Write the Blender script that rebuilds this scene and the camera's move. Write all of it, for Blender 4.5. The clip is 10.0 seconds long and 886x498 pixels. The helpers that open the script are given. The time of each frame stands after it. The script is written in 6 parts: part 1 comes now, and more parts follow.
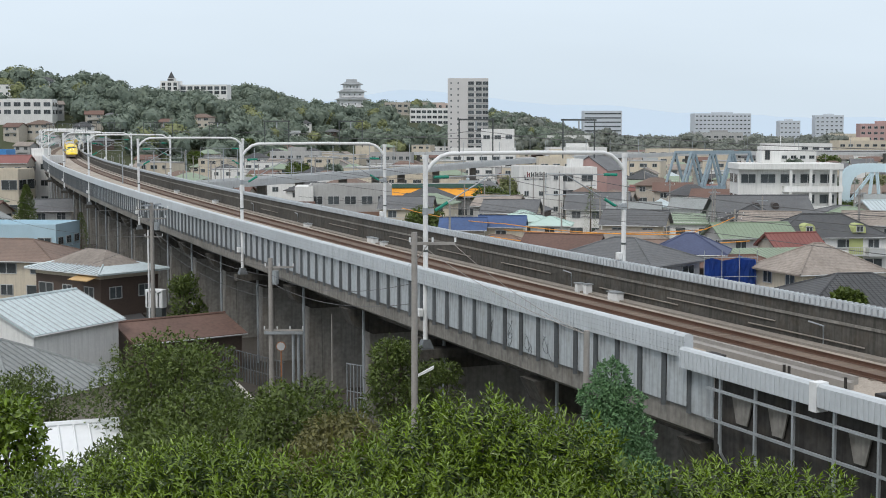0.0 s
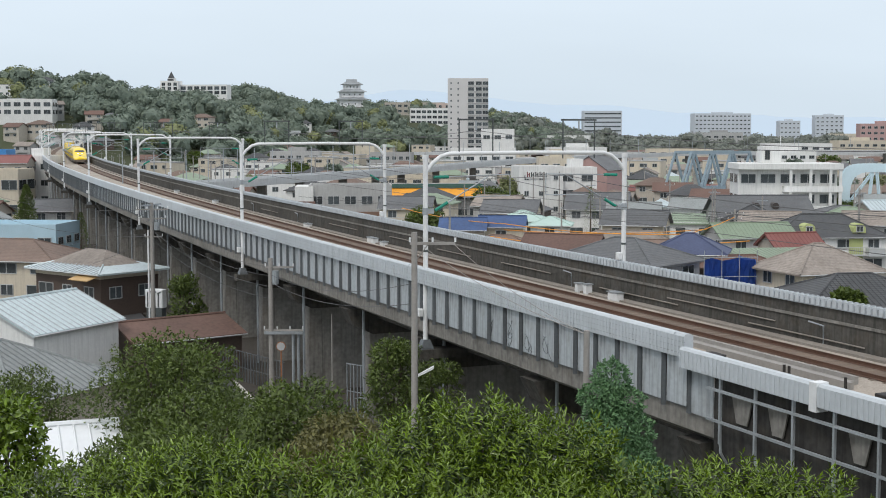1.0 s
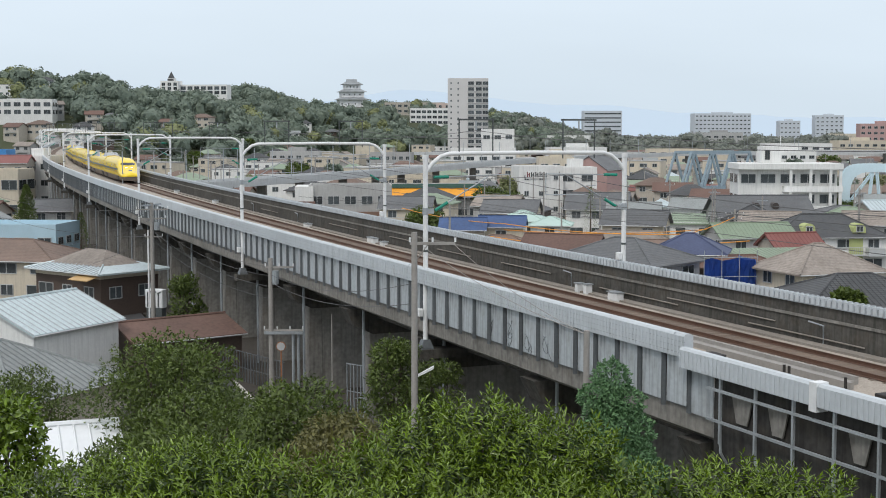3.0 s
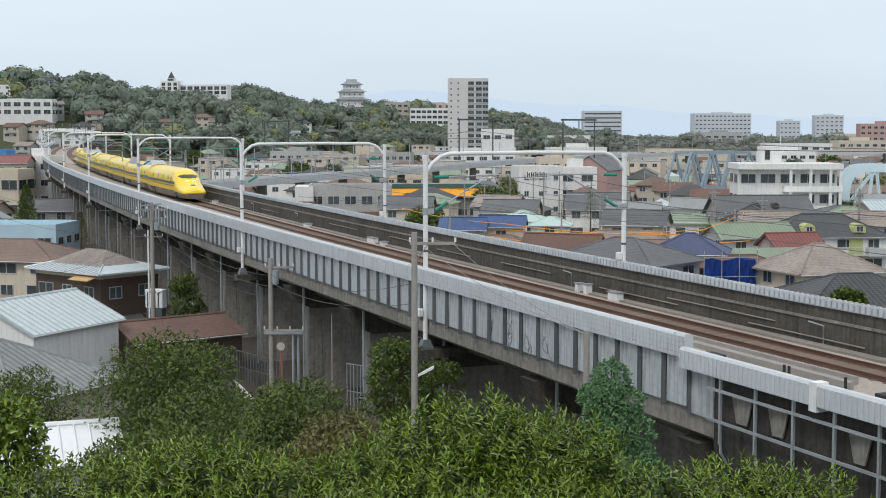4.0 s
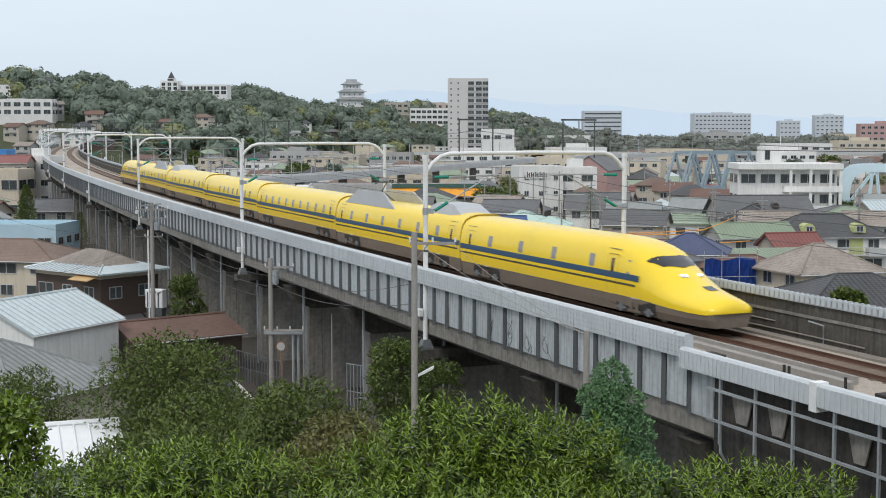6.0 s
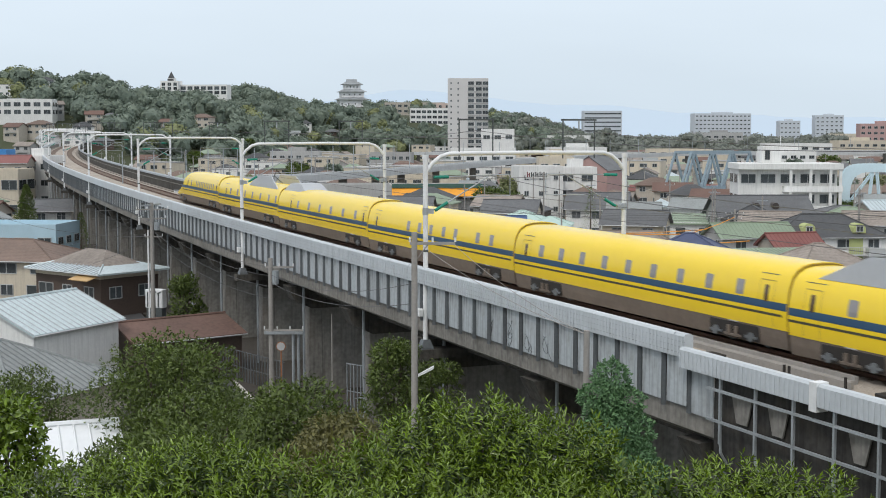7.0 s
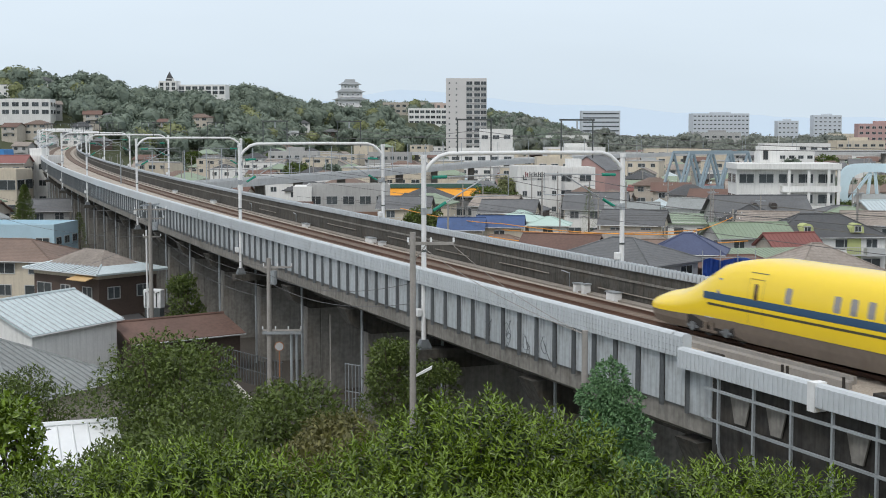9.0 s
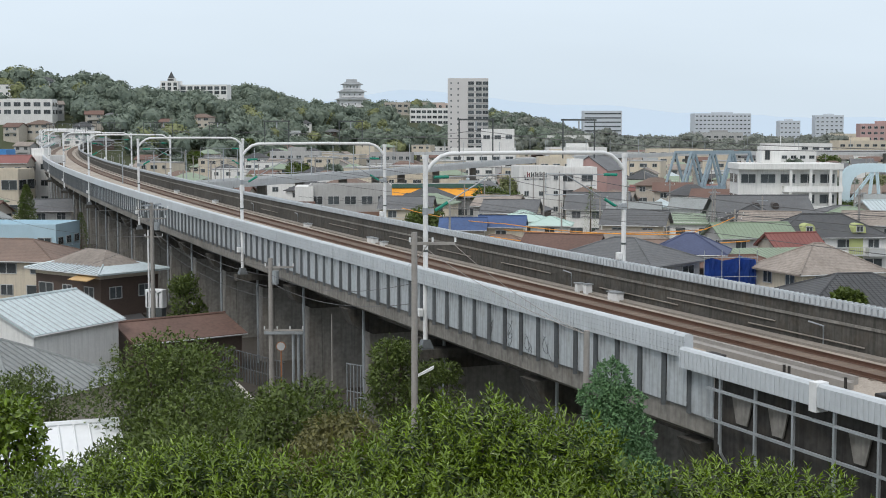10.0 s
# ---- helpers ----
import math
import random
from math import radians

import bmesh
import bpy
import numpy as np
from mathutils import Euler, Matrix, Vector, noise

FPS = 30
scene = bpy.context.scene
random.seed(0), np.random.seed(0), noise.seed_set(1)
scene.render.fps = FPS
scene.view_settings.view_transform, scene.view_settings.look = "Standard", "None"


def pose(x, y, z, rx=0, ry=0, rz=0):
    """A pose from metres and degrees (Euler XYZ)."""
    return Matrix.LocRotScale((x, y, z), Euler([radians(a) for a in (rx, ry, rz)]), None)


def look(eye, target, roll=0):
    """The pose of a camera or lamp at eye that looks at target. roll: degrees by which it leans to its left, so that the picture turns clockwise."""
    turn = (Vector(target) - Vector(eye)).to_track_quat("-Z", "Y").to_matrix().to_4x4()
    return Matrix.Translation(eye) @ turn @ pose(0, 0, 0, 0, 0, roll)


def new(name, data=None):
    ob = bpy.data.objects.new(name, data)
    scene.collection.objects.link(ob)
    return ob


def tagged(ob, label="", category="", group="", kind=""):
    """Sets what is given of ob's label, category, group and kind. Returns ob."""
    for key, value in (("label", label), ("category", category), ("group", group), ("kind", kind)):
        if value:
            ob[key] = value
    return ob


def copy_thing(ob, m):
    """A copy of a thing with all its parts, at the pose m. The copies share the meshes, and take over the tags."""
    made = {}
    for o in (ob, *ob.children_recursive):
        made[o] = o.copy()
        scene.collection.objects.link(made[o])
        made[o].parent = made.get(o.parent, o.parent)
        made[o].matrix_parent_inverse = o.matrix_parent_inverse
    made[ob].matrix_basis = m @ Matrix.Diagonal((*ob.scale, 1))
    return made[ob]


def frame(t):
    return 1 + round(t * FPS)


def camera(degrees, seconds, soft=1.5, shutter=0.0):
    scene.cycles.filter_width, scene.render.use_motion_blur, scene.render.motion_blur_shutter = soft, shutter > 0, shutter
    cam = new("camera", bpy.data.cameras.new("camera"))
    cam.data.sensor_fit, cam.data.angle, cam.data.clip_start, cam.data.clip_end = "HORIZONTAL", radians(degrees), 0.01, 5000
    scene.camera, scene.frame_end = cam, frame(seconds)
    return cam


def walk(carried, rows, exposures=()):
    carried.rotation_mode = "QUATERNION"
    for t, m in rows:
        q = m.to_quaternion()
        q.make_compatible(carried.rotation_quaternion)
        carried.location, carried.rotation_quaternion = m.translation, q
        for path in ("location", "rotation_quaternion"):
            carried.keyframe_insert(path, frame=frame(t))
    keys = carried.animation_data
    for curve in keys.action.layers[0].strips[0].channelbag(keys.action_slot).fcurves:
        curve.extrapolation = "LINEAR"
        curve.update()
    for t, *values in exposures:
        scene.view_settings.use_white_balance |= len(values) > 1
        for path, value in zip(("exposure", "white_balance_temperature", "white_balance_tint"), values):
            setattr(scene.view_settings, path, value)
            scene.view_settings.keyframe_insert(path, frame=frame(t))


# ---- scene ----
# ---- camera ----
cam = camera(35.89, 10.0, 1.0, 0.12)
EYE_Z = 18.295
RAIL_Z = 9.5
TRACKS = (-2.5, 2.7)
walk(cam, [(0.0, pose(0, 0, EYE_Z, 85.055, 0, 0)), (8.3, pose(0, 0, EYE_Z, 85.055, 0, 0)),
           (8.4, pose(0, 0, EYE_Z, 85.055, 0, -0.071)), (9.9, pose(0, 0, EYE_Z, 85.055, 0, -0.071)),
           (10.0, pose(0, 0, EYE_Z, 85.055, 0, 0))])

# ---- world, sun, exposure ----
SUN_EL, SUN_ROT = radians(52), radians(200)
world = bpy.data.worlds.new("overcast_sky")
scene.world = world
world.use_nodes = True
wt = world.node_tree
wt.nodes.clear()
w_out = wt.nodes.new("ShaderNodeOutputWorld")
w_bg = wt.nodes.new("ShaderNodeBackground")
w_sky = wt.nodes.new("ShaderNodeTexSky")
w_sky.sky_type = "NISHITA"
w_sky.sun_disc = False
w_sky.sun_elevation, w_sky.sun_rotation = SUN_EL, SUN_ROT
w_sky.air_density, w_sky.dust_density = 1.0, 5.0
w_geo = wt.nodes.new("ShaderNodeTexCoord")
w_sep = wt.nodes.new("ShaderNodeSeparateXYZ")
w_ramp = wt.nodes.new("ShaderNodeValToRGB")
w_ramp.color_ramp.elements[0].position, w_ramp.color_ramp.elements[0].color = 0.0, (6.7, 7.8, 8.75, 1)
w_ramp.color_ramp.elements[1].position, w_ramp.color_ramp.elements[1].color = 0.6, (9.6, 10.0, 10.7, 1)
e = w_ramp.color_ramp.elements.new(0.09)
e.color = (7.35, 8.4, 9.4, 1)
w_noise = wt.nodes.new("ShaderNodeTexNoise")
w_noise.inputs["Scale"].default_value = 2.2
w_noise.inputs["Detail"].default_value = 4
w_map = wt.nodes.new("ShaderNodeMapping")
w_map.inputs["Scale"].default_value = (1, 1, 5)
w_mr = wt.nodes.new("ShaderNodeMapRange")
w_mr.inputs["From Min"].default_value, w_mr.inputs["From Max"].default_value = 0.3, 0.7
w_mr.inputs["To Min"].default_value, w_mr.inputs["To Max"].default_value = 0.96, 1.04
w_mul = wt.nodes.new("ShaderNodeVectorMath")
w_mul.operation = "SCALE"
w_mix = wt.nodes.new("ShaderNodeMix")
w_mix.data_type = "RGBA"
w_mix.inputs[0].default_value = 0.94
wt.links.new(w_geo.outputs["Generated"], w_sep.inputs[0])
wt.links.new(w_geo.outputs["Generated"], w_map.inputs["Vector"])
wt.links.new(w_map.outputs["Vector"], w_noise.inputs["Vector"])
wt.links.new(w_noise.outputs[0], w_mr.inputs["Value"])
wt.links.new(w_sep.outputs["Z"], w_ramp.inputs[0])
wt.links.new(w_ramp.outputs[0], w_mul.inputs[0])
wt.links.new(w_mr.outputs[0], w_mul.inputs["Scale"])
wt.links.new(w_sky.outputs[0], w_mix.inputs[6])
wt.links.new(w_mul.outputs[0], w_mix.inputs[7])
wt.links.new(w_mix.outputs[2], w_bg.inputs["Color"])
w_bg.inputs["Strength"].default_value = 0.1
wt.links.new(w_bg.outputs[0], w_out.inputs[0])
sun = new("sun", bpy.data.lights.new("sun", "SUN"))
sun.data.energy, sun.data.angle, sun.data.color = 1.2, radians(14), (1.0, 0.96, 0.9)
sun.matrix_basis = look((-80, -160, 230), (0, 0, 0))
scene.view_settings.exposure = 0.06

# ---- materials ----
MATS = {}


def mat(name, color, rough=0.7, metal=0.0, var=0.18, big=0.4, fine=6.0, bump=0.15, per=0.0, dirt=0.0, spec=0.5, streak=0.0):
    """A worn surface: colour varied at two scales, by object, with dirt patches, streaks and fine relief."""
    if name in MATS:
        return MATS[name]
    m = bpy.data.materials.new(name)
    MATS[name] = m
    m.use_nodes = True
    nt = m.node_tree
    b = nt.nodes["Principled BSDF"]
    tc = nt.nodes.new("ShaderNodeTexCoord")
    n1, n2 = nt.nodes.new("ShaderNodeTexNoise"), nt.nodes.new("ShaderNodeTexNoise")
    n1.inputs["Scale"].default_value, n1.inputs["Detail"].default_value = big, 3
    n2.inputs["Scale"].default_value, n2.inputs["Detail"].default_value = fine, 4
    for n in (n1, n2):
        nt.links.new(tc.outputs["Object"], n.inputs["Vector"])
    add = nt.nodes.new("ShaderNodeMath")
    add.operation = "ADD"
    nt.links.new(n1.outputs[0], add.inputs[0])
    nt.links.new(n2.outputs[0], add.inputs[1])
    val = add.outputs[0]
    mr = nt.nodes.new("ShaderNodeMapRange")
    mr.inputs["From Min"].default_value, mr.inputs["From Max"].default_value = 0.6, 1.4
    mr.inputs["To Min"].default_value, mr.inputs["To Max"].default_value = 1 - var, 1 + var
    nt.links.new(val, mr.inputs["Value"])
    out = mr.outputs[0]
    if per:
        oi = nt.nodes.new("ShaderNodeObjectInfo")
        pm = nt.nodes.new("ShaderNodeMapRange")
        pm.inputs["To Min"].default_value, pm.inputs["To Max"].default_value = 1 - per, 1 + per
        nt.links.new(oi.outputs["Random"], pm.inputs["Value"])
        mm = nt.nodes.new("ShaderNodeMath")
        mm.operation = "MULTIPLY"
        nt.links.new(out, mm.inputs[0])
        nt.links.new(pm.outputs[0], mm.inputs[1])
        out = mm.outputs[0]
    if streak:
        mp = nt.nodes.new("ShaderNodeMapping")
        mp.inputs["Scale"].default_value = (5, 5, 0.35)
        n3 = nt.nodes.new("ShaderNodeTexNoise")
        n3.inputs["Scale"].default_value, n3.inputs["Detail"].default_value = 1.0, 5
        nt.links.new(tc.outputs["Object"], mp.inputs["Vector"])
        nt.links.new(mp.outputs["Vector"], n3.inputs["Vector"])
        sm = nt.nodes.new("ShaderNodeMapRange")
        sm.inputs["From Min"].default_value, sm.inputs["From Max"].default_value = 0.45, 0.75
        sm.inputs["To Min"].default_value, sm.inputs["To Max"].default_value = 1, 1 - streak
        nt.links.new(n3.outputs[0], sm.inputs["Value"])
        mm = nt.nodes.new("ShaderNodeMath")
        mm.operation = "MULTIPLY"
        nt.links.new(out, mm.inputs[0])
        nt.links.new(sm.outputs[0], mm.inputs[1])
        out = mm.outputs[0]
    sc = nt.nodes.new("ShaderNodeVectorMath")
    sc.operation = "SCALE"
    sc.inputs[0].default_value = color
    nt.links.new(out, sc.inputs["Scale"])
    col = sc.outputs[0]
    if dirt:
        n4 = nt.nodes.new("ShaderNodeTexNoise")
        n4.inputs["Scale"].default_value, n4.inputs["Detail"].default_value = 1.3, 6
        nt.links.new(tc.outputs["Object"], n4.inputs["Vector"])
        dm = nt.nodes.new("ShaderNodeMapRange")
        dm.inputs["From Min"].default_value, dm.inputs["From Max"].default_value = 0.5, 0.72
        dm.inputs["To Max"].default_value = dirt
        nt.links.new(n4.outputs[0], dm.inputs["Value"])
        mx = nt.nodes.new("ShaderNodeMix")
        mx.data_type = "RGBA"
        mx.inputs[7].default_value = (0.09, 0.07, 0.05, 1)
        nt.links.new(dm.outputs[0], mx.inputs[0])
        nt.links.new(col, mx.inputs[6])
        col = mx.outputs[2]
    nt.links.new(col, b.inputs["Base Color"])
    b.inputs["Roughness"].default_value, b.inputs["Metallic"].default_value = rough, metal
    b.inputs["Specular IOR Level"].default_value = spec
    if bump:
        bp = nt.nodes.new("ShaderNodeBump")
        bp.inputs["Strength"].default_value = bump
        bp.inputs["Distance"].default_value = 0.03
        nt.links.new(n2.outputs[0], bp.inputs["Height"])
        nt.links.new(bp.outputs[0], b.inputs["Normal"])
    return m


def leaf_mat(name, color, var=0.5, rough=0.5, trans=0.25):
    """Leaves: each leaf differs, and some daylight passes through."""
    if name in MATS:
        return MATS[name]
    m = bpy.data.materials.new(name)
    MATS[name] = m
    m.use_nodes = True
    nt = m.node_tree
    b = nt.nodes["Principled BSDF"]
    g = nt.nodes.new("ShaderNodeNewGeometry")
    tc = nt.nodes.new("ShaderNodeTexCoord")
    n = nt.nodes.new("ShaderNodeTexNoise")
    n.inputs["Scale"].default_value = 0.6
    nt.links.new(tc.outputs["Object"], n.inputs["Vector"])
    r = nt.nodes.new("ShaderNodeValToRGB")
    c = color
    r.color_ramp.elements[0].color = (c[0] * (1 - var), c[1] * (1 - var), c[2] * (1 - var), 1)
    r.color_ramp.elements[1].color = (min(1, c[0] * (1 + var * 1.5)), min(1, c[1] * (1 + var)), c[2] * (1 + 0.4 * var), 1)
    mix = nt.nodes.new("ShaderNodeMath")
    mix.operation = "MULTIPLY_ADD"
    mix.inputs[1].default_value = 0.55
    nt.links.new(g.outputs["Random Per Island"], mix.inputs[0])
    nm = nt.nodes.new("ShaderNodeMath")
    nm.operation = "MULTIPLY"
    nm.inputs[1].default_value = 0.5
    nt.links.new(n.outputs[0], nm.inputs[0])
    nt.links.new(nm.outputs[0], mix.inputs[2])
    nt.links.new(mix.outputs[0], r.inputs[0])
    nt.links.new(r.outputs[0], b.inputs["Base Color"])
    b.inputs["Roughness"].default_value = rough
    if trans:
        t = nt.nodes.new("ShaderNodeBsdfTranslucent")
        nt.links.new(r.outputs[0], t.inputs["Color"])
        ms = nt.nodes.new("ShaderNodeMixShader")
        ms.inputs[0].default_value = trans
        nt.links.new(b.outputs[0], ms.inputs[1])
        nt.links.new(t.outputs[0], ms.inputs[2])
        nt.links.new(ms.outputs[0], nt.nodes["Material Output"].inputs["Surface"])
    return m


M_CONC = mat("concrete", (0.23, 0.22, 0.2), 0.9, 0, 0.35, 0.25, 4, 0.25, 0, 0.35, 0.3, 0.35)
# two darker concretes: deck, girders, beams and far wall; then the old near wall
M_CONC_DARK = mat("dark_concrete", (0.088, 0.084, 0.075), 0.92, 0, 0.45, 0.35, 5, 0.3, 0, 0.45, 0.3, 0.5)
M_CONC_BLACK = mat("near_black_concrete", (0.048, 0.046, 0.043), 0.92, 0, 0.4, 0.4, 5, 0.3, 0, 0.3, 0.3, 0.5)
M_CAP = mat("grey_plastic_cap", (0.50, 0.535, 0.56), 0.6, 0, 0.08, 0.3, 5, 0.05, 0.03, 0.06)
M_PANEL = mat("grey_painted_panel", (0.42, 0.455, 0.475), 0.6, 0, 0.16, 0.8, 6, 0.08, 0.1, 0.28, 0.4, 0.45)
M_GALV = mat("galvanised_steel", (0.36, 0.39, 0.41), 0.55, 0.35, 0.15, 0.8, 9, 0.08, 0.08, 0.2)
M_RIB = mat("weathered_rib_steel", (0.16, 0.175, 0.185), 0.6, 0.3, 0.2, 0.8, 9, 0.08, 0.1, 0.2)
M_WHITE_STEEL = mat("white_painted_steel", (0.74, 0.75, 0.75), 0.5, 0, 0.08, 0.8, 8, 0.03, 0.03, 0.15)
M_DARK_STEEL = mat("dark_weathered_steel", (0.09, 0.10, 0.10), 0.6, 0.4, 0.2, 1, 9, 0.05)
M_GREEN_INS = mat("green_glazed_insulator", (0.01, 0.22, 0.15), 0.25, 0, 0.1, 1, 9, 0)
M_WIRE = mat("dull_cable", (0.10, 0.10, 0.10), 0.6, 0.2, 0.1, 1, 5, 0)
M_RAIL = mat("rusty_rail", (0.11, 0.058, 0.038), 0.6, 0.3, 0.25, 1, 9, 0.1)
M_BALLAST = mat("ballast_stones", (0.37, 0.325, 0.275), 0.95, 0, 0.35, 0.3, 14, 0.6, 0, 0.2)
M_SLEEPER = mat("concrete_sleeper", (0.25, 0.225, 0.195), 0.9, 0, 0.2, 1, 8, 0.2, 0.1, 0.2)
M_GROUND = mat("town_ground", (0.15, 0.145, 0.125), 0.95, 0, 0.35, 0.03, 0.6, 0.2, 0, 0.3)
M_GROUND_DARK = mat("dark_brown_ground", (0.055, 0.047, 0.038), 0.95, 0, 0.35, 0.2, 5, 0.4)
M_TIE = mat("rust_stained_sleeper", (0.17, 0.13, 0.10), 0.9, 0, 0.25, 1, 8, 0.2, 0.15, 0.2)
M_TRACK = mat("rust_stained_ballast", (0.15, 0.11, 0.082), 0.95, 0, 0.35, 0.3, 14, 0.6)
M_ASPHALT = mat("asphalt", (0.07, 0.07, 0.072), 0.9, 0, 0.2, 0.3, 10, 0.2)
M_YELLOW = mat("yellow_train_paint", (0.86, 0.62, 0.03), 0.22, 0, 0.03, 0.2, 2, 0, 0, 0, 0.5)
M_BLUE = mat("blue_train_stripe", (0.026, 0.075, 0.15), 0.3, 0, 0.05, 0.2, 2, 0)
M_SKIRT = mat("grey_brown_skirt", (0.16, 0.13, 0.105), 0.6, 0, 0.2, 0.6, 5, 0.05, 0, 0.25)
# near-black for sooty underframes, dark boxes and the shade of the bogie openings
M_UNDER = mat("soot_and_shade_black", (0.03, 0.027, 0.025), 0.7, 0.2, 0.3, 1, 6, 0.1)
M_POLE = mat("concrete_pole", (0.30, 0.285, 0.265), 0.85, 0, 0.15, 0.5, 7, 0.1, 0.06, 0.15)
M_DGLASS = mat("brown_door_glass", (0.10, 0.06, 0.02), 0.2, 0, 0.1, 1, 5, 0)
M_TGLASS = mat("train_window_glass", (0.26, 0.25, 0.25), 0.14, 0, 0.1, 1, 5, 0)
M_WINDSHIELD = mat("dark_windscreen", (0.012, 0.014, 0.02), 0.06, 0, 0.1, 1, 5, 0)
M_PANTO = mat("grey_pantograph_cover", (0.42, 0.44, 0.46), 0.45, 0, 0.06, 0.5, 4, 0.02)
M_THIN = mat("dark_olive_stripe", (0.06, 0.055, 0.03), 0.5, 0, 0.1, 1, 4, 0)
M_SEAM = mat("yellow_brown_seam", (0.38, 0.25, 0.02), 0.7, 0, 0.1, 1, 4, 0)


# ---- mesh helpers ----
def part(name, bm, material, parent=None, label="", smooth=False):
    """Links a bmesh as one mesh object."""
    me = bpy.data.meshes.new(name)
    bm.normal_update()
    bm.to_mesh(me)
    bm.free()
    return linked(name, me, material, parent, label, smooth)


def linked(name, me, material, parent=None, label="", smooth=False):
    if material and not me.materials:
        me.materials.append(material)
    if smooth:
        me.shade_smooth()
        me.set_sharp_from_angle(angle=radians(42))
    ob = new(name, me)
    if parent:
        ob.parent = parent
    if label:
        ob["label"] = label
    return ob


def empty(name, m=None):
    ob = new(name)
    ob.empty_display_size = 0.5
    if m is not None:
        ob.matrix_basis = m
    return ob


def add_box(bm, x0, x1, y0, y1, z0, z1, m=None, bevel=0.0):
    r = bmesh.ops.create_cube(bm, size=1.0)
    vs = r["verts"]
    for v in vs:
        v.co = Vector(((x0 + x1) / 2 + v.co.x * (x1 - x0), (y0 + y1) / 2 + v.co.y * (y1 - y0), (z0 + z1) / 2 + v.co.z * (z1 - z0)))
    if bevel:
        es = list({e for v in vs for e in v.link_edges})
        r = bmesh.ops.bevel(bm, geom=es, offset=bevel, segments=1, affect="EDGES")
        vs = list({v for f in r["faces"] for v in f.verts} | {v for v in vs if v.is_valid})
    if m is not None:
        bmesh.ops.transform(bm, matrix=m, verts=vs)
    return vs


def box(x0, x1, y0, y1, z0, z1, m=None, bevel=0.0):
    bm = bmesh.new()
    add_box(bm, x0, x1, y0, y1, z0, z1, m, bevel)
    return bm


def add_tube(bm, pts, r, n=8, r2=None, caps=True):
    """A round bar along points, tapering from r to r2."""
    pts = [Vector(p) for p in pts]
    rings = []
    for i, p in enumerate(pts):
        d = (pts[min(i + 1, len(pts) - 1)] - pts[max(i - 1, 0)]).normalized()
        a = d.cross(Vector((0, 0, 1)))
        if a.length < 1e-3:
            a = d.cross(Vector((0, 1, 0)))
        a.normalize()
        b = d.cross(a)
        rr = r if r2 is None else r + (r2 - r) * i / (len(pts) - 1)
        rings.append([bm.verts.new(p + (a * math.cos(k * 2 * math.pi / n) + b * math.sin(k * 2 * math.pi / n)) * rr) for k in range(n)])
    for q, w in zip(rings, rings[1:]):
        for k in range(n):
            bm.faces.new((q[k], q[(k + 1) % n], w[(k + 1) % n], w[k]))
    if caps:
        bm.faces.new(rings[0][::-1])
        bm.faces.new(rings[-1])


def tube(pts, r, n=8, r2=None):
    bm = bmesh.new()
    add_tube(bm, pts, r, n, r2)
    bmesh.ops.recalc_face_normals(bm, faces=bm.faces)
    return bm


def add_loft(bm, rings, closed=True, caps=True):
    vr = [[bm.verts.new(p) for p in ring] for ring in rings]
    n = len(vr[0])
    for q, w in zip(vr, vr[1:]):
        for k in range(n if closed else n - 1):
            bm.faces.new((q[k], q[(k + 1) % n], w[(k + 1) % n], w[k]))
    if closed and caps:
        bm.faces.new(vr[0][::-1])
        bm.faces.new(vr[-1])


def loft(rings, closed=True, caps=True):
    bm = bmesh.new()
    add_loft(bm, rings, closed, caps)
    bmesh.ops.recalc_face_normals(bm, faces=bm.faces)
    return bm


# ---- the line's plan: s metres along the track, away from the nearest portal ----
TH0, KAP, GRADE = 0.398508, 0.000338, 0.00417
X0, Y0 = 4.4712, 71.986


def heading(s):
    return TH0 - KAP * s


def on_line(s, off=0.0, z=0.0):
    """The place at s along the line, off metres to the side, z over the rail."""
    a = heading(s)
    x = X0 - (math.cos(a) - math.cos(TH0)) / KAP
    y = Y0 + (math.sin(TH0) - math.sin(a)) / KAP
    return Vector((x + off * math.cos(a), y + off * math.sin(a), RAIL_Z + GRADE * s + z))


def line_pose(s, off=0.0, z=0.0):
    """A pose on the line: local x to the side, y along the line away from the eye."""
    m = Matrix.Rotation(heading(s), 4, "Z")
    m.translation = on_line(s, off, z)
    return m


def strip(section, s0, s1, step=6.0):
    """A bar of one cross-section (off, z) along the line."""
    n = max(1, round((s1 - s0) / step))
    return loft([[on_line(s0 + (s1 - s0) * i / n, o, z) for o, z in section] for i in range(n + 1)])


def rect(o0, o1, z0, z1):
    return [(o0, z0), (o1, z0), (o1, z1), (o0, z1)]

# ---- viaduct ----
S_NEAR, S_FAR = -300.0, 560.0
viaduct = tagged(empty("viaduct"), "long concrete railway viaduct with grey panelled noise walls", "viaduct", "", "structure")
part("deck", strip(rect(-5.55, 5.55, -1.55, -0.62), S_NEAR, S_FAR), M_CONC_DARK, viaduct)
part("ballast_bed", strip([(-4.85, -0.6), (-4.4, -0.28), (-0.6, -0.28), (0, -0.4), (0.8, -0.28), (4.6, -0.28), (4.95, -0.6)], S_NEAR, S_FAR), M_BALLAST, viaduct, "brown stone ballast")
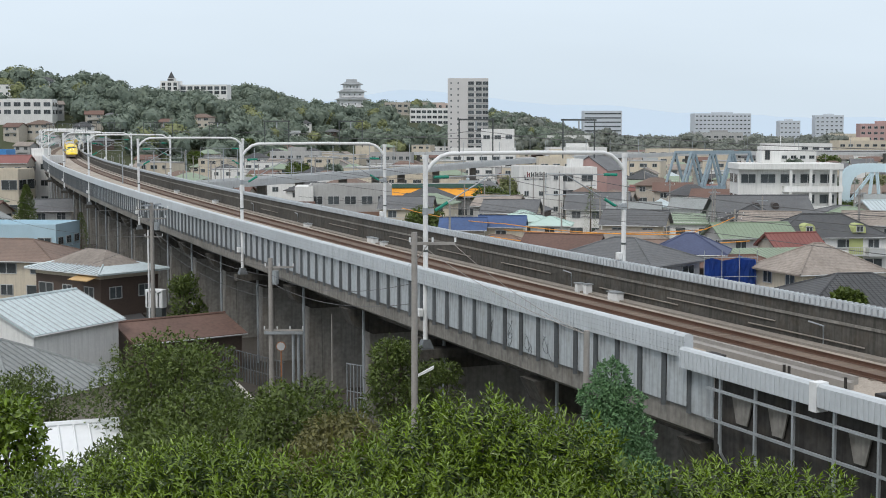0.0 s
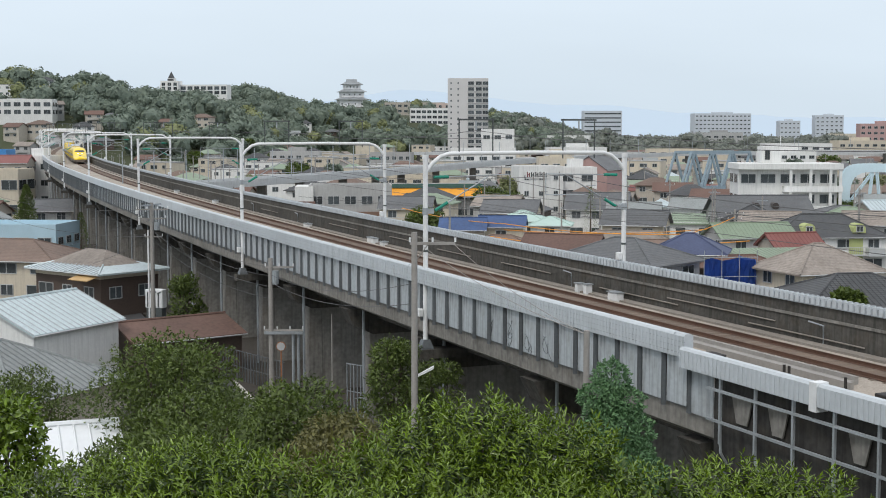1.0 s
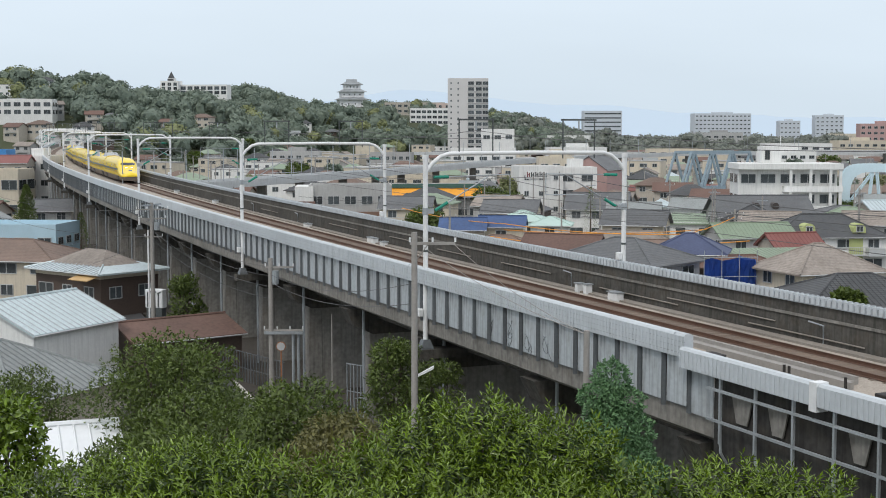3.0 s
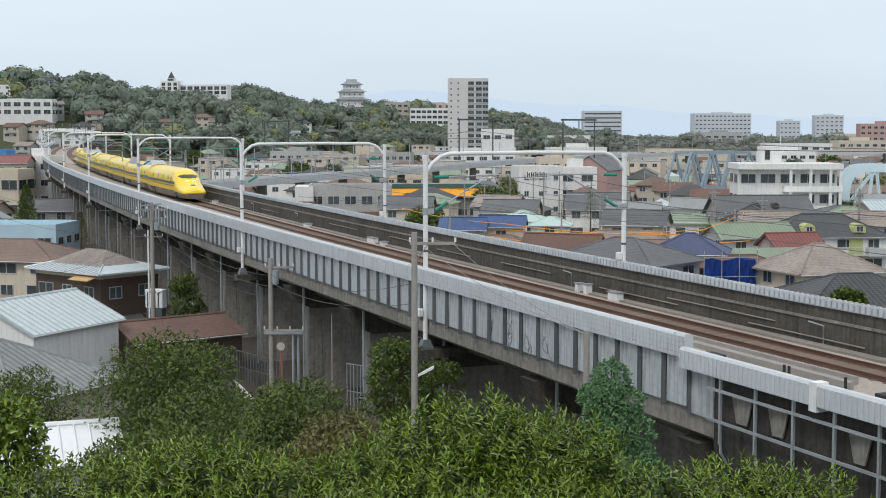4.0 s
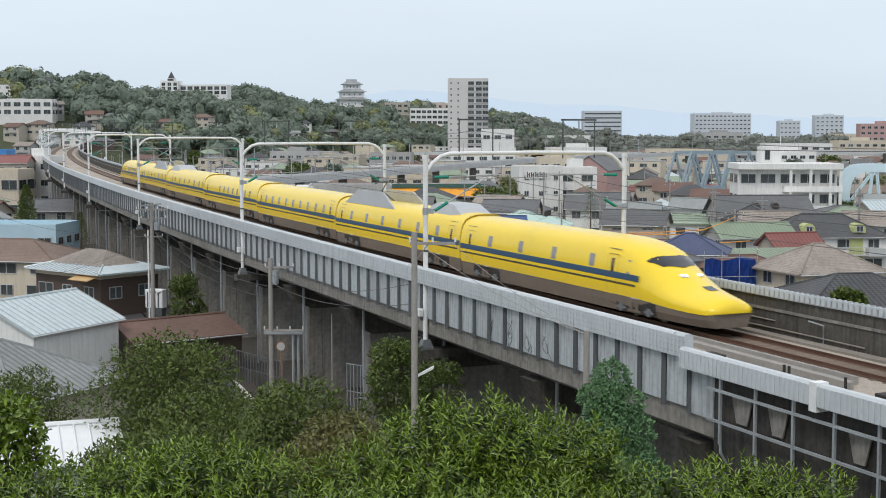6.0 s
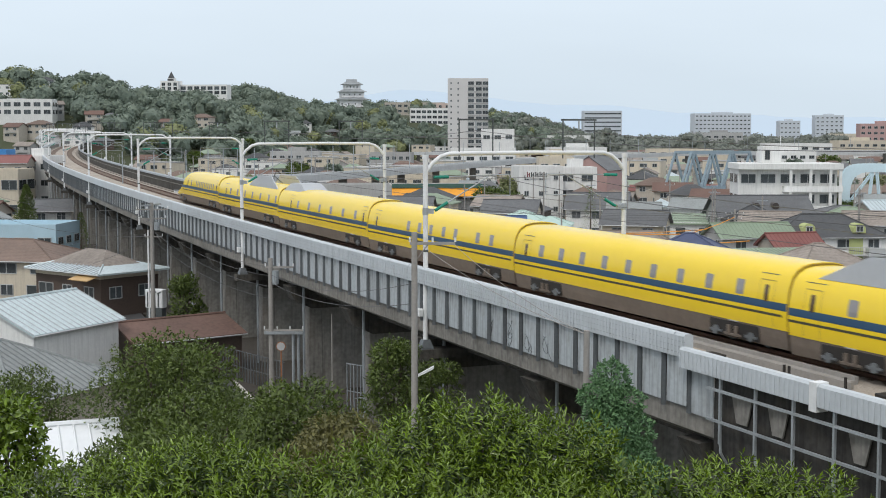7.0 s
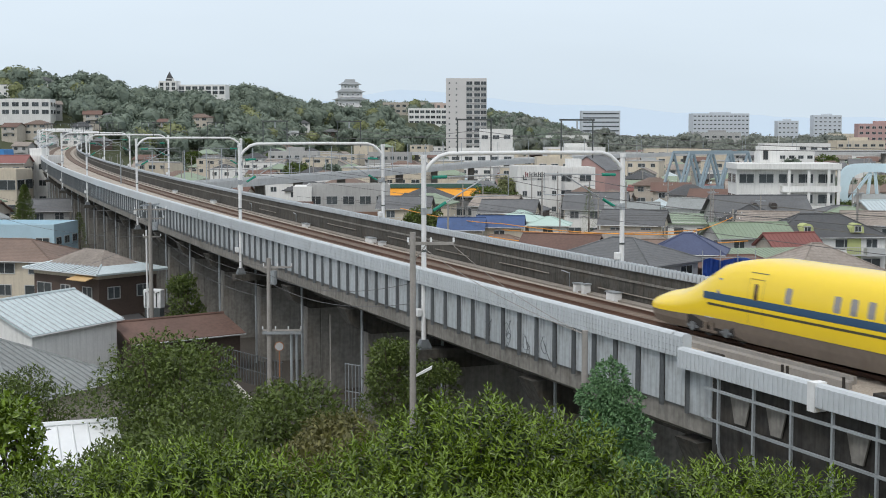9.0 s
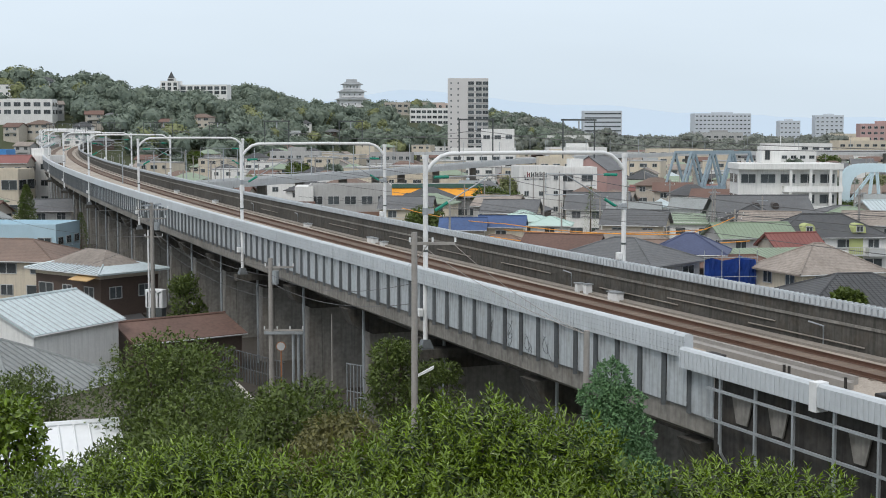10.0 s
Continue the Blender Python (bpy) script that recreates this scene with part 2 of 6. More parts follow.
for o in (TRACKS[0] - 0.7525, TRACKS[0] + 0.7525, TRACKS[1] - 0.7525, TRACKS[1] + 0.7525):
    part("rail", strip([(o - 0.065, -0.25), (o + 0.065, -0.25), (o + 0.02, -0.21), (o + 0.02, -0.12), (o + 0.035, -0.08), (o - 0.035, -0.08), (o - 0.02, -0.12), (o - 0.02, -0.21)], S_NEAR, S_FAR, 8), M_RAIL, viaduct)
for o in (-5.2, 5.2):
    part("cable_trough", strip(rect(o - 0.3, o + 0.3, -0.6, -0.25), S_NEAR, S_FAR, 8), M_SLEEPER, viaduct)
for o in TRACKS:
    part("track_bed", strip(rect(o - 0.78, o + 0.78, -0.29, -0.265), S_NEAR, S_FAR), M_TRACK, viaduct, "rust-stained ballast between the rails")
# edge beams and outer fascia under the panels
for o in (-1, 1):
    part("edge_beam", strip([(o * 5.56, -0.7), (o * 5.68, -0.7), (o * 5.68, -1.6), (o * 5.0, -1.95), (o * 4.6, -1.95), (o * 4.6, -1.56)], S_NEAR, S_FAR), M_CONC, viaduct)
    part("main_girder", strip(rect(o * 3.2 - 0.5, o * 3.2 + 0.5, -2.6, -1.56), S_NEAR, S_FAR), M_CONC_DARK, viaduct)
# far wall: old concrete with a pale louvred cap
part("concrete_wall", strip(rect(5.56, 5.76, -0.55, 1.33), S_NEAR, S_FAR), M_CONC_DARK, viaduct, "dark stained concrete wall")
part("wall_ledge", strip(rect(5.5, 5.556, 0.72, 0.84), -40, S_FAR), M_CONC, viaduct)
part("wall_cap", strip([(5.45, 1.34), (5.85, 1.34), (5.85, 1.58), (5.72, 1.7), (5.5, 1.58)], S_NEAR, S_FAR), M_GALV, viaduct, "grey louvred wall cap")
# near wall: panels between steel ribs under a pale tiled cap
S_END = -24.2
part("inner_wall", strip(rect(-5.62, -5.56, -0.55, 0.95), S_END, S_FAR), M_CONC, viaduct)
CAPS = [S_END]
s = -23.5
while s < S_FAR - 13:
    CAPS.append(s)
    s += 12.75
for a, b in zip(CAPS, CAPS[1:]):
    # dark strip set in the gap at each cap joint
    part("joint_seal", strip(rect(-5.94, -5.64, 0.97, 1.66), b - 0.06, b + 0.06, 0.2), M_UNDER, viaduct)
    part("cap_length", strip([(-5.98, 0.95), (-5.6, 0.95), (-5.6, 1.73), (-5.7, 1.79), (-5.92, 1.79), (-5.98, 1.71)], a + 0.055, b - 0.055), M_CAP, viaduct, "pale grey tiled wall cap")
# fine upright ribs on the caps' outer face
bm = bmesh.new()
s = -66.0
while s < 52:
    o0, z0, z1 = (-5.99, 0.97, 1.71) if s > S_END else (-6.21, 0.68, 1.29)
    add_box(bm, -0.012, 0.012, -0.05, 0.05, z0, z1, line_pose(s, o0))
    s += 0.24
tagged(part("cap_ribbing", bm, M_CAP, viaduct), "", "", "", "stuff")
for z in (1.12, 1.32, 1.52):
    part("cap_line", strip(rect(-6.0, -5.975, z - 0.01, z + 0.01), S_END, 60), M_PANEL, viaduct)
# louvres on the far wall's cap
bm = bmesh.new()
s = -66.0
while s < 60:
    add_box(bm, -0.22, -0.16, -0.1, 0.1, 1.38, 1.72, line_pose(s, 5.64))
    add_box(bm, -0.16, 0.14, -0.05, 0.05, 1.62, 1.74, line_pose(s, 5.64))
    s += 0.36
tagged(part("cap_louvres", bm, M_CAP, viaduct), "", "", "", "stuff")
RIB = 1.65
panel_me = box(-0.02, 0.02, 0, RIB - 0.2, -0.8, 0.94, None, 0.006)
me = bpy.data.meshes.new("panel")
panel_me.to_mesh(me)
panel_me.free()
rib_bm = bmesh.new()
add_box(rib_bm, -0.07, 0.07, -0.055, -0.04, -0.98, 0.94)
add_box(rib_bm, -0.07, 0.07, 0.04, 0.055, -0.98, 0.94)
add_box(rib_bm, -0.012, 0.012, -0.04, 0.04, -0.98, 0.94)
rib_me = bpy.data.meshes.new("rib")
rib_bm.to_mesh(rib_me)
rib_bm.free()
n_rib = int((430 - S_END) / RIB)
for i in range(n_rib):
    s = S_END - 0.12 + i * RIB
    p = linked("wall_panel", me, M_PANEL, viaduct)
    p.matrix_basis = line_pose(s + 0.1, -5.78 + random.uniform(-0.008, 0.008), random.uniform(-0.01, 0.01))
    r = linked("rib", rib_me, M_RIB, viaduct)
    r.matrix_basis = line_pose(s, -5.86, 0)
part("panel_rail", strip(rect(-5.72, -5.66, -0.86, -0.8), S_END, S_FAR), M_RIB, viaduct)
# nearest stretch: a lower cap on old frames with concrete slabs
part("lower_cap", strip([(-6.2, 0.66), (-5.8, 0.66), (-5.8, 1.31), (-5.92, 1.37), (-6.14, 1.37), (-6.2, 1.29)], S_END - 7.2, S_END + 0.02), M_CAP, viaduct)
part("lower_cap", strip([(-6.2, 0.66), (-5.8, 0.66), (-5.8, 1.31), (-5.92, 1.37), (-6.14, 1.37), (-6.2, 1.29)], -90, S_END - 7.26), M_CAP, viaduct)
part("cap_joint", strip(rect(-6.24, -5.78, 0.5, 1.4), S_END - 7.42, S_END - 7.08), M_WHITE_STEEL, viaduct)
part("end_panel", strip(rect(-5.8, -5.76, -0.95, 0.66), S_END - 1.5, S_END), M_PANEL, viaduct)
part("old_wall", strip(rect(-5.75, -5.69, -2.6, 0.6), -90, S_END - 1.5), M_CONC_BLACK, viaduct, "dark stained concrete wall")
for i in range(24):
    s = S_END - 2.27 - i * 1.93
    bm = bmesh.new()
    add_box(bm, -0.045, 0.045, -0.045, 0.045, -1.6, 0.66)
    add_tube(bm, [(0, 0, -1.2), (0.05, 0, -1.9), (0.3, 0, -2.3)], 0.05, 6)
    r = part("frame_post", bm, M_GALV, viaduct)
    r.matrix_basis = line_pose(s, -6.05)
    if i % 3 != 2:
        k = random.uniform(0.0, 0.2)
        bm = loft([[(xx, 0.4 + k, 0.1), (xx, 1.5, 0.1), (xx, 1.25, -0.75), (xx, 0.65 + k, -0.75)] for xx in (-0.03, 0.03)])
        r = part("concrete_slab", bm, M_CONC, viaduct)
        r.matrix_basis = line_pose(s - 1.93, -5.86)
for z in (0.2, -0.85):
    part("frame_rail", strip(rect(-6.1, -6.0, z - 0.04, z + 0.04), -72, S_END - 1.5), M_GALV, viaduct)
# darker brown ground strip laid along beneath the deck
tagged(part("soil_strip", strip(rect(-8.2, 9.0, -9.6, -9.42), -90, 300), M_GROUND_DARK), "strip of dark brown ground under the viaduct", "soil", "", "structure")
# a pale cable trough between the tracks, with dark covers and posts beside it
for o, z, sa, sb in ((0.75, 0.0, -25.2, -14.6), (0.2, -0.12, -25.6, -16.5)):
    part("trough_wall", strip(rect(o - 0.07, o + 0.07, -0.42, z), sa, sb, 2), M_POLE, viaduct, "pale concrete trough wall")
part("trough_floor", strip(rect(0.28, 0.68, -0.42, -0.16), -25.2, -14.6, 2), M_POLE, viaduct, "pale concrete trough floor")
for s, o, w, h in ((-18.2, -0.6, 0.5, 0.16), (-28.2, -0.15, 0.75, 0.2)):
    q = part("cover_box", box(-0.25, 0.25, -w, w, -0.32, -0.3 + h, None, 0.03), M_UNDER, viaduct)
    q.matrix_basis = line_pose(s, o)
for s, o in ((-22.6, -0.5), (-22.9, -0.5), (-25.6, -0.1)):
    q = part("marker_post", tube([(0, 0, -0.4), (0, 0, 0.1)], 0.06, 6), M_UNDER, viaduct)
    q.matrix_basis = line_pose(s, o)
# sprayed scrawls on three panels, not legible
for i, s in enumerate((-8.6, -10.5, -12.3, -14.1)):
    bm = bmesh.new()
    for k in range(3):
        y0, z0 = random.uniform(0.35, 0.9), random.uniform(-0.7, 0.1)
        pts = [(0, y0 + 0.28 * math.cos(a * 1.3 + k) * (1 - 0.04 * j), z0 + 0.36 * math.sin(a + i)) for j, a in enumerate([0.5 * n for n in range(11)])]
        add_tube(bm, pts, 0.012, 4)
    q = part("scrawl", bm, M_RIB, viaduct, "faint dark sprayed scrawl")
    q.matrix_basis = line_pose(s, -5.815)
# sleepers of both tracks
sl = box(-0.98, 0.98, -0.12, 0.12, -0.38, -0.255, None, 0.02)
sl_me = bpy.data.meshes.new("sleeper")
sl.to_mesh(sl_me)
sl.free()
for i in range(150):
    for o in TRACKS:
        p = linked("sleeper", sl_me, M_TIE, viaduct)
        p.matrix_basis = line_pose(-60 + i * 0.75, o)
# piers: paired columns with a cross beam, every 12.6 m
col_bm = box(-0.5, 0.5, -0.6, 0.6, -11.5, -3.4, None, 0.06)
col_me = bpy.data.meshes.new("column")
col_bm.to_mesh(col_me)
col_bm.free()
bm = bmesh.new()
add_loft(bm, [[(-5.7, y, -2.0), (5.7, y, -2.0), (5.2, y, -3.0), (4.0, y, -3.6), (-4.0, y, -3.6), (-5.2, y, -3.0)] for y in (-0.7, 0.7)])
bmesh.ops.recalc_face_normals(bm, faces=bm.faces)
beam_me = bpy.data.meshes.new("cross_beam")
bm.to_mesh(beam_me)
bm.free()
bm = box(-4.15, 4.15, -0.55, 0.55, -11.5, -3.55)
web_me = bpy.data.meshes.new("pier_wall")
bm.to_mesh(web_me)
bm.free()
i = 0
s = -87.0
while s < 440:
    pier = tagged(empty("pier", line_pose(s)), "stained concrete pier with two columns under the viaduct", "pier", "viaduct piers", "structure")
    for o in (-3.7, 3.7):
        c = linked("column", col_me, M_CONC, pier)
        c.matrix_basis = pose(o, 0, 0)
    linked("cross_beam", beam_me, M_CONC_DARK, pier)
    linked("pier_wall", web_me, M_CONC, pier)
    pipe = part("drain_pipe", tube([(-4.6, -0.75, -1.7), (-4.6, -0.75, -11)], 0.09, 6), M_GALV, pier)
    s += 12.6
    i += 1

# ---- catenary portals ----
ZB = 7.62


def make_portal():
    g = empty("catenary_portal")
    for o in (-1, 1):
        p = part("post", tube([(o * 5.82, 0, -2.3), (o * 5.82, 0, ZB - 0.25)], 0.13, 12), M_WHITE_STEEL, g, "", True)
        part("post_foot", loft([[(o * 5.82 + dx * w, dy * w, z) for dx, dy in ((-1, -1), (1, -1), (1, 1), (-1, 1))] for w, z in ((0.32, -2.38), (0.32, -2.3), (0.18, -1.9))]), M_RIB, p)
        part("post_cap", tube([(o * 5.82, 0, ZB - 0.25), (o * 5.82, 0, ZB - 0.05)], 0.165, 12), M_WHITE_STEEL, p)
        part("band", tube([(o * 5.82, 0, ZB - 5.0), (o * 5.82, 0, ZB - 4.9)], 0.15, 12), M_DARK_STEEL, p)
        part("foot_bracket", box(min(o * 3.7, o * 6.4), max(o * 3.7, o * 6.4), -0.5, 0.5, -2.85, -2.38), M_CONC_DARK, p)
        # frame over the beam for the feeders
        f = part("feeder_frame", tube([(o * 3.95, 0, ZB - 0.3), (o * 3.95, 0, ZB + 1.75)], 0.042, 6), M_DARK_STEEL, g)
        part("upright", tube([(o * 2.05, 0, ZB - 0.3), (o * 2.05, 0, ZB + 1.75)], 0.042, 6), M_DARK_STEEL, f)
        part("crossbar", box(min(o * 1.95, o * 4.05), max(o * 1.95, o * 4.05), -0.04, 0.04, ZB + 1.7, ZB + 1.79), M_DARK_STEEL, f)
        part("feeder_insulator", tube([(o * 3.0, 0, ZB + 1.68), (o * 3.0, 0, ZB + 1.2)], 0.05, 6), M_GALV, f)
        # cantilever with two green insulators
        a = part("cantilever", tube([(o * 5.3, 0, ZB - 1.2), (o * 1.1, 0, ZB - 1.1)], 0.035, 6), M_GALV, g)
        part("insulator", tube([(o * 5.35, 0, ZB - 1.2), (o * 4.55, 0, ZB - 1.18)], 0.085, 10), M_GREEN_INS, a, "green glazed insulator")
        part("strut", tube([(o * 5.2, 0, ZB - 2.85), (o * 2.3, 0, ZB - 1.2)], 0.035, 6), M_GALV, a)
        part("insulator", tube([(o * 5.3, 0, ZB - 2.9), (o * 4.6, 0, ZB - 2.5)], 0.085, 10), M_GREEN_INS, a, "green glazed insulator")
        part("steady_arm", tube([(o * 3.7, 0, ZB - 2.25), (o * 1.05, 0, ZB - 2.2)], 0.03, 6), M_GALV, a)
        part("drop_rod", tube([(o * 1.05, 0, ZB - 1.1), (o * 1.05, 0, ZB - 2.2)], 0.025, 6), M_GALV, a)
        part("collar", tube([(o * 5.82, 0, ZB - 3.1), (o * 5.82, 0, ZB - 2.75)], 0.16, 10), M_GALV, p)
        part("junction_box", box(o * 5.82 - 0.42, o * 5.82 - 0.16, -0.15, 0.15, 0.55 + o * 1.25, 0.95 + o * 1.25, None, 0.03), M_WHITE_STEEL, p, "small pale junction box")
        part("joint_plate", box(min(o * 5.4, o * 5.82), max(o * 5.4, o * 5.82), -0.12, 0.12, ZB - 3.05, ZB - 2.8), M_GALV, a)
    arc = [(-5.72, 0, ZB - 0.85), (-5.45, 0, ZB - 0.5), (-5.0, 0, ZB - 0.15), (-4.5, 0, ZB)]
    pts = arc + [(0, 0, ZB + 0.03)] + [(-x, y, z) for x, y, z in reversed(arc)]
    part("beam", tube(pts, 0.11, 12), M_WHITE_STEEL, g, "", True)
    return tagged(g, "white steel catenary portal spanning both tracks", "catenary portal", "catenary portals")


portal = make_portal()
PORTALS = [0.0, 38.0, 86.6, 135.6, 181.1, 231.0, 281.0, 331.0, 381.0, 431.0]
portal.matrix_basis = line_pose(0.0)
for s in PORTALS[1:] + [-45.0, -95.0]:
    copy_thing(portal, line_pose(s))
# overhead wires
ends = sorted(PORTALS + [-45.0, -95.0])
for nm, o, z, r, sag in (("contact_wire", 2.7, 5.0, 0.012, 0.0), ("contact_wire", -2.5, 5.0, 0.012, 0.0), ("messenger_wire", 2.1, 6.45, 0.015, 0.7),
                         ("messenger_wire", -2.1, 6.45, 0.015, 0.7), ("feeder_wire", 3.0, 8.8, 0.014, 0.6), ("feeder_wire", -3.0, 8.8, 0.014, 0.6)):
    pts = []
    for a, b in zip(ends, ends[1:]):
        for k in range(8):
            u = k / 8
            pts.append(on_line(a + (b - a) * u, o, z - sag * 4 * u * (1 - u)))
    pts.append(on_line(ends[-1], o, z))
    tagged(part(nm, tube(pts, r, 4), M_WIRE), "thin dark overhead railway wire along the track", "overhead wire", "overhead wires")

# ---- train ----
# half section of a car: side distance and height over the rail
SEC = [(0.0, 3.65), (0.55, 3.63), (0.95, 3.54), (1.25, 3.36), (1.45, 3.1), (1.58, 2.75), (1.66, 2.3), (1.69, 1.85), (1.685, 1.45), (1.67, 1.2), (1.63, 0.97)]


def side_x(z):
    for (a, za), (b, zb) in zip(SEC, SEC[1:]):
        if zb <= z <= za:
            return a + (b - a) * (za - z) / (za - zb)
    return SEC[-1][0]


def ring(y, sec, lift=0.0):
    pts = [(x + (lift if x > 0 else 0), y, z) for x, z in sec]
    return pts + [(-x, y, z) for x, y, z in reversed(pts) if x > 1e-6]


def lerp_table(tab, u):
    for (a, va), (b, vb) in zip(tab, tab[1:]):
        if u <= b:
            k = (u - a) / (b - a)
            k = k * k * (3 - 2 * k) * 0.3 + k * 0.7
            return va + (vb - va) * k
    return tab[-1][1]


NOSE = 8.3
TOPZ = [(0, 1.08), (0.1, 1.3), (0.35, 1.45), (0.9, 1.58), (1.8, 1.74), (2.7, 1.98), (3.4, 2.26), (4.1, 2.56), (4.9, 2.88), (5.7, 3.25), (6.8, 3.5), (8.3, 3.65)]
HALFW = [(0, 0.66), (0.06, 0.92), (0.2, 1.12), (0.5, 1.3), (1.2, 1.46), (2.5, 1.57), (4.0, 1.63), (6.0, 1.68), (8.3, 1.69)]
LOWZ = [(0, 0.84), (0.3, 0.78), (1.5, 0.8), (4.5, 0.9), (8.3, 0.97)]


def nose_sec(u):
    t, w, lo = lerp_table(TOPZ, u), lerp_table(HALFW, u), lerp_table(LOWZ, u)
    k = min(1.0, max(0.0, (u - 2.6) / 3.2))
    out = []
    for x, z in SEC:
        zz = lo + (z - 0.97) / 2.68 * (t - lo)
        # a flatter, broader bonnet in front of the cab; fuller sides toward the tip
        a = (3.65 - z) / 2.68
        xx = x / 1.69
        bonnet = math.sin(min(1.0, a * 1.25 + (0.0 if x == 0 else 0.06)) * math.pi / 2) ** 0.8 if x > 0 else 0.0
        out.append(((bonnet * (1 - k) + xx * k) * w, zz))
    return out


def nose_point(u, j, lift=0.01):
    """A point on the nose's skin: u from the tip, j a place along the half section."""
    sec = nose_sec(u)
    i = min(int(j), len(sec) - 2)
    f = j - i
    x = sec[i][0] + (sec[i + 1][0] - sec[i][0]) * f
    z = sec[i][1] + (sec[i + 1][1] - sec[i][1]) * f
    return x, z


def levels(z0, z1):
    """Heights between two, with the section's own bends among them."""
    return [z0] + sorted(z for x, z in SEC if z0 + 0.01 < z < z1 - 0.01) + [z1]


def stripe(bm, y0, y1, z0, z1, lift, side, step=2.5):
    n = max(1, round(abs(y1 - y0) / step))
    ys = [y0 + (y1 - y0) * i / n for i in range(n + 1)]
    zs = levels(z0, z1)
    rows = [[bm.verts.new((side * (side_x(z) + lift), y, z)) for z in zs] for y in ys]
    for a, b in zip(rows, rows[1:]):
        for k in range(len(zs) - 1):
            bm.faces.new((a[k], a[k + 1], b[k + 1], b[k]) if side > 0 else (a[k], b[k], b[k + 1], a[k + 1]))


def patch(bm, y, z, hy, hz, lift, side):
    """A thin panel with cut corners that follows the car's side."""
    c = 0.22 * hz
    zs = sorted(set(levels(z - hz, z + hz)) | {z - hz + c, z + hz - c})
    rows = []
    for zz in zs:
        cut = max(0.0, c - min(zz - (z - hz), (z + hz) - zz)) * 0.6
        rows.append([bm.verts.new((side * (side_x(zz) + lift), y + u * (hy - cut), zz)) for u in (-1, 1)])
    for a, b in zip(rows, rows[1:]):
        bm.faces.new((a[0], a[1], b[1], b[0]) if side > 0 else (a[0], b[0], b[1], a[1]))
    rim = [r[0] for r in rows] + [r[1] for r in reversed(rows)]
    inner = [bm.verts.new((v.co.x - side * 0.03, v.co.y, v.co.z)) for v in rim]
    for k in range(len(rim)):
        bm.faces.new((rim[k], rim[(k + 1) % len(rim)], inner[(k + 1) % len(rim)], inner[k]))


def make_bogie(parent, y):
    bm = bmesh.new()
    for o in (-1.0, 1.0):
        add_box(bm, o - 0.1, o + 0.1, -1.7, 1.7, 0.45, 0.72, None, 0.04)
        for yy in (-1.25, 1.25):
            add_box(bm, o - 0.16, o + 0.16, yy - 0.25, yy + 0.25, 0.3, 0.62, None, 0.05)
    add_box(bm, -1.0, 1.0, -0.35, 0.35, 0.45, 0.85, None, 0.05)
    b = part("bogie", bm, M_UNDER, parent, "dark sooty bogie frame")
    b.matrix_basis = pose(0, y, 0)
    for yy in (-1.25, 1.25):
        bm = bmesh.new()
        for o in (-0.75, 0.75):
            add_tube(bm, [(o - 0.07, 0, 0.4), (o + 0.07, 0, 0.4)], 0.46, 20)
        add_tube(bm, [(-0.75, 0, 0.43), (0.75, 0, 0.43)], 0.09, 8)
        bmesh.ops.recalc_face_normals(bm, faces=bm.faces)
        w = part("wheelset", bm, M_RIB, b)
        w.matrix_basis = pose(0, yy, 0)
    return b


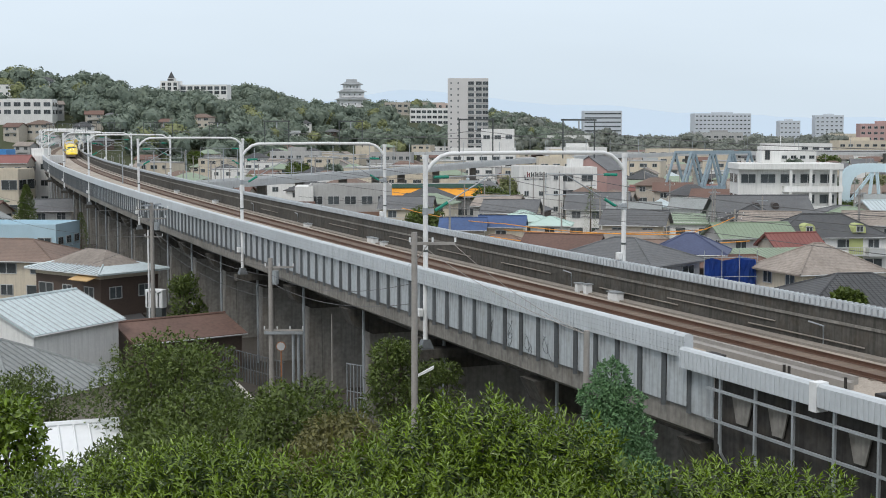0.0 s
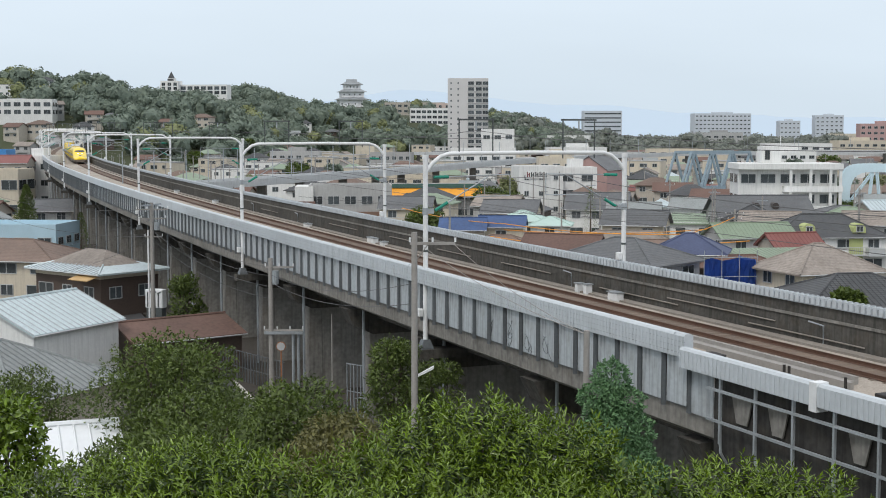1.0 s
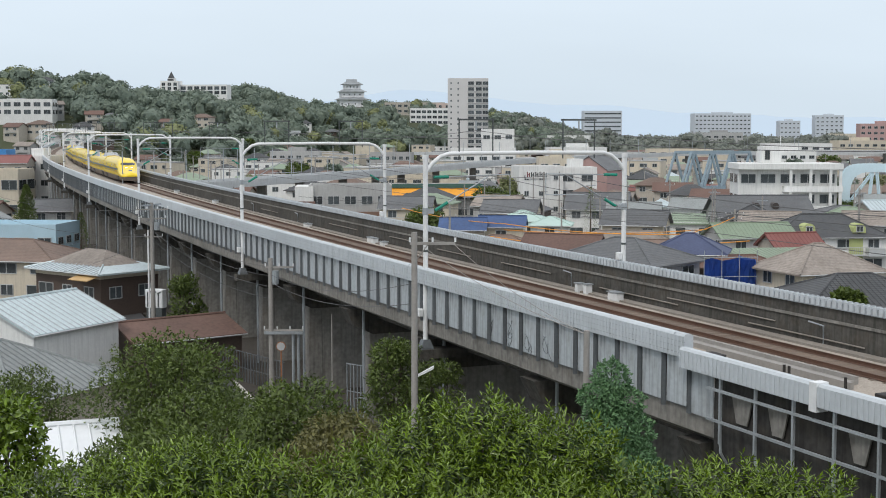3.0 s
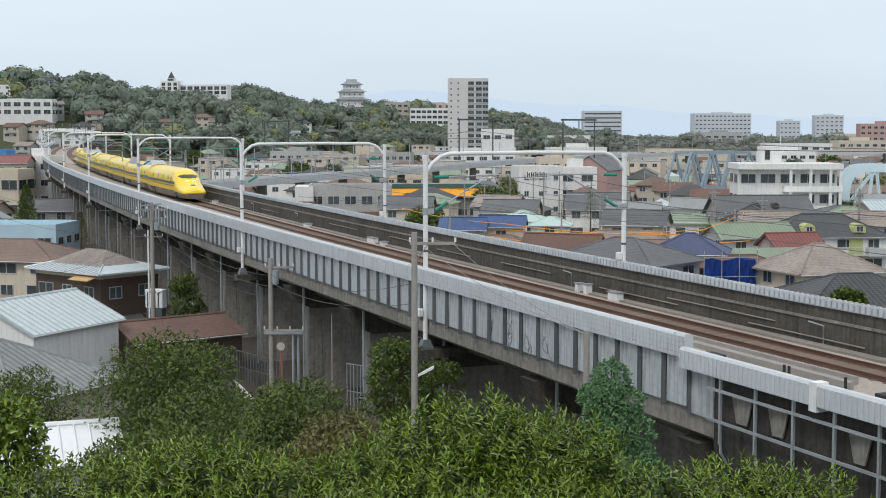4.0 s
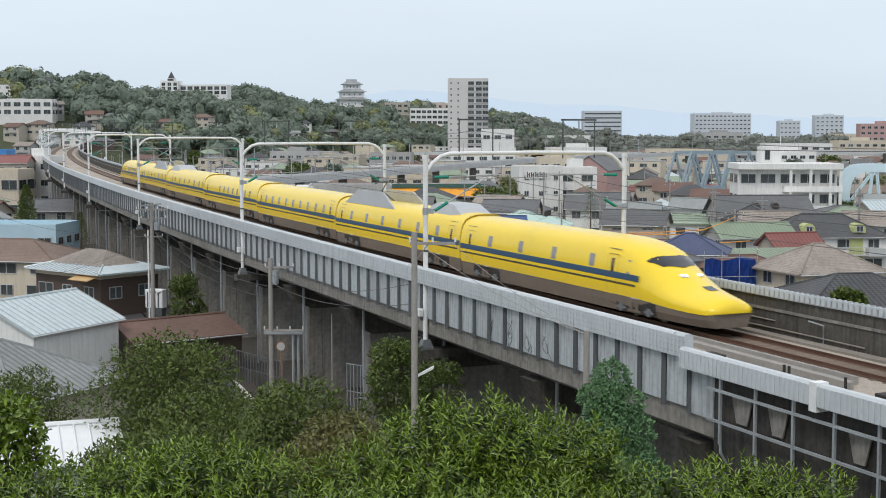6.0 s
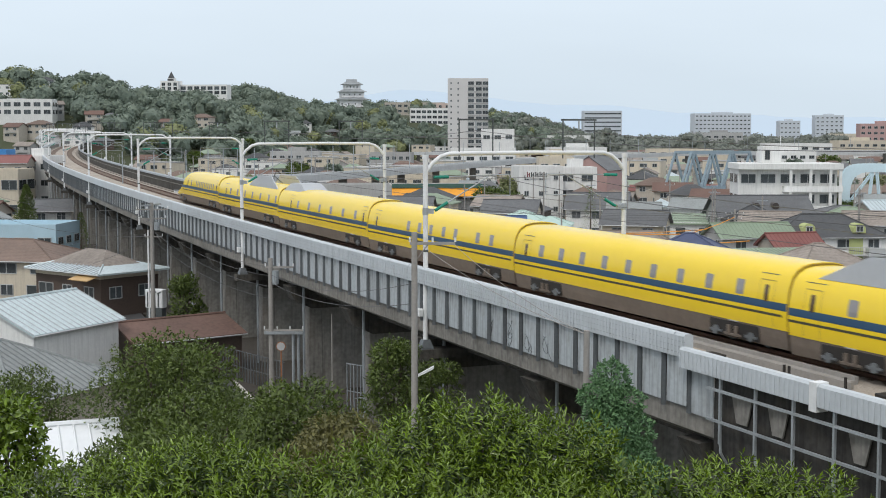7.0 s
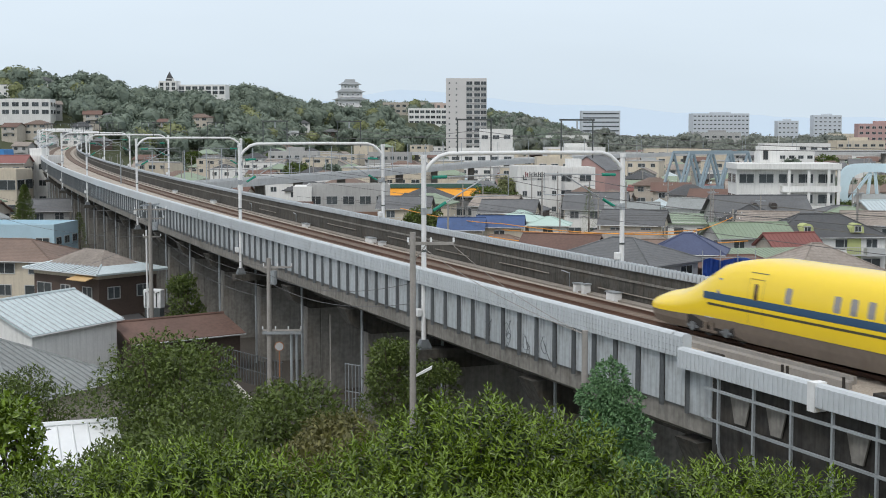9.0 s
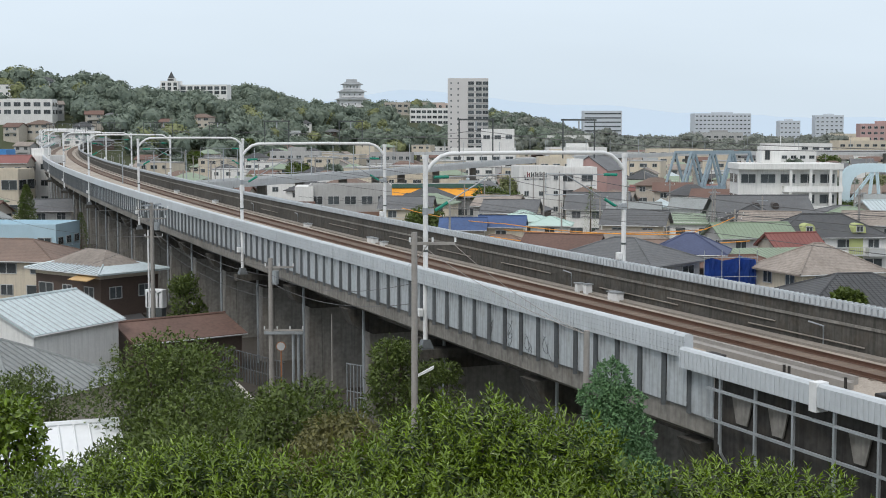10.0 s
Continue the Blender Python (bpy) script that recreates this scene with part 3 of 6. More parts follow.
def make_car(length, windows, nose=0, covers=(), doors=(), lights=False):
    """A car along local y, its middle at 0. nose: 1 where the cab is toward -y, the running direction."""
    car = empty("train_car")
    h = length / 2
    y0, y1 = -h + 0.07, h - 0.07
    front = -h + NOSE if nose else y0
    body_rings = []
    if nose:
        for u in (0.0, 0.06, 0.15, 0.3, 0.5, 0.8, 1.2, 1.7, 2.2, 2.7, 3.2, 3.7, 4.2, 4.7, 5.2, 5.8, 6.4, 7.0, 7.6):
            body_rings.append(ring(-h + u, nose_sec(u)))
    n = 9
    body_rings += [ring(front + (y1 - front) * i / n, SEC) for i in range(n + 1)]
    part("body", loft(body_rings), M_YELLOW, car, "glossy yellow steel body", True)
    # grey lower skirt
    lows = []
    if nose:
        for u in (0.1, 0.3, 0.7, 1.4, 2.6, 4.5, 6.5):
            w, lo = lerp_table(HALFW, u), lerp_table(LOWZ, u)
            lows.append(ring(-h + u, [(w - 0.02, lo + 0.03), (w - 0.05, 0.55), (w * 0.9 - 0.1, 0.2)]))
    lows += [ring(y, [(1.61, 0.99), (1.57, 0.6), (1.5, 0.2)]) for y in ([front] if nose else []) + [front + 0.05, y1]]
    part("skirt", loft(lows), M_SKIRT, car, "dusty grey lower skirt")
    for y in ((-h + 5.6 if nose else -h + 3.7), h - 3.7):
        make_bogie(car, y)
        for side in (-1, 1):
            # dark plate on the skirt, standing in for the shade of the bogie opening
            op = part("bogie_opening", box(side * 1.585 - 0.03, side * 1.585 + 0.03, y - 1.75, y + 1.75, 0.26, 0.9, None, 0.02), M_UNDER, car)
            for yy in (-1.25, 1.25):
                bm = bmesh.new()
                add_tube(bm, [(side * 1.6, y + yy, 0.42), (side * 1.69, y + yy, 0.42)], 0.2, 12)
                add_box(bm, side * 1.64 - 0.03, side * 1.64 + 0.03, y + yy - 0.42, y + yy + 0.42, 0.36, 0.47, None, 0.02)
                bmesh.ops.recalc_face_normals(bm, faces=bm.faces)
                part("axle_box", bm, M_RIB, op, "greasy grey axle box")
            bm = bmesh.new()
            add_tube(bm, [(side * 1.66, y - 0.25, 0.4), (side * 1.66, y - 0.25, 0.75)], 0.1, 8)
            add_tube(bm, [(side * 1.66, y + 0.25, 0.4), (side * 1.66, y + 0.25, 0.75)], 0.1, 8)
            add_box(bm, side * 1.66 - 0.03, side * 1.66 + 0.03, y - 0.6, y + 0.6, 0.3, 0.42, None, 0.02)
            bmesh.ops.recalc_face_normals(bm, faces=bm.faces)
            part("bogie_frame", bm, M_SKIRT, op)
            part("jack_plate", box(side * 1.635 - 0.02, side * 1.635 + 0.02, y - 0.3, y + 0.3, 0.93, 0.97), M_PANTO, car)
    # gangway bellows at the joints
    for y, on in ((h - 0.2, True), (-h + 0.2, not nose)):
        if on:
            part("gangway", loft([ring(yy, [(x * 0.985, 0.98 + (z - 0.97) * 0.985) for x, z in SEC]) for yy in ((y - 0.2, y + 0.2) if y < 0 else (y - 0.2, y + 0.196))]), M_GANG, car, "dull yellow gangway cover")
            part("coupler_box", box(-1.3, 1.3, y - 0.12, y + 0.18, 0.35, 1.15), M_UNDER, car)
    for side in (-1, 1):
        bm = bmesh.new()
        sa = -h + 5.2 if nose else y0
        stripe(bm, sa, y1, 1.76, 2.06, 0.008, side)
        part("blue_stripe", bm, M_BLUE, car, "broad blue stripe")
        bm = bmesh.new()
        stripe(bm, sa + 0.3, y1, 1.5, 1.6, 0.008, side)
        part("thin_stripe", bm, M_THIN, car, "thin dark stripe")
        for y in windows:
            bm = bmesh.new()
            patch(bm, y, 2.44, 0.27 if len(windows) < 10 else 0.2, 0.31, 0.008, side)
            part("window", bm, M_TGLASS, car)
        for e in doors:
            yd = e
            bm = bmesh.new()
            stripe(bm, yd - 0.5, yd - 0.475, 1.05, 2.85, 0.007, side)
            stripe(bm, yd + 0.475, yd + 0.5, 1.05, 2.85, 0.007, side)
            stripe(bm, yd - 0.5, yd + 0.5, 2.86, 2.9, 0.007, side)
            d = part("door", bm, M_SEAM, car, "side door with dark seams")
            bm = bmesh.new()
            patch(bm, yd, 2.36, 0.14, 0.34, 0.009, side)
            part("door_window", bm, M_DGLASS, d)
            bm = bmesh.new()
            stripe(bm, yd - 0.6, yd + 0.6, 3.12, 3.15, 0.012, side)
            part("rain_gutter", bm, M_THIN, d)
    if nose:
        # wrap-round windscreen
        bm = bmesh.new()
        us = [3.95, 4.2, 4.5, 4.8, 5.05]
        js = [-3.5, -2.6, -1.6, -0.8, 0, 0.8, 1.6, 2.6, 3.5]
        grid = []
        for a, u in enumerate(us):
            row = []
            for j in js:
                uu = u + 0.14 * abs(j) * (0.9 if a < 3 else 0.45)
                x, z = nose_point(uu, abs(j) * (0.75 + 0.06 * a))
                d = Vector((x, -0.7, max(0.2, z - 1.8))).normalized() * 0.025
                row.append(bm.verts.new((math.copysign(x + d.x, j) if j else 0.0, -h + uu + d.y, z + d.z)))
            grid.append(row)
        for a, b in zip(grid, grid[1:]):
            for k in range(len(js) - 1):
                bm.faces.new((a[k], a[k + 1], b[k + 1], b[k]))
        bmesh.ops.recalc_face_normals(bm, faces=bm.faces)
        part("windscreen", bm, M_WINDSHIELD, car, "dark wrap-round windscreen", True)
        bm = bmesh.new()
        rows = [[bm.verts.new((math.copysign(nose_point(u, abs(j))[0], j), -h + u - 0.01, nose_point(u, abs(j))[1] + 0.02)) for j in (-1.0, -0.5, 0.5, 1.0)] for u in (1.5, 1.8, 2.1)]
        for a, b in zip(rows, rows[1:]):
            for k in range(3):
                bm.faces.new((a[k], a[k + 1], b[k + 1], b[k]))
        bmesh.ops.recalc_face_normals(bm, faces=bm.faces)
        part("nose_panel", bm, M_WINDSHIELD, car, "small dark panel on the bill", True)
        for side in (-1, 1):
            bm = bmesh.new()
            rows = []
            for u in (2.95, 3.1, 3.25):
                row = []
                for j in (0.9, 1.6, 2.3):
                    x, z = nose_point(u + 0.12 * j, j)
                    row.append(bm.verts.new((side * (x + 0.012), -h + u + 0.12 * j - 0.012, z + 0.022)))
                rows.append(row)
            for a, b in zip(rows, rows[1:]):
                for k in range(2):
                    bm.faces.new((a[k], a[k + 1], b[k + 1], b[k]))
            bmesh.ops.recalc_face_normals(bm, faces=bm.faces)
            hl = part("headlight", bm, M_PANTO, car, "narrow headlight glass", True)
            if lights:
                for j in (1.1, 2.0):
                    x, z = nose_point(3.1 + 0.12 * j, j)
                    bm = bmesh.new()
                    bmesh.ops.create_uvsphere(bm, u_segments=10, v_segments=6, radius=0.07)
                    lm = part("lamp", bm, M_LAMP, hl, "lit white headlamp")
                    lm.matrix_basis = pose(side * x, -h + 3.1 + 0.12 * j, z + 0.03)
            # cab side window
            bm = bmesh.new()
            for yw in (6.25,):
                x0 = []
                for yy in (yw - 0.14, yw + 0.14):
                    for zz in (2.05, 2.7):
                        sec = nose_sec(yy)
                        for (xa, za), (xb, zb) in zip(sec, sec[1:]):
                            if zb <= zz <= za:
                                x0.append((xa + (xb - xa) * (za - zz) / (za - zb) + 0.012, -h + yy, zz))
                                break
                vs = [bm.verts.new((side * x, y, z)) for x, y, z in x0]
                bm.faces.new((vs[0], vs[1], vs[3], vs[2]))
            part("cab_window", bm, M_TGLASS, car)
            bm = bmesh.new()
            add_box(bm, side * 1.55 - 0.05, side * 1.55 + 0.05, -h + 4.0, -h + 4.4, 0.86, 0.94, None, 0.02)
            part("handrail", bm, M_PANTO, car)
    for y, big in covers:
        if big:
            for side in (-1, 1):
                prof = [(-5.4, 3.3), (-2.7, 4.35), (2.7, 4.35), (5.4, 3.3)]
                bm = loft([[(side * (xx - 0.12 * (z - 3.3)), y + a, z) for a, z in prof] for xx in (1.22, 1.32)])
                part("pantograph_shield", bm, M_PANTO, car, "grey sloped pantograph side shield")
            bm = bmesh.new()
            add_tube(bm, [(-0.5, y - 0.5, 3.6), (0, y + 0.8, 4.3), (0, y - 0.3, 5.0)], 0.05, 6)
            add_tube(bm, [(0.5, y - 0.5, 3.6), (0, y + 0.8, 4.3)], 0.05, 6)
            add_tube(bm, [(-0.95, y - 0.3, 4.88), (-0.6, y - 0.3, 5.0), (0.6, y - 0.3, 5.0), (0.95, y - 0.3, 4.88)], 0.05, 6)
            part("pantograph", bm, M_DARK_STEEL, car)
        else:
            bm = loft([[(x * k, y + a, z) for x, z in ((-1.2, 3.38), (1.2, 3.38), (0.95, zt), (-0.95, zt))] for a, zt, k in ((-3.0, 3.42, 1.0), (-1.4, 4.1, 0.95), (1.4, 4.1, 0.95), (3.0, 3.42, 1.0))])
            part("roof_fairing", bm, M_PANTO, car, "pale grey roof fairing")
    return car


M_GANG = mat("dull_yellow_gangway", (0.30, 0.19, 0.015), 0.5, 0, 0.15, 0.6, 4, 0)
M_LAMP = bpy.data.materials.new("lit_headlamp")
M_LAMP.use_nodes = True
M_LAMP.node_tree.nodes["Principled BSDF"].inputs["Emission Color"].default_value = (1, 0.95, 0.8, 1)
M_LAMP.node_tree.nodes["Principled BSDF"].inputs["Emission Strength"].default_value = 1.5

SPEED, NOSE_S = 56.6, 13.5
CARS = []
pos_back = 0.0


def span(a, b, n):
    return [a + (b - a) * i / (n - 1) for i in range(n)]


PLAN = [("lead", 26.1), ("mid", 24.5), ("mid", 24.5), ("mid", 24.5), ("mid", 24.5), ("mid", 24.5), ("tail", 26.1)]
WINDOWS = [[-3.3, 0.8, 4.75, 8.75], span(-8.5, 8.5, 6), span(-9, 9, 9), [4.2, 2.2, 0.2, -1.9, -3.8, -7.15, -9.1], [6.0, 2.8, -0.2, -3.25, -6.3, -9.3],
           [6.65, 3.6, 0.45, -2.55, -5.65, -8.8, -11.3], [-2.1] + span(0.8, 10.2, 11)]
DOORS = [(-5.35, 11.6), (-10.8, 10.8), (-10.8, 10.8), (10.4,), (-11.2, 8.1), (8.65,), (-4.2, 11.9)]
COVERS = [(), ((5.5, True), (-8.0, False)), (), (), ((9.0, False),), ((-5.4, True),), ()]
for (kind, length), wins, cov, drs in zip(PLAN, WINDOWS, COVERS, DOORS):
    end = kind != "mid"
    c = make_car(length, wins, 1 if end else 0, cov, drs, kind == "lead")
    tagged(c, {"lead": "yellow leading train car with duckbill nose, lit headlamps", "mid": "yellow middle train car with broad blue stripe on the viaduct",
               "tail": "yellow rear train car with trailing duckbill nose"}[kind], "train car", "cars of the yellow train")
    CARS.append((c, pos_back + length / 2, kind == "tail"))
    pos_back += length


def motions():
    for c, back, turned in CARS:
        rows = []
        for k in range(21):
            t = k * 0.5
            s = NOSE_S - SPEED * (t - 5.5) + back
            rows.append((t, line_pose(s, TRACKS[1], -0.02) @ pose(0, 0, 0, 0, 0, 180 if turned else 0)))
        walk(c, rows)

# ---- land ----
def smooth(a, b, v):
    k = min(1.0, max(0.0, (v - a) / (b - a)))
    return k * k * (3 - 2 * k)


def off_line(x, y):
    """Roughly, metres to the side of the line."""
    s = (y - Y0) / math.cos(TH0)
    for _ in range(3):
        p = on_line(s)
        a = heading(s)
        s += (x - p.x) * -math.sin(a) + (y - p.y) * math.cos(a)
    p, a = on_line(s), heading(s)
    return (x - p.x) * math.cos(a) + (y - p.y) * math.sin(a)


def land(x, y):
    """The ground's height: a steep slope under the eye, flat town, wooded hills far off."""
    z = 0.0
    if y < 90:
        o = off_line(x, y)
        z = (5.0 * (1 - smooth(0, 9, y)) + 11.4 * (1 - smooth(-4, 60, y))) * smooth(8, 26, -o)
    if y > 420:
        bearing = x / y * 2421 + 784
        h = (29 + 11 * (1 - smooth(60, 330, bearing))) * smooth(520, 740, y) * (1 - smooth(330, 560, bearing)) + 30 * smooth(720, 1050, y) * smooth(300, 480, bearing) * (1 - smooth(760, 840, bearing))
        h += 23 * smooth(840, 1150, y) * (1 - smooth(880, 1100, bearing)) * smooth(760, 840, bearing)
        z += h
    return z


xs = sorted(set([-6000, -3500, -2200, -1500] + list(range(-1100, -150, 50)) + list(range(-150, 101, 5)) + list(range(150, 1101, 50)) + [1500, 2200, 3500, 6000]))
ys = sorted(set([-3000, -1000, -400, -150, -60, -30] + list(range(-15, 120, 5)) + list(range(120, 420, 30)) + list(range(420, 1500, 45)) + [1800, 2500, 3500, 5000, 8000]))
verts = [(x, y, land(x, y)) for y in ys for x in xs]
nx = len(xs)
faces = [(j * nx + i, j * nx + i + 1, (j + 1) * nx + i + 1, (j + 1) * nx + i) for j in range(len(ys) - 1) for i in range(nx - 1)]
me = bpy.data.meshes.new("ground")
me.from_pydata(verts, [], faces)
ground = tagged(linked("ground", me, M_GROUND, None, "", True), "town ground of asphalt, soil and grass", "ground", "", "structure")
# soil and grass on the slopes
nt = M_GROUND.node_tree
gb = nt.nodes["Principled BSDF"]
old = gb.inputs["Base Color"].links[0].from_socket
g_pos = nt.nodes.new("ShaderNodeTexCoord")
g_sep = nt.nodes.new("ShaderNodeSeparateXYZ")
nt.links.new(g_pos.outputs["Object"], g_sep.inputs[0])
g_mr = nt.nodes.new("ShaderNodeMapRange")
g_mr.inputs["From Min"].default_value, g_mr.inputs["From Max"].default_value = 0.4, 2.0
nt.links.new(g_sep.outputs["Z"], g_mr.inputs["Value"])
g_mix = nt.nodes.new("ShaderNodeMix")
g_mix.data_type = "RGBA"
g_mix.inputs[7].default_value = (0.045, 0.055, 0.022, 1)
nt.links.new(g_mr.outputs[0], g_mix.inputs[0])
nt.links.new(old, g_mix.inputs[6])
nt.links.new(g_mix.outputs[2], gb.inputs["Base Color"])

# ---- town materials ----
def roof_mat(name, color, row=0.28, var=0.25, rough=0.75, dirt=0.15):
    """Roof tiles: rows down the slope, with relief and patchy weathering."""
    m = mat(name, color, rough, 0, var, 0.25, 3.0, 0.0, 0.12, dirt)
    nt = m.node_tree
    b = nt.nodes["Principled BSDF"]
    tc = nt.nodes.new("ShaderNodeTexCoord")
    wv = nt.nodes.new("ShaderNodeTexWave")
    wv.bands_direction = "Z"
    wv.inputs["Scale"].default_value = 0.314 / (row * 0.45)
    wv.inputs["Distortion"].default_value = 0.6
    nt.links.new(tc.outputs["Object"], wv.inputs["Vector"])
    bp = nt.nodes.new("ShaderNodeBump")
    bp.inputs["Strength"].default_value = 0.5
    bp.inputs["Distance"].default_value = 0.05
    nt.links.new(wv.outputs["Fac"], bp.inputs["Height"])
    nt.links.new(bp.outputs[0], b.inputs["Normal"])
    return m


R_GREY = roof_mat("grey_tile_roof", (0.125, 0.13, 0.135))
R_DARK = roof_mat("dark_slate_roof", (0.065, 0.068, 0.072))
R_BROWN = roof_mat("brown_tile_roof", (0.17, 0.12, 0.095))
R_TAN = roof_mat("pale_weathered_roof", (0.27, 0.235, 0.205), 0.28, 0.3, 0.85, 0.3)
R_RUST = mat("rusty_sheet_roof", (0.14, 0.083, 0.066), 0.8, 0, 0.3, 0.3, 4, 0.1, 0.1, 0.25)
R_RED = mat("red_sheet_roof", (0.20, 0.07, 0.06), 0.6, 0, 0.2, 0.3, 4, 0.05, 0.05, 0.15)
R_BLUE = roof_mat("blue_tile_roof", (0.05, 0.09, 0.20))
R_GREEN = mat("pale_green_sheet_roof", (0.22, 0.28, 0.20), 0.6, 0, 0.15, 0.3, 4, 0.05, 0.05, 0.2)
R_MINT = mat("mint_sheet_roof", (0.42, 0.55, 0.50), 0.55, 0, 0.1, 0.3, 4, 0.05)
R_SILVER = mat("pale_blue_grey_metal_roof", (0.50, 0.58, 0.60), 0.45, 0.15, 0.1, 0.3, 4, 0.04, 0.03, 0.1, 0.5, 0.12)
R_STEEL = mat("old_grey_metal_roof", (0.26, 0.28, 0.275), 0.55, 0.15, 0.18, 0.3, 4, 0.05, 0.05, 0.2, 0.5, 0.2)
R_ORANGE = mat("orange_awning", (0.75, 0.32, 0.03), 0.6, 0, 0.12, 0.3, 4, 0.05)
W_CREAM = mat("cream_render_wall", (0.58, 0.52, 0.42), 0.85, 0, 0.1, 0.4, 6, 0.1, 0.08, 0.08, 0.3, 0.15)
W_WHITE = mat("white_render_wall", (0.72, 0.72, 0.70), 0.8, 0, 0.08, 0.4, 6, 0.08, 0.05, 0.06, 0.3, 0.18)
W_GREY = mat("grey_render_wall", (0.40, 0.40, 0.39), 0.85, 0, 0.12, 0.4, 6, 0.1, 0.1, 0.1, 0.3, 0.15)
W_BEIGE = mat("beige_render_wall", (0.46, 0.42, 0.36), 0.85, 0, 0.12, 0.4, 6, 0.1, 0.1, 0.1, 0.3, 0.15)
W_WOOD = mat("dark_timber_wall", (0.085, 0.06, 0.048), 0.8, 0, 0.25, 0.6, 8, 0.15, 0.05, 0.1)
W_PINK = mat("dusty_pink_wall", (0.42, 0.28, 0.265), 0.8, 0, 0.1, 0.4, 6, 0.08, 0, 0.06)
W_BRICK = mat("brown_brick_wall", (0.22, 0.14, 0.105), 0.85, 0, 0.15, 0.5, 8, 0.1)
W_LIME = mat("lime_green_wall", (0.42, 0.46, 0.20), 0.8, 0, 0.1, 0.4, 6, 0.05)
W_LBLUE = mat("pale_blue_wall", (0.40, 0.55, 0.63), 0.7, 0, 0.08, 0.4, 6, 0.05, 0, 0.06)
M_GLASS = mat("window_glass", (0.06, 0.07, 0.075), 0.15, 0, 0.3, 0.6, 3, 0, 0.4)
M_FRAME = mat("aluminium_frame", (0.50, 0.51, 0.51), 0.5, 0.3, 0.08, 1, 6, 0.02)
M_FRAME_DARK = mat("bronze_frame", (0.07, 0.06, 0.055), 0.5, 0.3, 0.1, 1, 6, 0.02)
M_TARP = mat("blue_sheeting", (0.02, 0.075, 0.33), 0.6, 0, 0.25, 0.8, 3, 0.3)
M_TRUSS = mat("blue_grey_bridge_paint", (0.27, 0.35, 0.40), 0.6, 0, 0.12, 0.3, 4, 0.05, 0, 0.12)
M_ARCH = mat("pale_blue_bridge_paint", (0.56, 0.70, 0.76), 0.5, 0, 0.08, 0.3, 4, 0.03, 0, 0.06)
M_ORANGE = mat("orange_cable_sleeve", (0.72, 0.30, 0.04), 0.6, 0, 0.15, 0.5, 3, 0)

# ---- windows shared by all houses ----
def mesh_of(name, bm, material):
    me = bpy.data.meshes.new(name)
    bm.normal_update()
    bm.to_mesh(me)
    bm.free()
    me.materials.append(material)
    return me


WIN = {}


FAR = [True]


def window_meshes(w, h, dark, far):
    """A frame with two lights as one piece; far off the glass is part of it, else a pane of its own."""
    key = (round(w, 1), round(h, 1), dark, far)
    if key not in WIN:
        t = 0.07
        gx, gz = [-w / 2, -w / 2 + t, -t / 2, t / 2, w / 2 - t, w / 2], [-h / 2, -h / 2 + t, h / 2 - t, h / 2]
        bm = bmesh.new()
        V = [[bm.verts.new((x, -0.07, z)) for z in gz] for x in gx]
        B = [[bm.verts.new((x, 0.05, z)) for z in gz] for x in gx]
        for a in range(5):
            for b in range(3):
                hole = b == 1 and a in (1, 3)
                if not hole or far:
                    f = bm.faces.new((V[a][b], V[a + 1][b], V[a + 1][b + 1], V[a][b + 1]))
                    f.material_index = 1 if hole else 0
                else:
                    c = [(a, b), (a + 1, b), (a + 1, b + 1), (a, b + 1)]
                    for (p, q), (r, s_) in zip(c, c[1:] + c[:1]):
                        bm.faces.new((V[p][q], V[r][s_], B[r][s_], B[p][q]))
        rim = [(a, 0) for a in range(6)] + [(5, b) for b in range(1, 4)] + [(a, 3) for a in range(4, -1, -1)] + [(0, b) for b in (2, 1)]
        for (p, q), (r, s_) in zip(rim, rim[1:] + rim[:1]):
            bm.faces.new((V[p][q], B[p][q], B[r][s_], V[r][s_]))
        if far:
            r = bmesh.ops.inset_individual(bm, faces=[f for f in bm.faces if f.material_index == 1], thickness=0.02, depth=-0.05)
        me = mesh_of("window", bm, M_FRAME_DARK if dark else M_FRAME)
        me.materials.append(M_GLASS)
        pane = None if far else mesh_of("pane", box(-w / 2 + t / 2, w / 2 - t / 2, -0.02, 0.02, -h / 2 + t / 2, h / 2 - t / 2), M_GLASS)
        WIN[key] = (me, pane)
    return WIN[key]


def window(parent, x, y, z, rz, w=1.7, h=1.2, dark=False):
    f, g = window_meshes(w, h, dark, FAR[0])
    a = linked("window", f, None, parent)
    a.matrix_basis = pose(x, y, z, 0, 0, rz)
    if g:
        linked("pane", g, None, a)
    return a


def add_prism(bm, pts_low, pts_high):
    lo = [bm.verts.new(p) for p in pts_low]
    hi = [bm.verts.new(p) for p in pts_high]
    n = len(lo)
    for k in range(n):
        bm.faces.new((lo[k], lo[(k + 1) % n], hi[(k + 1) % n], hi[k]))
    bm.faces.new(lo[::-1])
    bm.faces.new(hi)


def slab(bm, quad, t):
    """A sloped sheet of thickness t, from three or four corners."""
    add_prism(bm, [Vector(p) - Vector((0, 0, t)) for p in quad], quad)


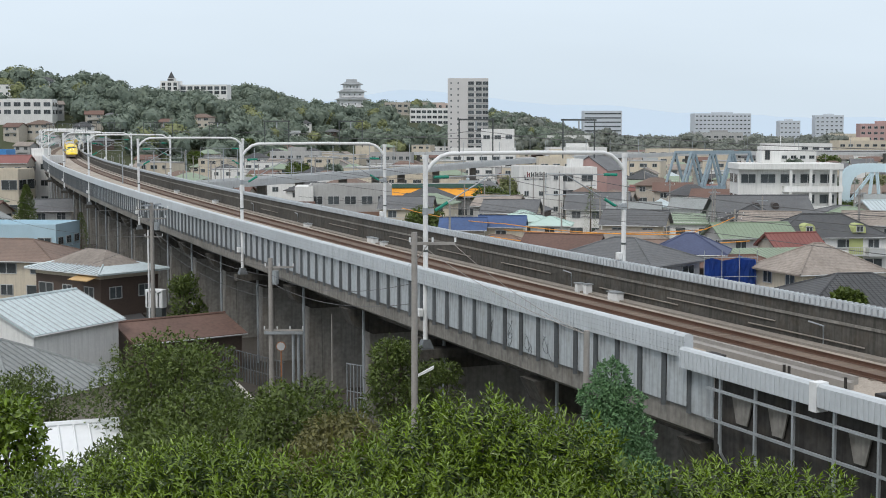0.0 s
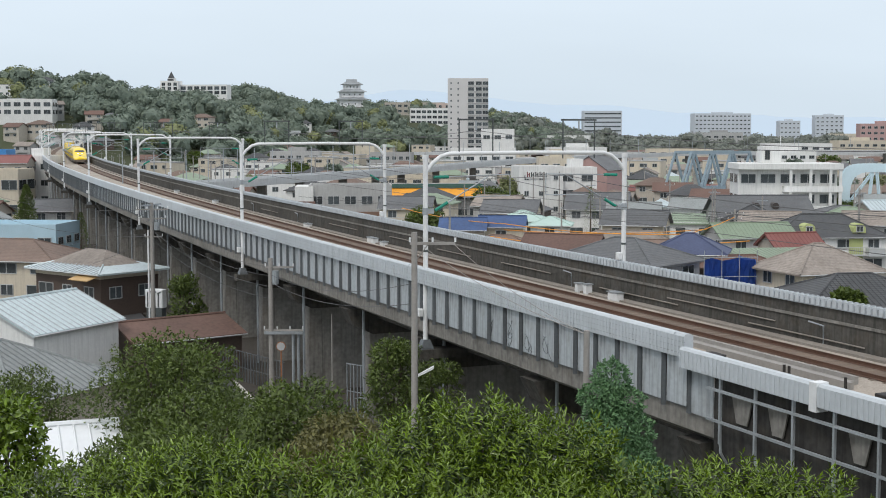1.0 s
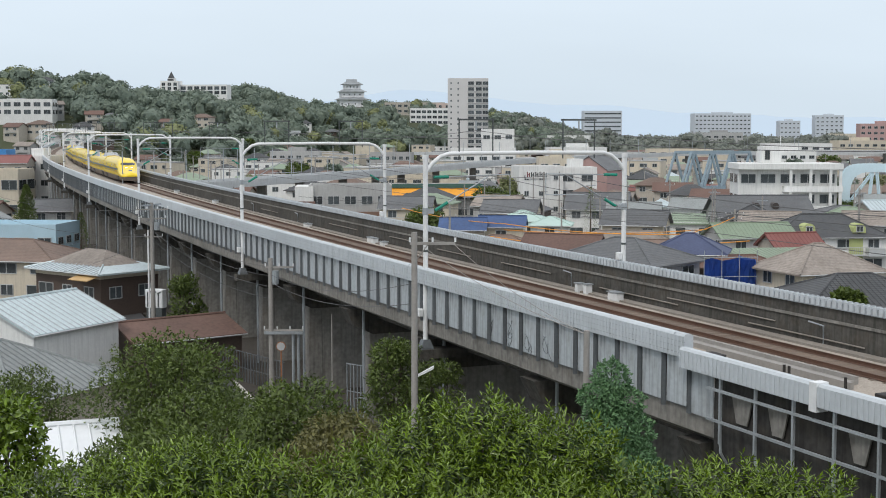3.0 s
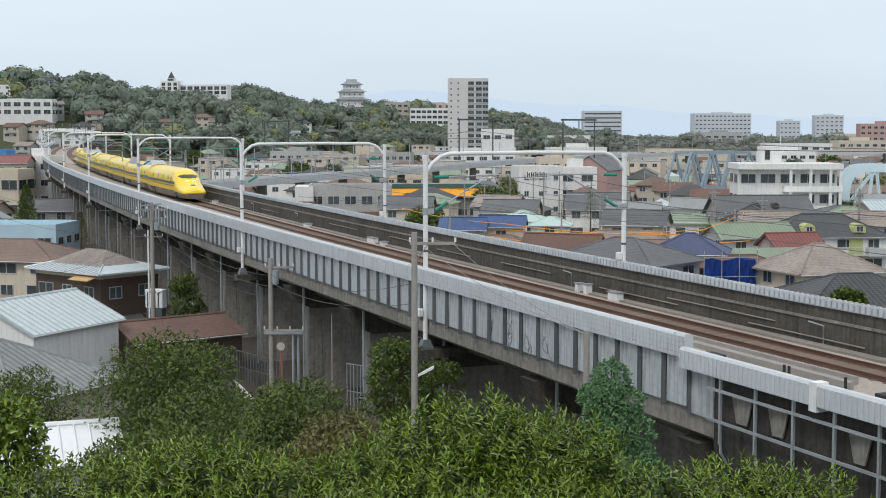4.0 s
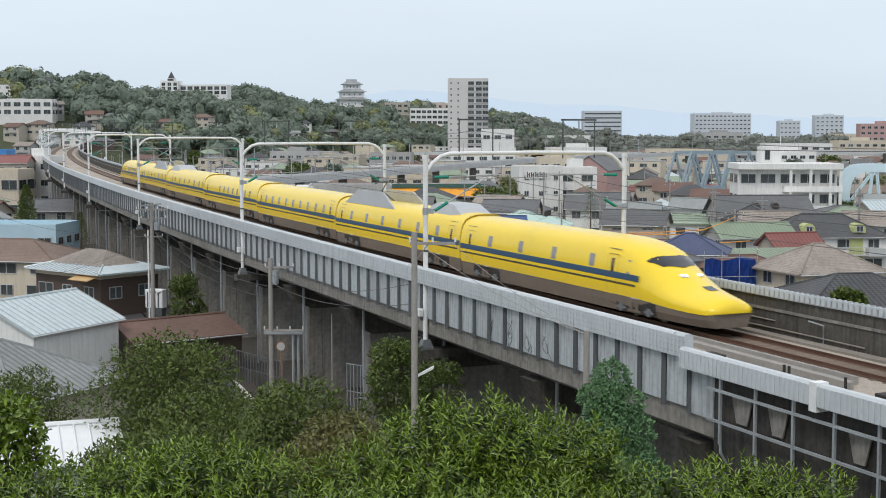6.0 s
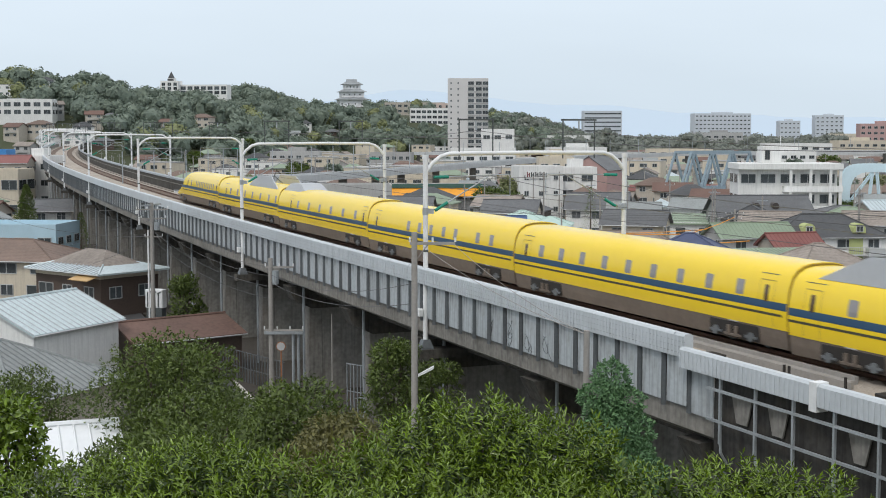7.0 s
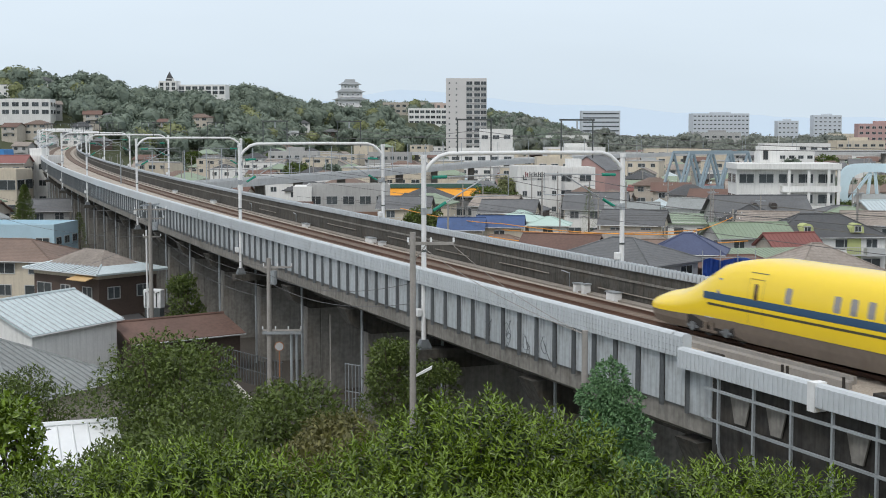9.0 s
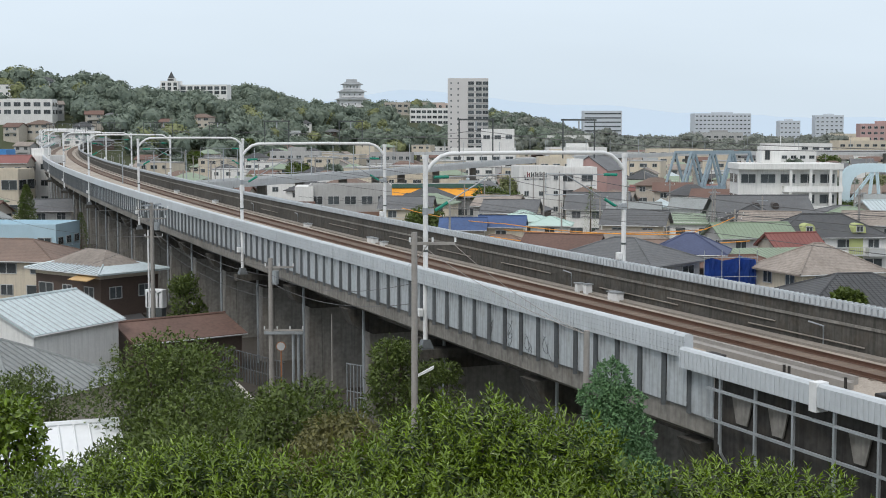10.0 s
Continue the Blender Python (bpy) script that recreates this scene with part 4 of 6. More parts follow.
def roof_mesh(w, d, eave, rise, kind, over):
    """Roof skin in one piece with thickness; also its ridge and hip lines, and its slopes for seams."""
    bm = bmesh.new()
    W, D = w / 2 + over, d / 2 + over
    z0, z1, t = eave - rise / (d / 2) * over, eave + rise, Vector((0, 0, 0.17))
    if kind == "flat":
        add_box(bm, -W, W, -D, D, eave, eave + 0.25)
        return bm, [], []
    if kind == "shed":
        slab(bm, [(-W, -D, z0), (W, -D, z0), (W, D, z1), (-W, D, z1)], 0.15)
        tops, lines = [((-W, -D, z0), (W, -D, z0), (W, D, z1), (-W, D, z1))], []
    elif kind == "gable":
        add_loft(bm, [[(x, -D, z0), (x, 0, z1), (x, D, z0), (x, D, z0 - 0.17), (x, 0, z1 - 0.19), (x, -D, z0 - 0.17)] for x in (-W, W)])
        tops = [((-W, -D, z0), (W, -D, z0), (W, 0, z1), (-W, 0, z1)), ((W, D, z0), (-W, D, z0), (-W, 0, z1), (W, 0, z1))]
        lines = [((-W, 0, z1 + 0.02), (W, 0, z1 + 0.02))]
    else:
        r = max(0.3, w / 2 - d / 2)
        tops = [((-W, -D, z0), (W, -D, z0), (r, 0, z1), (-r, 0, z1)), ((W, D, z0), (-W, D, z0), (-r, 0, z1), (r, 0, z1))]
        c = [Vector(p) for p in ((-W, -D, z0), (W, -D, z0), (W, D, z0), (-W, D, z0), (-r, 0, z1), (r, 0, z1))]
        T, B = [bm.verts.new(p) for p in c], [bm.verts.new(p - t) for p in c]
        for q, fl in ((T, False), (B, True)):
            for f in ((0, 1, 5, 4), (2, 3, 4, 5), (1, 2, 5), (3, 0, 4)):
                bm.faces.new([q[k] for k in (reversed(f) if fl else f)])
        for k in range(4):
            bm.faces.new((T[k], B[k], B[(k + 1) % 4], T[(k + 1) % 4]))
        lines = [(c[4], c[5])] + [(c[k], c[5 if k in (1, 2) else 4]) for k in range(4)]
    bmesh.ops.recalc_face_normals(bm, faces=bm.faces)
    return bm, tops, lines


def add_seams(parent, tops, kind, w, d, over, gap, material):
    """Standing seams up each slope."""
    r, W = max(0.3, w / 2 - d / 2), w / 2 + over
    for q in tops:
        a, b, c, e = [Vector(p) for p in q]
        n = max(2, int((b - a).length / gap))
        for i in range(n + 1):
            p0, p1 = a.lerp(b, i / n), e.lerp(c, i / n)
            if kind == "hip":
                k = 1.0 if abs(p0.x) <= r else (W - abs(p0.x)) / (W - r)
                if k < 0.05:
                    continue
                p1 = Vector((p0.x, p0.y * (1 - k), p0.z + (c.z - p0.z) * k))
            part("seam", tube([p0 + Vector((0, 0, 0.02)), p1 + Vector((0, 0, 0.02))], 0.045, 4), material, parent)


def make_house(w, d, eave, rise, kind, wallm, roofm, over=0.55, seams=0.0, storeys=2, dark=False, balcony=False, wins=True, sides=(0, 1, 3), near=True):
    h = empty("house")
    if kind == "gable":
        prof = [(-d / 2, -3.5), (d / 2, -3.5), (d / 2, eave - 0.1), (0, eave + rise - 0.22), (-d / 2, eave - 0.1)]
    else:
        prof = [(-d / 2, -3.5), (d / 2, -3.5), (d / 2, eave - 0.05), (-d / 2, eave - 0.05)]
    part("wall", loft([[(x, y, z) for y, z in prof] for x in (-w / 2, w / 2)]), wallm, h)
    bm, tops, lines = roof_mesh(w, d, eave, rise, kind, over)
    rf = part("roof", bm, roofm, h)
    if near:
        for a, b in lines:
            part("ridge_cap", tube([a, b], 0.11, 6), roofm, rf)
    if seams:
        add_seams(rf, tops, kind, w, d, over, seams, {R_STEEL: M_RIB, R_SILVER: M_GALV}.get(roofm, roofm))
    if near:
        part("gutter", tube([(-w / 2 - over, -d / 2 - over - 0.05, eave - rise / (d / 2) * over - 0.1), (w / 2 + over, -d / 2 - over - 0.05, eave - rise / (d / 2) * over - 0.1)], 0.06, 5), M_FRAME_DARK if dark else M_FRAME, h)
    if wins:
        for side in sides:
            L = w if side % 2 == 0 else d
            n = max(1, int(L / 3.2))
            for st in range(storeys):
                z = eave * (st + 0.55) / storeys
                for i in range(n):
                    u = (i + 0.5) / n * L - L / 2
                    ww = 2.4 if (i + st + side) % 3 == 0 and L > 5 else 1.5
                    x, y = ((u, -d / 2 - 0.02), (w / 2 + 0.02, u), (-u, d / 2 + 0.02), (-w / 2 - 0.02, -u))[side]
                    window(h, x, y, z, side * 90, ww, 1.2, dark)
    if balcony:
        bm = bmesh.new()
        add_box(bm, -w * 0.35, w * 0.35, -d / 2 - 1.1, -d / 2, eave * 0.5 - 0.15, eave * 0.5)
        for i in range(int(w * 0.7 / 0.25) + 1):
            add_box(bm, -w * 0.35 + i * 0.25, -w * 0.35 + i * 0.25 + 0.04, -d / 2 - 1.1, -d / 2 - 1.06, eave * 0.5, eave * 0.5 + 0.95)
        add_box(bm, -w * 0.35, w * 0.35, -d / 2 - 1.13, -d / 2 - 1.03, eave * 0.5 + 0.95, eave * 0.5 + 1.02)
        part("balcony", bm, M_FRAME, h, "railed balcony")
    return h


def house(label, x, y, rot, *args, **kw):
    z = kw.pop("base", 0.0)
    FAR[0] = y > 190
    h = make_house(*args, **kw)
    FAR[0] = True
    h.matrix_basis = pose(x, y, z, 0, 0, rot)
    return tagged(h, label, "house")


def block(label, x, y, rot, w, d, top, floors, bays, wallm, base=0.0, sides=(0,), wh=1.4, ww=0.6, category="building", rail=False, roof_box=True, slabs=False):
    """A flat-roofed block with a grid of windows set in its faces."""
    b = empty("apartment_block", pose(x, y, base, 0, 0, rot))
    part("wall", loft([[(-a, -c, z), (a, -c, z), (a, c, z), (-a, c, z)] for a, c, z in ((w / 2, d / 2, -4), (w / 2, d / 2, top + 0.9), (w / 2 - 0.3, d / 2 - 0.3, top + 0.9), (w / 2 - 0.3, d / 2 - 0.3, top))]), wallm, b)
    if roof_box:
        part("roof_room", box(-w * 0.15, w * 0.2, -d * 0.2, d * 0.25, top, top + 2.6), wallm, b)
    fh = top / floors
    for side in sides:
        L = w if side % 2 == 0 else d
        nb = bays if side % 2 == 0 else max(1, int(bays * d / w))
        for f in range(floors):
            for i in range(nb):
                u = (i + 0.5) / nb * L - L / 2
                xx, yy = ((u, -d / 2 - 0.03), (w / 2 + 0.03, u), (-u, d / 2 + 0.03), (-w / 2 - 0.03, -u))[side]
                window(b, xx, yy, fh * (f + 0.55), side * 90, L / nb * ww, wh)
            if slabs and side == 0:
                part("balcony", box(-L / 2, L / 2, -d / 2 - 1.2, -d / 2 - 0.06, fh * f + 0.05, fh * f + 0.95), wallm, b)
    return tagged(b, label, category)


# ---- houses left of the line ----
house("white house with pale standing-seam metal roof", -28.9, 95.4, 64, 8.6, 8.2, 5.0, 1.75, "gable", W_WHITE, R_SILVER, 0.35, seams=0.55, storeys=1, sides=(1,))
house("low house with old grey ribbed metal roof", -27.9, 85.0, 66, 10.0, 11.0, 2.7, 2.5, "hip", W_BEIGE, R_STEEL, 0.5, seams=0.5, storeys=1, wins=False)
house("open shed with rusty brown sheet roof", -20.4, 101.6, 38, 8.6, 6.2, 3.3, 1.05, "gable", W_WOOD, R_RUST, 0.3, seams=0.0, storeys=1, wins=False)
lh = house("timber house with two-tiered tile roof", -34.6, 136.0, -39, 10.4, 7.0, 4.9, 0.95, "hip", W_WOOD, R_SILVER, 0.8, seams=0.6, storeys=1, dark=False)
part("upper_roof", roof_mesh(7.6, 4.4, 5.35, 1.2, "hip", 0.4)[0], R_TAN, lh, "brown weathered upper tile roof")
part("awning", loft([[(2.4, -5.2, 4.05), (5.4, -5.2, 4.05), (5.4, -3.2, 4.55), (2.4, -3.2, 4.55)], [(2.4, -5.2, 4.12), (5.4, -5.2, 4.12), (5.4, -3.2, 4.62), (2.4, -3.2, 4.62)]]), mat("ochre_awning", (0.50, 0.33, 0.15), 0.7), lh, "ochre awning")
part("eave_wall", box(-5.22, 5.22, -3.53, 3.53, 4.1, 4.85), W_CREAM, lh)
house("house with brown hipped tile roof", -47.5, 150.5, -12, 14.0, 9.0, 4.7, 1.7, "hip", W_CREAM, R_BROWN, 0.6, storeys=2)
block("pale blue flat-roofed workshop with parapet", -54.5, 177.0, -4, 12.0, 9.0, 5.6, 2, 4, W_LBLUE, sides=(0, 1), wh=1.0, roof_box=False)
house("small grey house by the viaduct", -66.5, 231.0, 20, 6.5, 6.0, 5.2, 1.6, "gable", W_GREY, R_GREY, 0.5)
house("small house with white metal roof on the slope", -13.0, 45.5, 20, 3.4, 3.4, 6.6, 0.8, "gable", W_WHITE, mat("white_sheet_roof", (0.75, 0.77, 0.78), 0.45, 0.1, 0.06, 0.4, 4, 0.03), 0.3, seams=0.5, storeys=1, base=1.0, wins=False)
block("white office block beside the line", -97.0, 330.0, -8, 9.0, 9.0, 11.5, 3, 3, W_WHITE, sides=(0, 1))
block("low cream block with long bands of windows", -89.0, 275.0, -6, 11.0, 8.0, 9.8, 2, 3, W_CREAM, sides=(0, 1), wh=2.0, ww=0.9, roof_box=False)
house("house with faded red roof", -104.0, 320.0, 5, 15.0, 10.0, 11.0, 1.6, "gable", W_BEIGE, R_RED, 0.4, storeys=3)
block("shop with blue box sign", -119.0, 360.0, 0, 11.0, 8.0, 12.5, 3, 4, mat("blue_sign_wall", (0.05, 0.22, 0.5), 0.6), sides=(0,), roof_box=False)

# ---- houses right of the line ----
house("house with large dark grey hipped roof", 18.6, 139.5, -40, 12.0, 9.5, 5.4, 2.0, "hip", W_GREY, R_GREY, 0.6)
house("cream house with weathered hipped tile roof", 36.4, 132.5, 20, 8.6, 7.6, 5.3, 2.1, "hip", W_CREAM, R_TAN, 0.7)
house("house with dark ribbed tile roof", 33.5, 111.0, 12, 13.0, 10.0, 4.6, 2.1, "hip", W_GREY, R_DARK, 0.5, seams=0.45)
house("house with dark grey roof", 45.5, 112.0, 8, 9.0, 9.0, 4.0, 2.0, "hip", W_BEIGE, R_DARK, 0.5, seams=0.45)
house("house with red ribbed sheet roof", 41.0, 161.0, 15, 6.0, 4.5, 5.0, 1.3, "gable", W_BEIGE, R_RED, 0.4, seams=0.5)
house("house with pale green sheet roof", 39.5, 176.0, 8, 9.5, 7.0, 5.0, 1.5, "gable", W_GREY, R_GREEN, 0.5, seams=0.5)
house("low house with pale green sheet roof", 36.5, 150.0, 10, 11.5, 5.0, 4.6, 0.6, "shed", W_WOOD, R_GREEN, 0.5, seams=0.5, storeys=1)
house("low house with brown eaves", 31.0, 143.0, 10, 8.0, 4.5, 4.4, 0.9, "hip", W_WOOD, R_RUST, 0.6, storeys=1)
dh = house("dark-roofed house with lime dormers and white balconies", 49.5, 179.0, 4, 14.5, 9.0, 5.0, 2.4, "hip", W_WHITE, R_DARK, 0.5, seams=0.0, balcony=True)
for xx in (-3.0, 3.6):
    bm = loft([[(xx + 0.85 * math.cos(a), y, 5.2 + 1.25 * max(0, math.sin(a)) ** 0.6) for a in [math.pi * k / 8 for k in range(9)]] for y in (-4.4, -2.4)])
    dm = part("dormer", bm, W_LIME, dh, "rounded lime green dormer")
    window(dm, xx, -4.44, 5.75, 0, 0.9, 0.8)
part("lime_panel", box(2.2, 4.0, -4.62, -4.5, 0.2, 4.9), W_LIME, dh, "lime green wall panel")
part("balcony_cage", box(4.4, 7.1, -5.7, -4.6, 2.3, 3.3), M_FRAME, dh)
rh = house("large house with grey roof and two round vents", 50.0, 216.5, 3, 14.5, 9.5, 5.4, 2.7, "gable", W_GREY, R_GREY, 0.6)
for xx in (-1.3, 1.7):
    part("round_vent", tube([(xx, -3.6, 6.55), (xx, -1.6, 6.6)], 0.55, 12), M_FRAME_DARK, rh, "dark round roof vent")
house("house with grey slate roof", 26.5, 233.0, -12, 10.0, 8.0, 5.4, 2.4, "gable", W_WHITE, R_GREY, 0.5)
house("cream house with blue tile roof", 2.8, 186.0, -4, 5.8, 6.0, 5.2, 1.3, "gable", W_CREAM, R_BLUE, 0.4)
house("house with blue tile roof", 8.2, 188.5, -6, 6.0, 6.0, 5.4, 1.2, "gable", W_CREAM, R_BLUE, 0.4)
house("house with mint green sheet roof", 11.8, 203.0, -8, 6.5, 6.0, 5.3, 1.2, "hip", W_WHITE, R_MINT, 0.5)
house("house with mint green sheet roof", 15.7, 199.0, -8, 5.5, 5.0, 4.9, 0.9, "hip", W_WHITE, R_MINT, 0.5)
house("house with pale weathered tile roof", 24.0, 181.0, -6, 14.0, 7.0, 3.4, 1.7, "hip", W_BEIGE, R_TAN, 0.5, storeys=1)
for i, (hx, hy, hw) in enumerate(((7.5, 176.0, 9.0), (15.5, 169.0, 10.0), (12.0, 162.0, 8.0), (24.0, 168.0, 9.0), (30.0, 171.0, 8.0))):
    house("low house with rust-brown roof", hx, hy, -8 + 5 * i, hw, 6.5, 3.6, 1.3, "gable" if i % 2 else "hip", W_BEIGE, (R_BROWN, R_TAN, R_RUST)[i % 3], 0.5, storeys=1)
# scaffold wrapped in blue sheeting
sc_ = empty("scaffold", pose(27.9, 136.0, 0, 0, 0, 8))
bm = bmesh.new()
n = 14
rows = []
for k in range(5):
    z = 0.3 + k * 1.35
    rows.append([(-2.6 + 5.2 * i / n + random.uniform(-0.06, 0.06), -2.2 + 0.22 * math.sin(i * 1.7 + k) + random.uniform(-0.08, 0.08), z + 0.12 * math.sin(i * 0.9)) for i in range(n + 1)])
add_loft(bm, rows, False)
bmesh.ops.solidify(bm, geom=list(bm.faces), thickness=0.03)
part("sheet", bm, M_TARP, sc_, "creased blue construction sheet")
part("sheet", loft([[(2.6, -2.2, 0.3), (2.6, 2.4, 0.3), (2.55, 2.4, 5.6), (2.65, -2.1, 5.6)], [(2.64, -2.2, 0.3), (2.64, 2.4, 0.3), (2.6, 2.4, 5.6), (2.7, -2.1, 5.6)]]), M_TARP, sc_)
for xx in (-2.7, -0.9, 0.9, 2.7):
    part("pole", tube([(xx, -2.4, 0), (xx, -2.4, 6.6)], 0.04, 6), M_GALV, sc_)
for z in (2.0, 4.0, 5.9):
    part("ledger", tube([(-2.8, -2.42, z), (2.8, -2.42, z)], 0.035, 6), M_GALV, sc_)
tagged(sc_, "scaffold wrapped in creased blue sheeting", "scaffold")
house("house with dark blue tarpaulin roof", 26.6, 147.0, -15, 7.5, 6.5, 5.6, 1.7, "hip", W_GREY, mat("navy_roof", (0.06, 0.075, 0.14), 0.7, 0, 0.2, 0.5, 4, 0.15), 0.5)
# larger buildings
bl = block("white three-storey block with lettered sign", 20.0, 292.0, 8, 9.4, 9.0, 10.0, 3, 3, W_WHITE, sides=(0, 1), ww=0.32, wh=1.1, roof_box=False)
part("sign_board", box(-3.4, 1.6, -4.68, -4.56, 8.3, 9.9), W_WHITE, bl)
for i in range(5):
    bm = bmesh.new()
    add_box(bm, -3.1 + i * 0.9, -2.9 + i * 0.9, -4.74, -4.68, 8.55, 9.7)
    add_box(bm, -2.66 + i * 0.9, -2.46 + i * 0.9, -4.74, -4.68, 8.55, 9.5)
    add_box(bm, -2.9 + i * 0.9, -2.66 + i * 0.9, -4.735, -4.68, 9.0, 9.15)
    part("sign_mark", bm, mat("dark_red_sign_paint", (0.16, 0.03, 0.04), 0.6) if i == 0 else M_DARK_STEEL, bl, "illegible sign character")
block("white block with wide windows", 28.5, 298.0, 4, 8.5, 9.0, 9.6, 3, 2, W_WHITE, sides=(0, 1), ww=0.6)
block("plain cream upper block behind", 25.5, 312.0, 0, 8.0, 8.0, 11.5, 4, 3, W_CREAM, sides=(0,))
house("tall dusty pink gabled building", 36.0, 318.0, 55, 9.0, 9.5, 9.5, 3.0, "gable", W_PINK, R_GREY, 0.2, wins=False)
ap = block("white flats with deep balconies", 63.5, 256.0, -2, 18.0, 9.0, 11.2, 3, 5, W_WHITE, sides=(0, 3), wh=1.7, ww=0.75, roof_box=False)
for z in (3.6, 7.3):
    part("balcony_slab", box(-1.0, 9.6, -6.5, -4.6, z - 0.2, z + 0.9), W_WHITE, ap, "white balcony parapet")
part("canopy", box(-9.4, 9.6, -6.6, 4.8, 11.25, 12.3), W_WHITE, ap, "white overhanging roof")
for xx in (0.2, 3.8, 7.4, 9.2):
    part("column", box(xx - 0.25, xx + 0.25, -6.4, -5.9, 0, 11.2), W_WHITE, ap)
part("stair_tower", box(-4.4, -0.8, -2.5, 2.0, 12.3, 15.4), W_WHITE, ap)
window(ap, -3.4, -2.53, 13.8, 0, 0.9, 1.7, True)
part("antenna", tube([(-1.0, -2.4, 15.4), (-1.0, -2.4, 17.4)], 0.06, 6), M_WHITE_STEEL, ap)
part("front_box", box(-4.0, 1.5, -9.0, -5.2, 0, 6.2), W_WHITE, ap)
window(ap, -3.0, -9.03, 4.6, 0, 0.9, 1.6, True)
window(ap, -1.2, -9.03, 4.6, 0, 0.9, 1.0, True)
ob_ = block("dark long building with orange awning", -1.5, 284.0, 3, 18.0, 10.0, 6.4, 2, 7, W_GREY, sides=(0,), ww=0.8, wh=1.5, roof_box=False)
part("awning", loft([[(-9.3, -7.2, 5.0), (9.3, -7.2, 5.0), (9.3, -5.0, 6.5), (-9.3, -5.0, 6.5)], [(-9.3, -7.2, 5.15), (9.3, -7.2, 5.15), (9.3, -5.0, 6.65), (-9.3, -5.0, 6.65)]]), R_ORANGE, ob_, "bright orange awning")
part("roof_edge", box(-9.4, 9.4, -5.3, -4.9, 6.7, 7.5), mat("dark_green_trim", (0.05, 0.12, 0.10), 0.6), ob_)
br_ = block("grey and brick low flats", -16.4, 243.0, 3, 14.5, 9.0, 8.0, 2, 5, W_GREY, sides=(0, 3), ww=0.7, wh=1.5, roof_box=False)
part("brick_front", box(-4.5, 7.2, -4.9, -4.56, 0.5, 4.2), W_BRICK, br_, "brown brick balcony front")
part("end_tower", box(-9.6, -6.4, -5.2, 4, -0.5, 8.6), W_WHITE, br_)
# truss bridges
def truss(label, x, y, rot, length, height, width, material, bays, z):
    t = empty("truss_bridge", pose(x, y, z, 0, 0, rot))
    for o in (-width / 2, width / 2):
        part("lower_chord", box(-length / 2, length / 2, o - 0.3, o + 0.3, -0.4, 0.4), material, t)
        part("upper_chord", box(-length / 2 + length / bays / 2, length / 2 - length / bays / 2, o - 0.3, o + 0.3, height - 0.35, height + 0.35), material, t)
        for i in range(bays):
            xa, xm, xb = -length / 2 + i * length / bays, -length / 2 + (i + 0.5) * length / bays, -length / 2 + (i + 1) * length / bays
            for a, b in (((xa, o, 0), (xm, o, height)), ((xm, o, height), (xb, o, 0))):
                part("diagonal", tube([a, b], 0.34, 6), material, t)
    for i in range(bays):
        xm = -length / 2 + (i + 0.5) * length / bays
        part("cross_brace", box(xm - 0.2, xm + 0.2, -width / 2, width / 2, height - 0.2, height + 0.2), material, t)
    part("floor", box(-length / 2, length / 2, -width / 2, width / 2, -0.7, -0.2), M_CONC, t)
    for i in (-1, 1):
        part("abutment", box(i * length / 2 - 1.2, i * length / 2 + 1.2, -width / 2 - 0.5, width / 2 + 0.5, -z - 1, -0.7), M_CONC, t)
    return tagged(t, label, "bridge")


truss("blue-grey painted steel railway truss bridge", 66.5, 338.0, 30, 25.0, 8.8, 6.0, M_TRUSS, 4, 4.2)
ar = empty("arch_bridge", pose(82.6, 262.0, 0, 0, 0, -14))
for yy in (-2.6, 2.6):
    ring_o = [(6.4 * math.copysign(abs(math.cos(a)) ** 0.45, math.cos(a)), 4.6 + 7.4 * math.sin(a) ** 0.45) for a in [math.pi * k / 16 for k in range(17)]]
    ring_i = [(4.6 * math.copysign(abs(math.cos(a)) ** 0.6, math.cos(a)), 4.6 + 5.9 * math.sin(a) ** 0.6) for a in [math.pi * k / 16 for k in range(17)]]
    bm = bmesh.new()
    add_loft(bm, [[(xo, yy - 0.4, zo), (xo, yy + 0.4, zo), (xi, yy + 0.4, zi), (xi, yy - 0.4, zi)] for (xo, zo), (xi, zi) in zip(ring_o, ring_i)])
    bmesh.ops.recalc_face_normals(bm, faces=bm.faces)
    part("arch_frame", bm, M_ARCH, ar, "pale blue arched portal frame")
    for a, b in (((-4.5, yy, 4.6), (-0.4, yy, 10.4)), ((0.4, yy, 10.4), (1.0, yy, 4.6)), ((-0.4, yy, 10.4), (-1.0, yy, 4.6))):
        part("strut", tube([a, b], 0.18, 6), M_ARCH, ar)
part("bridge_floor", box(-8, 40, -2.8, 2.8, 3.8, 4.5), M_CONC, ar)
part("abutment", box(-9, 40, -2.4, 2.4, -0.5, 3.8), M_CONC, ar)
tagged(ar, "pale blue steel bridge with arched portal", "bridge")
house("low hall with pale blue-grey metal roof", 78.0, 236.0, 14, 12.0, 9.0, 4.2, 2.2, "gable", W_BEIGE, R_SILVER, 0.5, seams=0.7)
house("small white house below flats", 66.0, 226.0, 4, 8.0, 6.0, 5.0, 1.0, "hip", W_WHITE, R_GREY, 0.4)

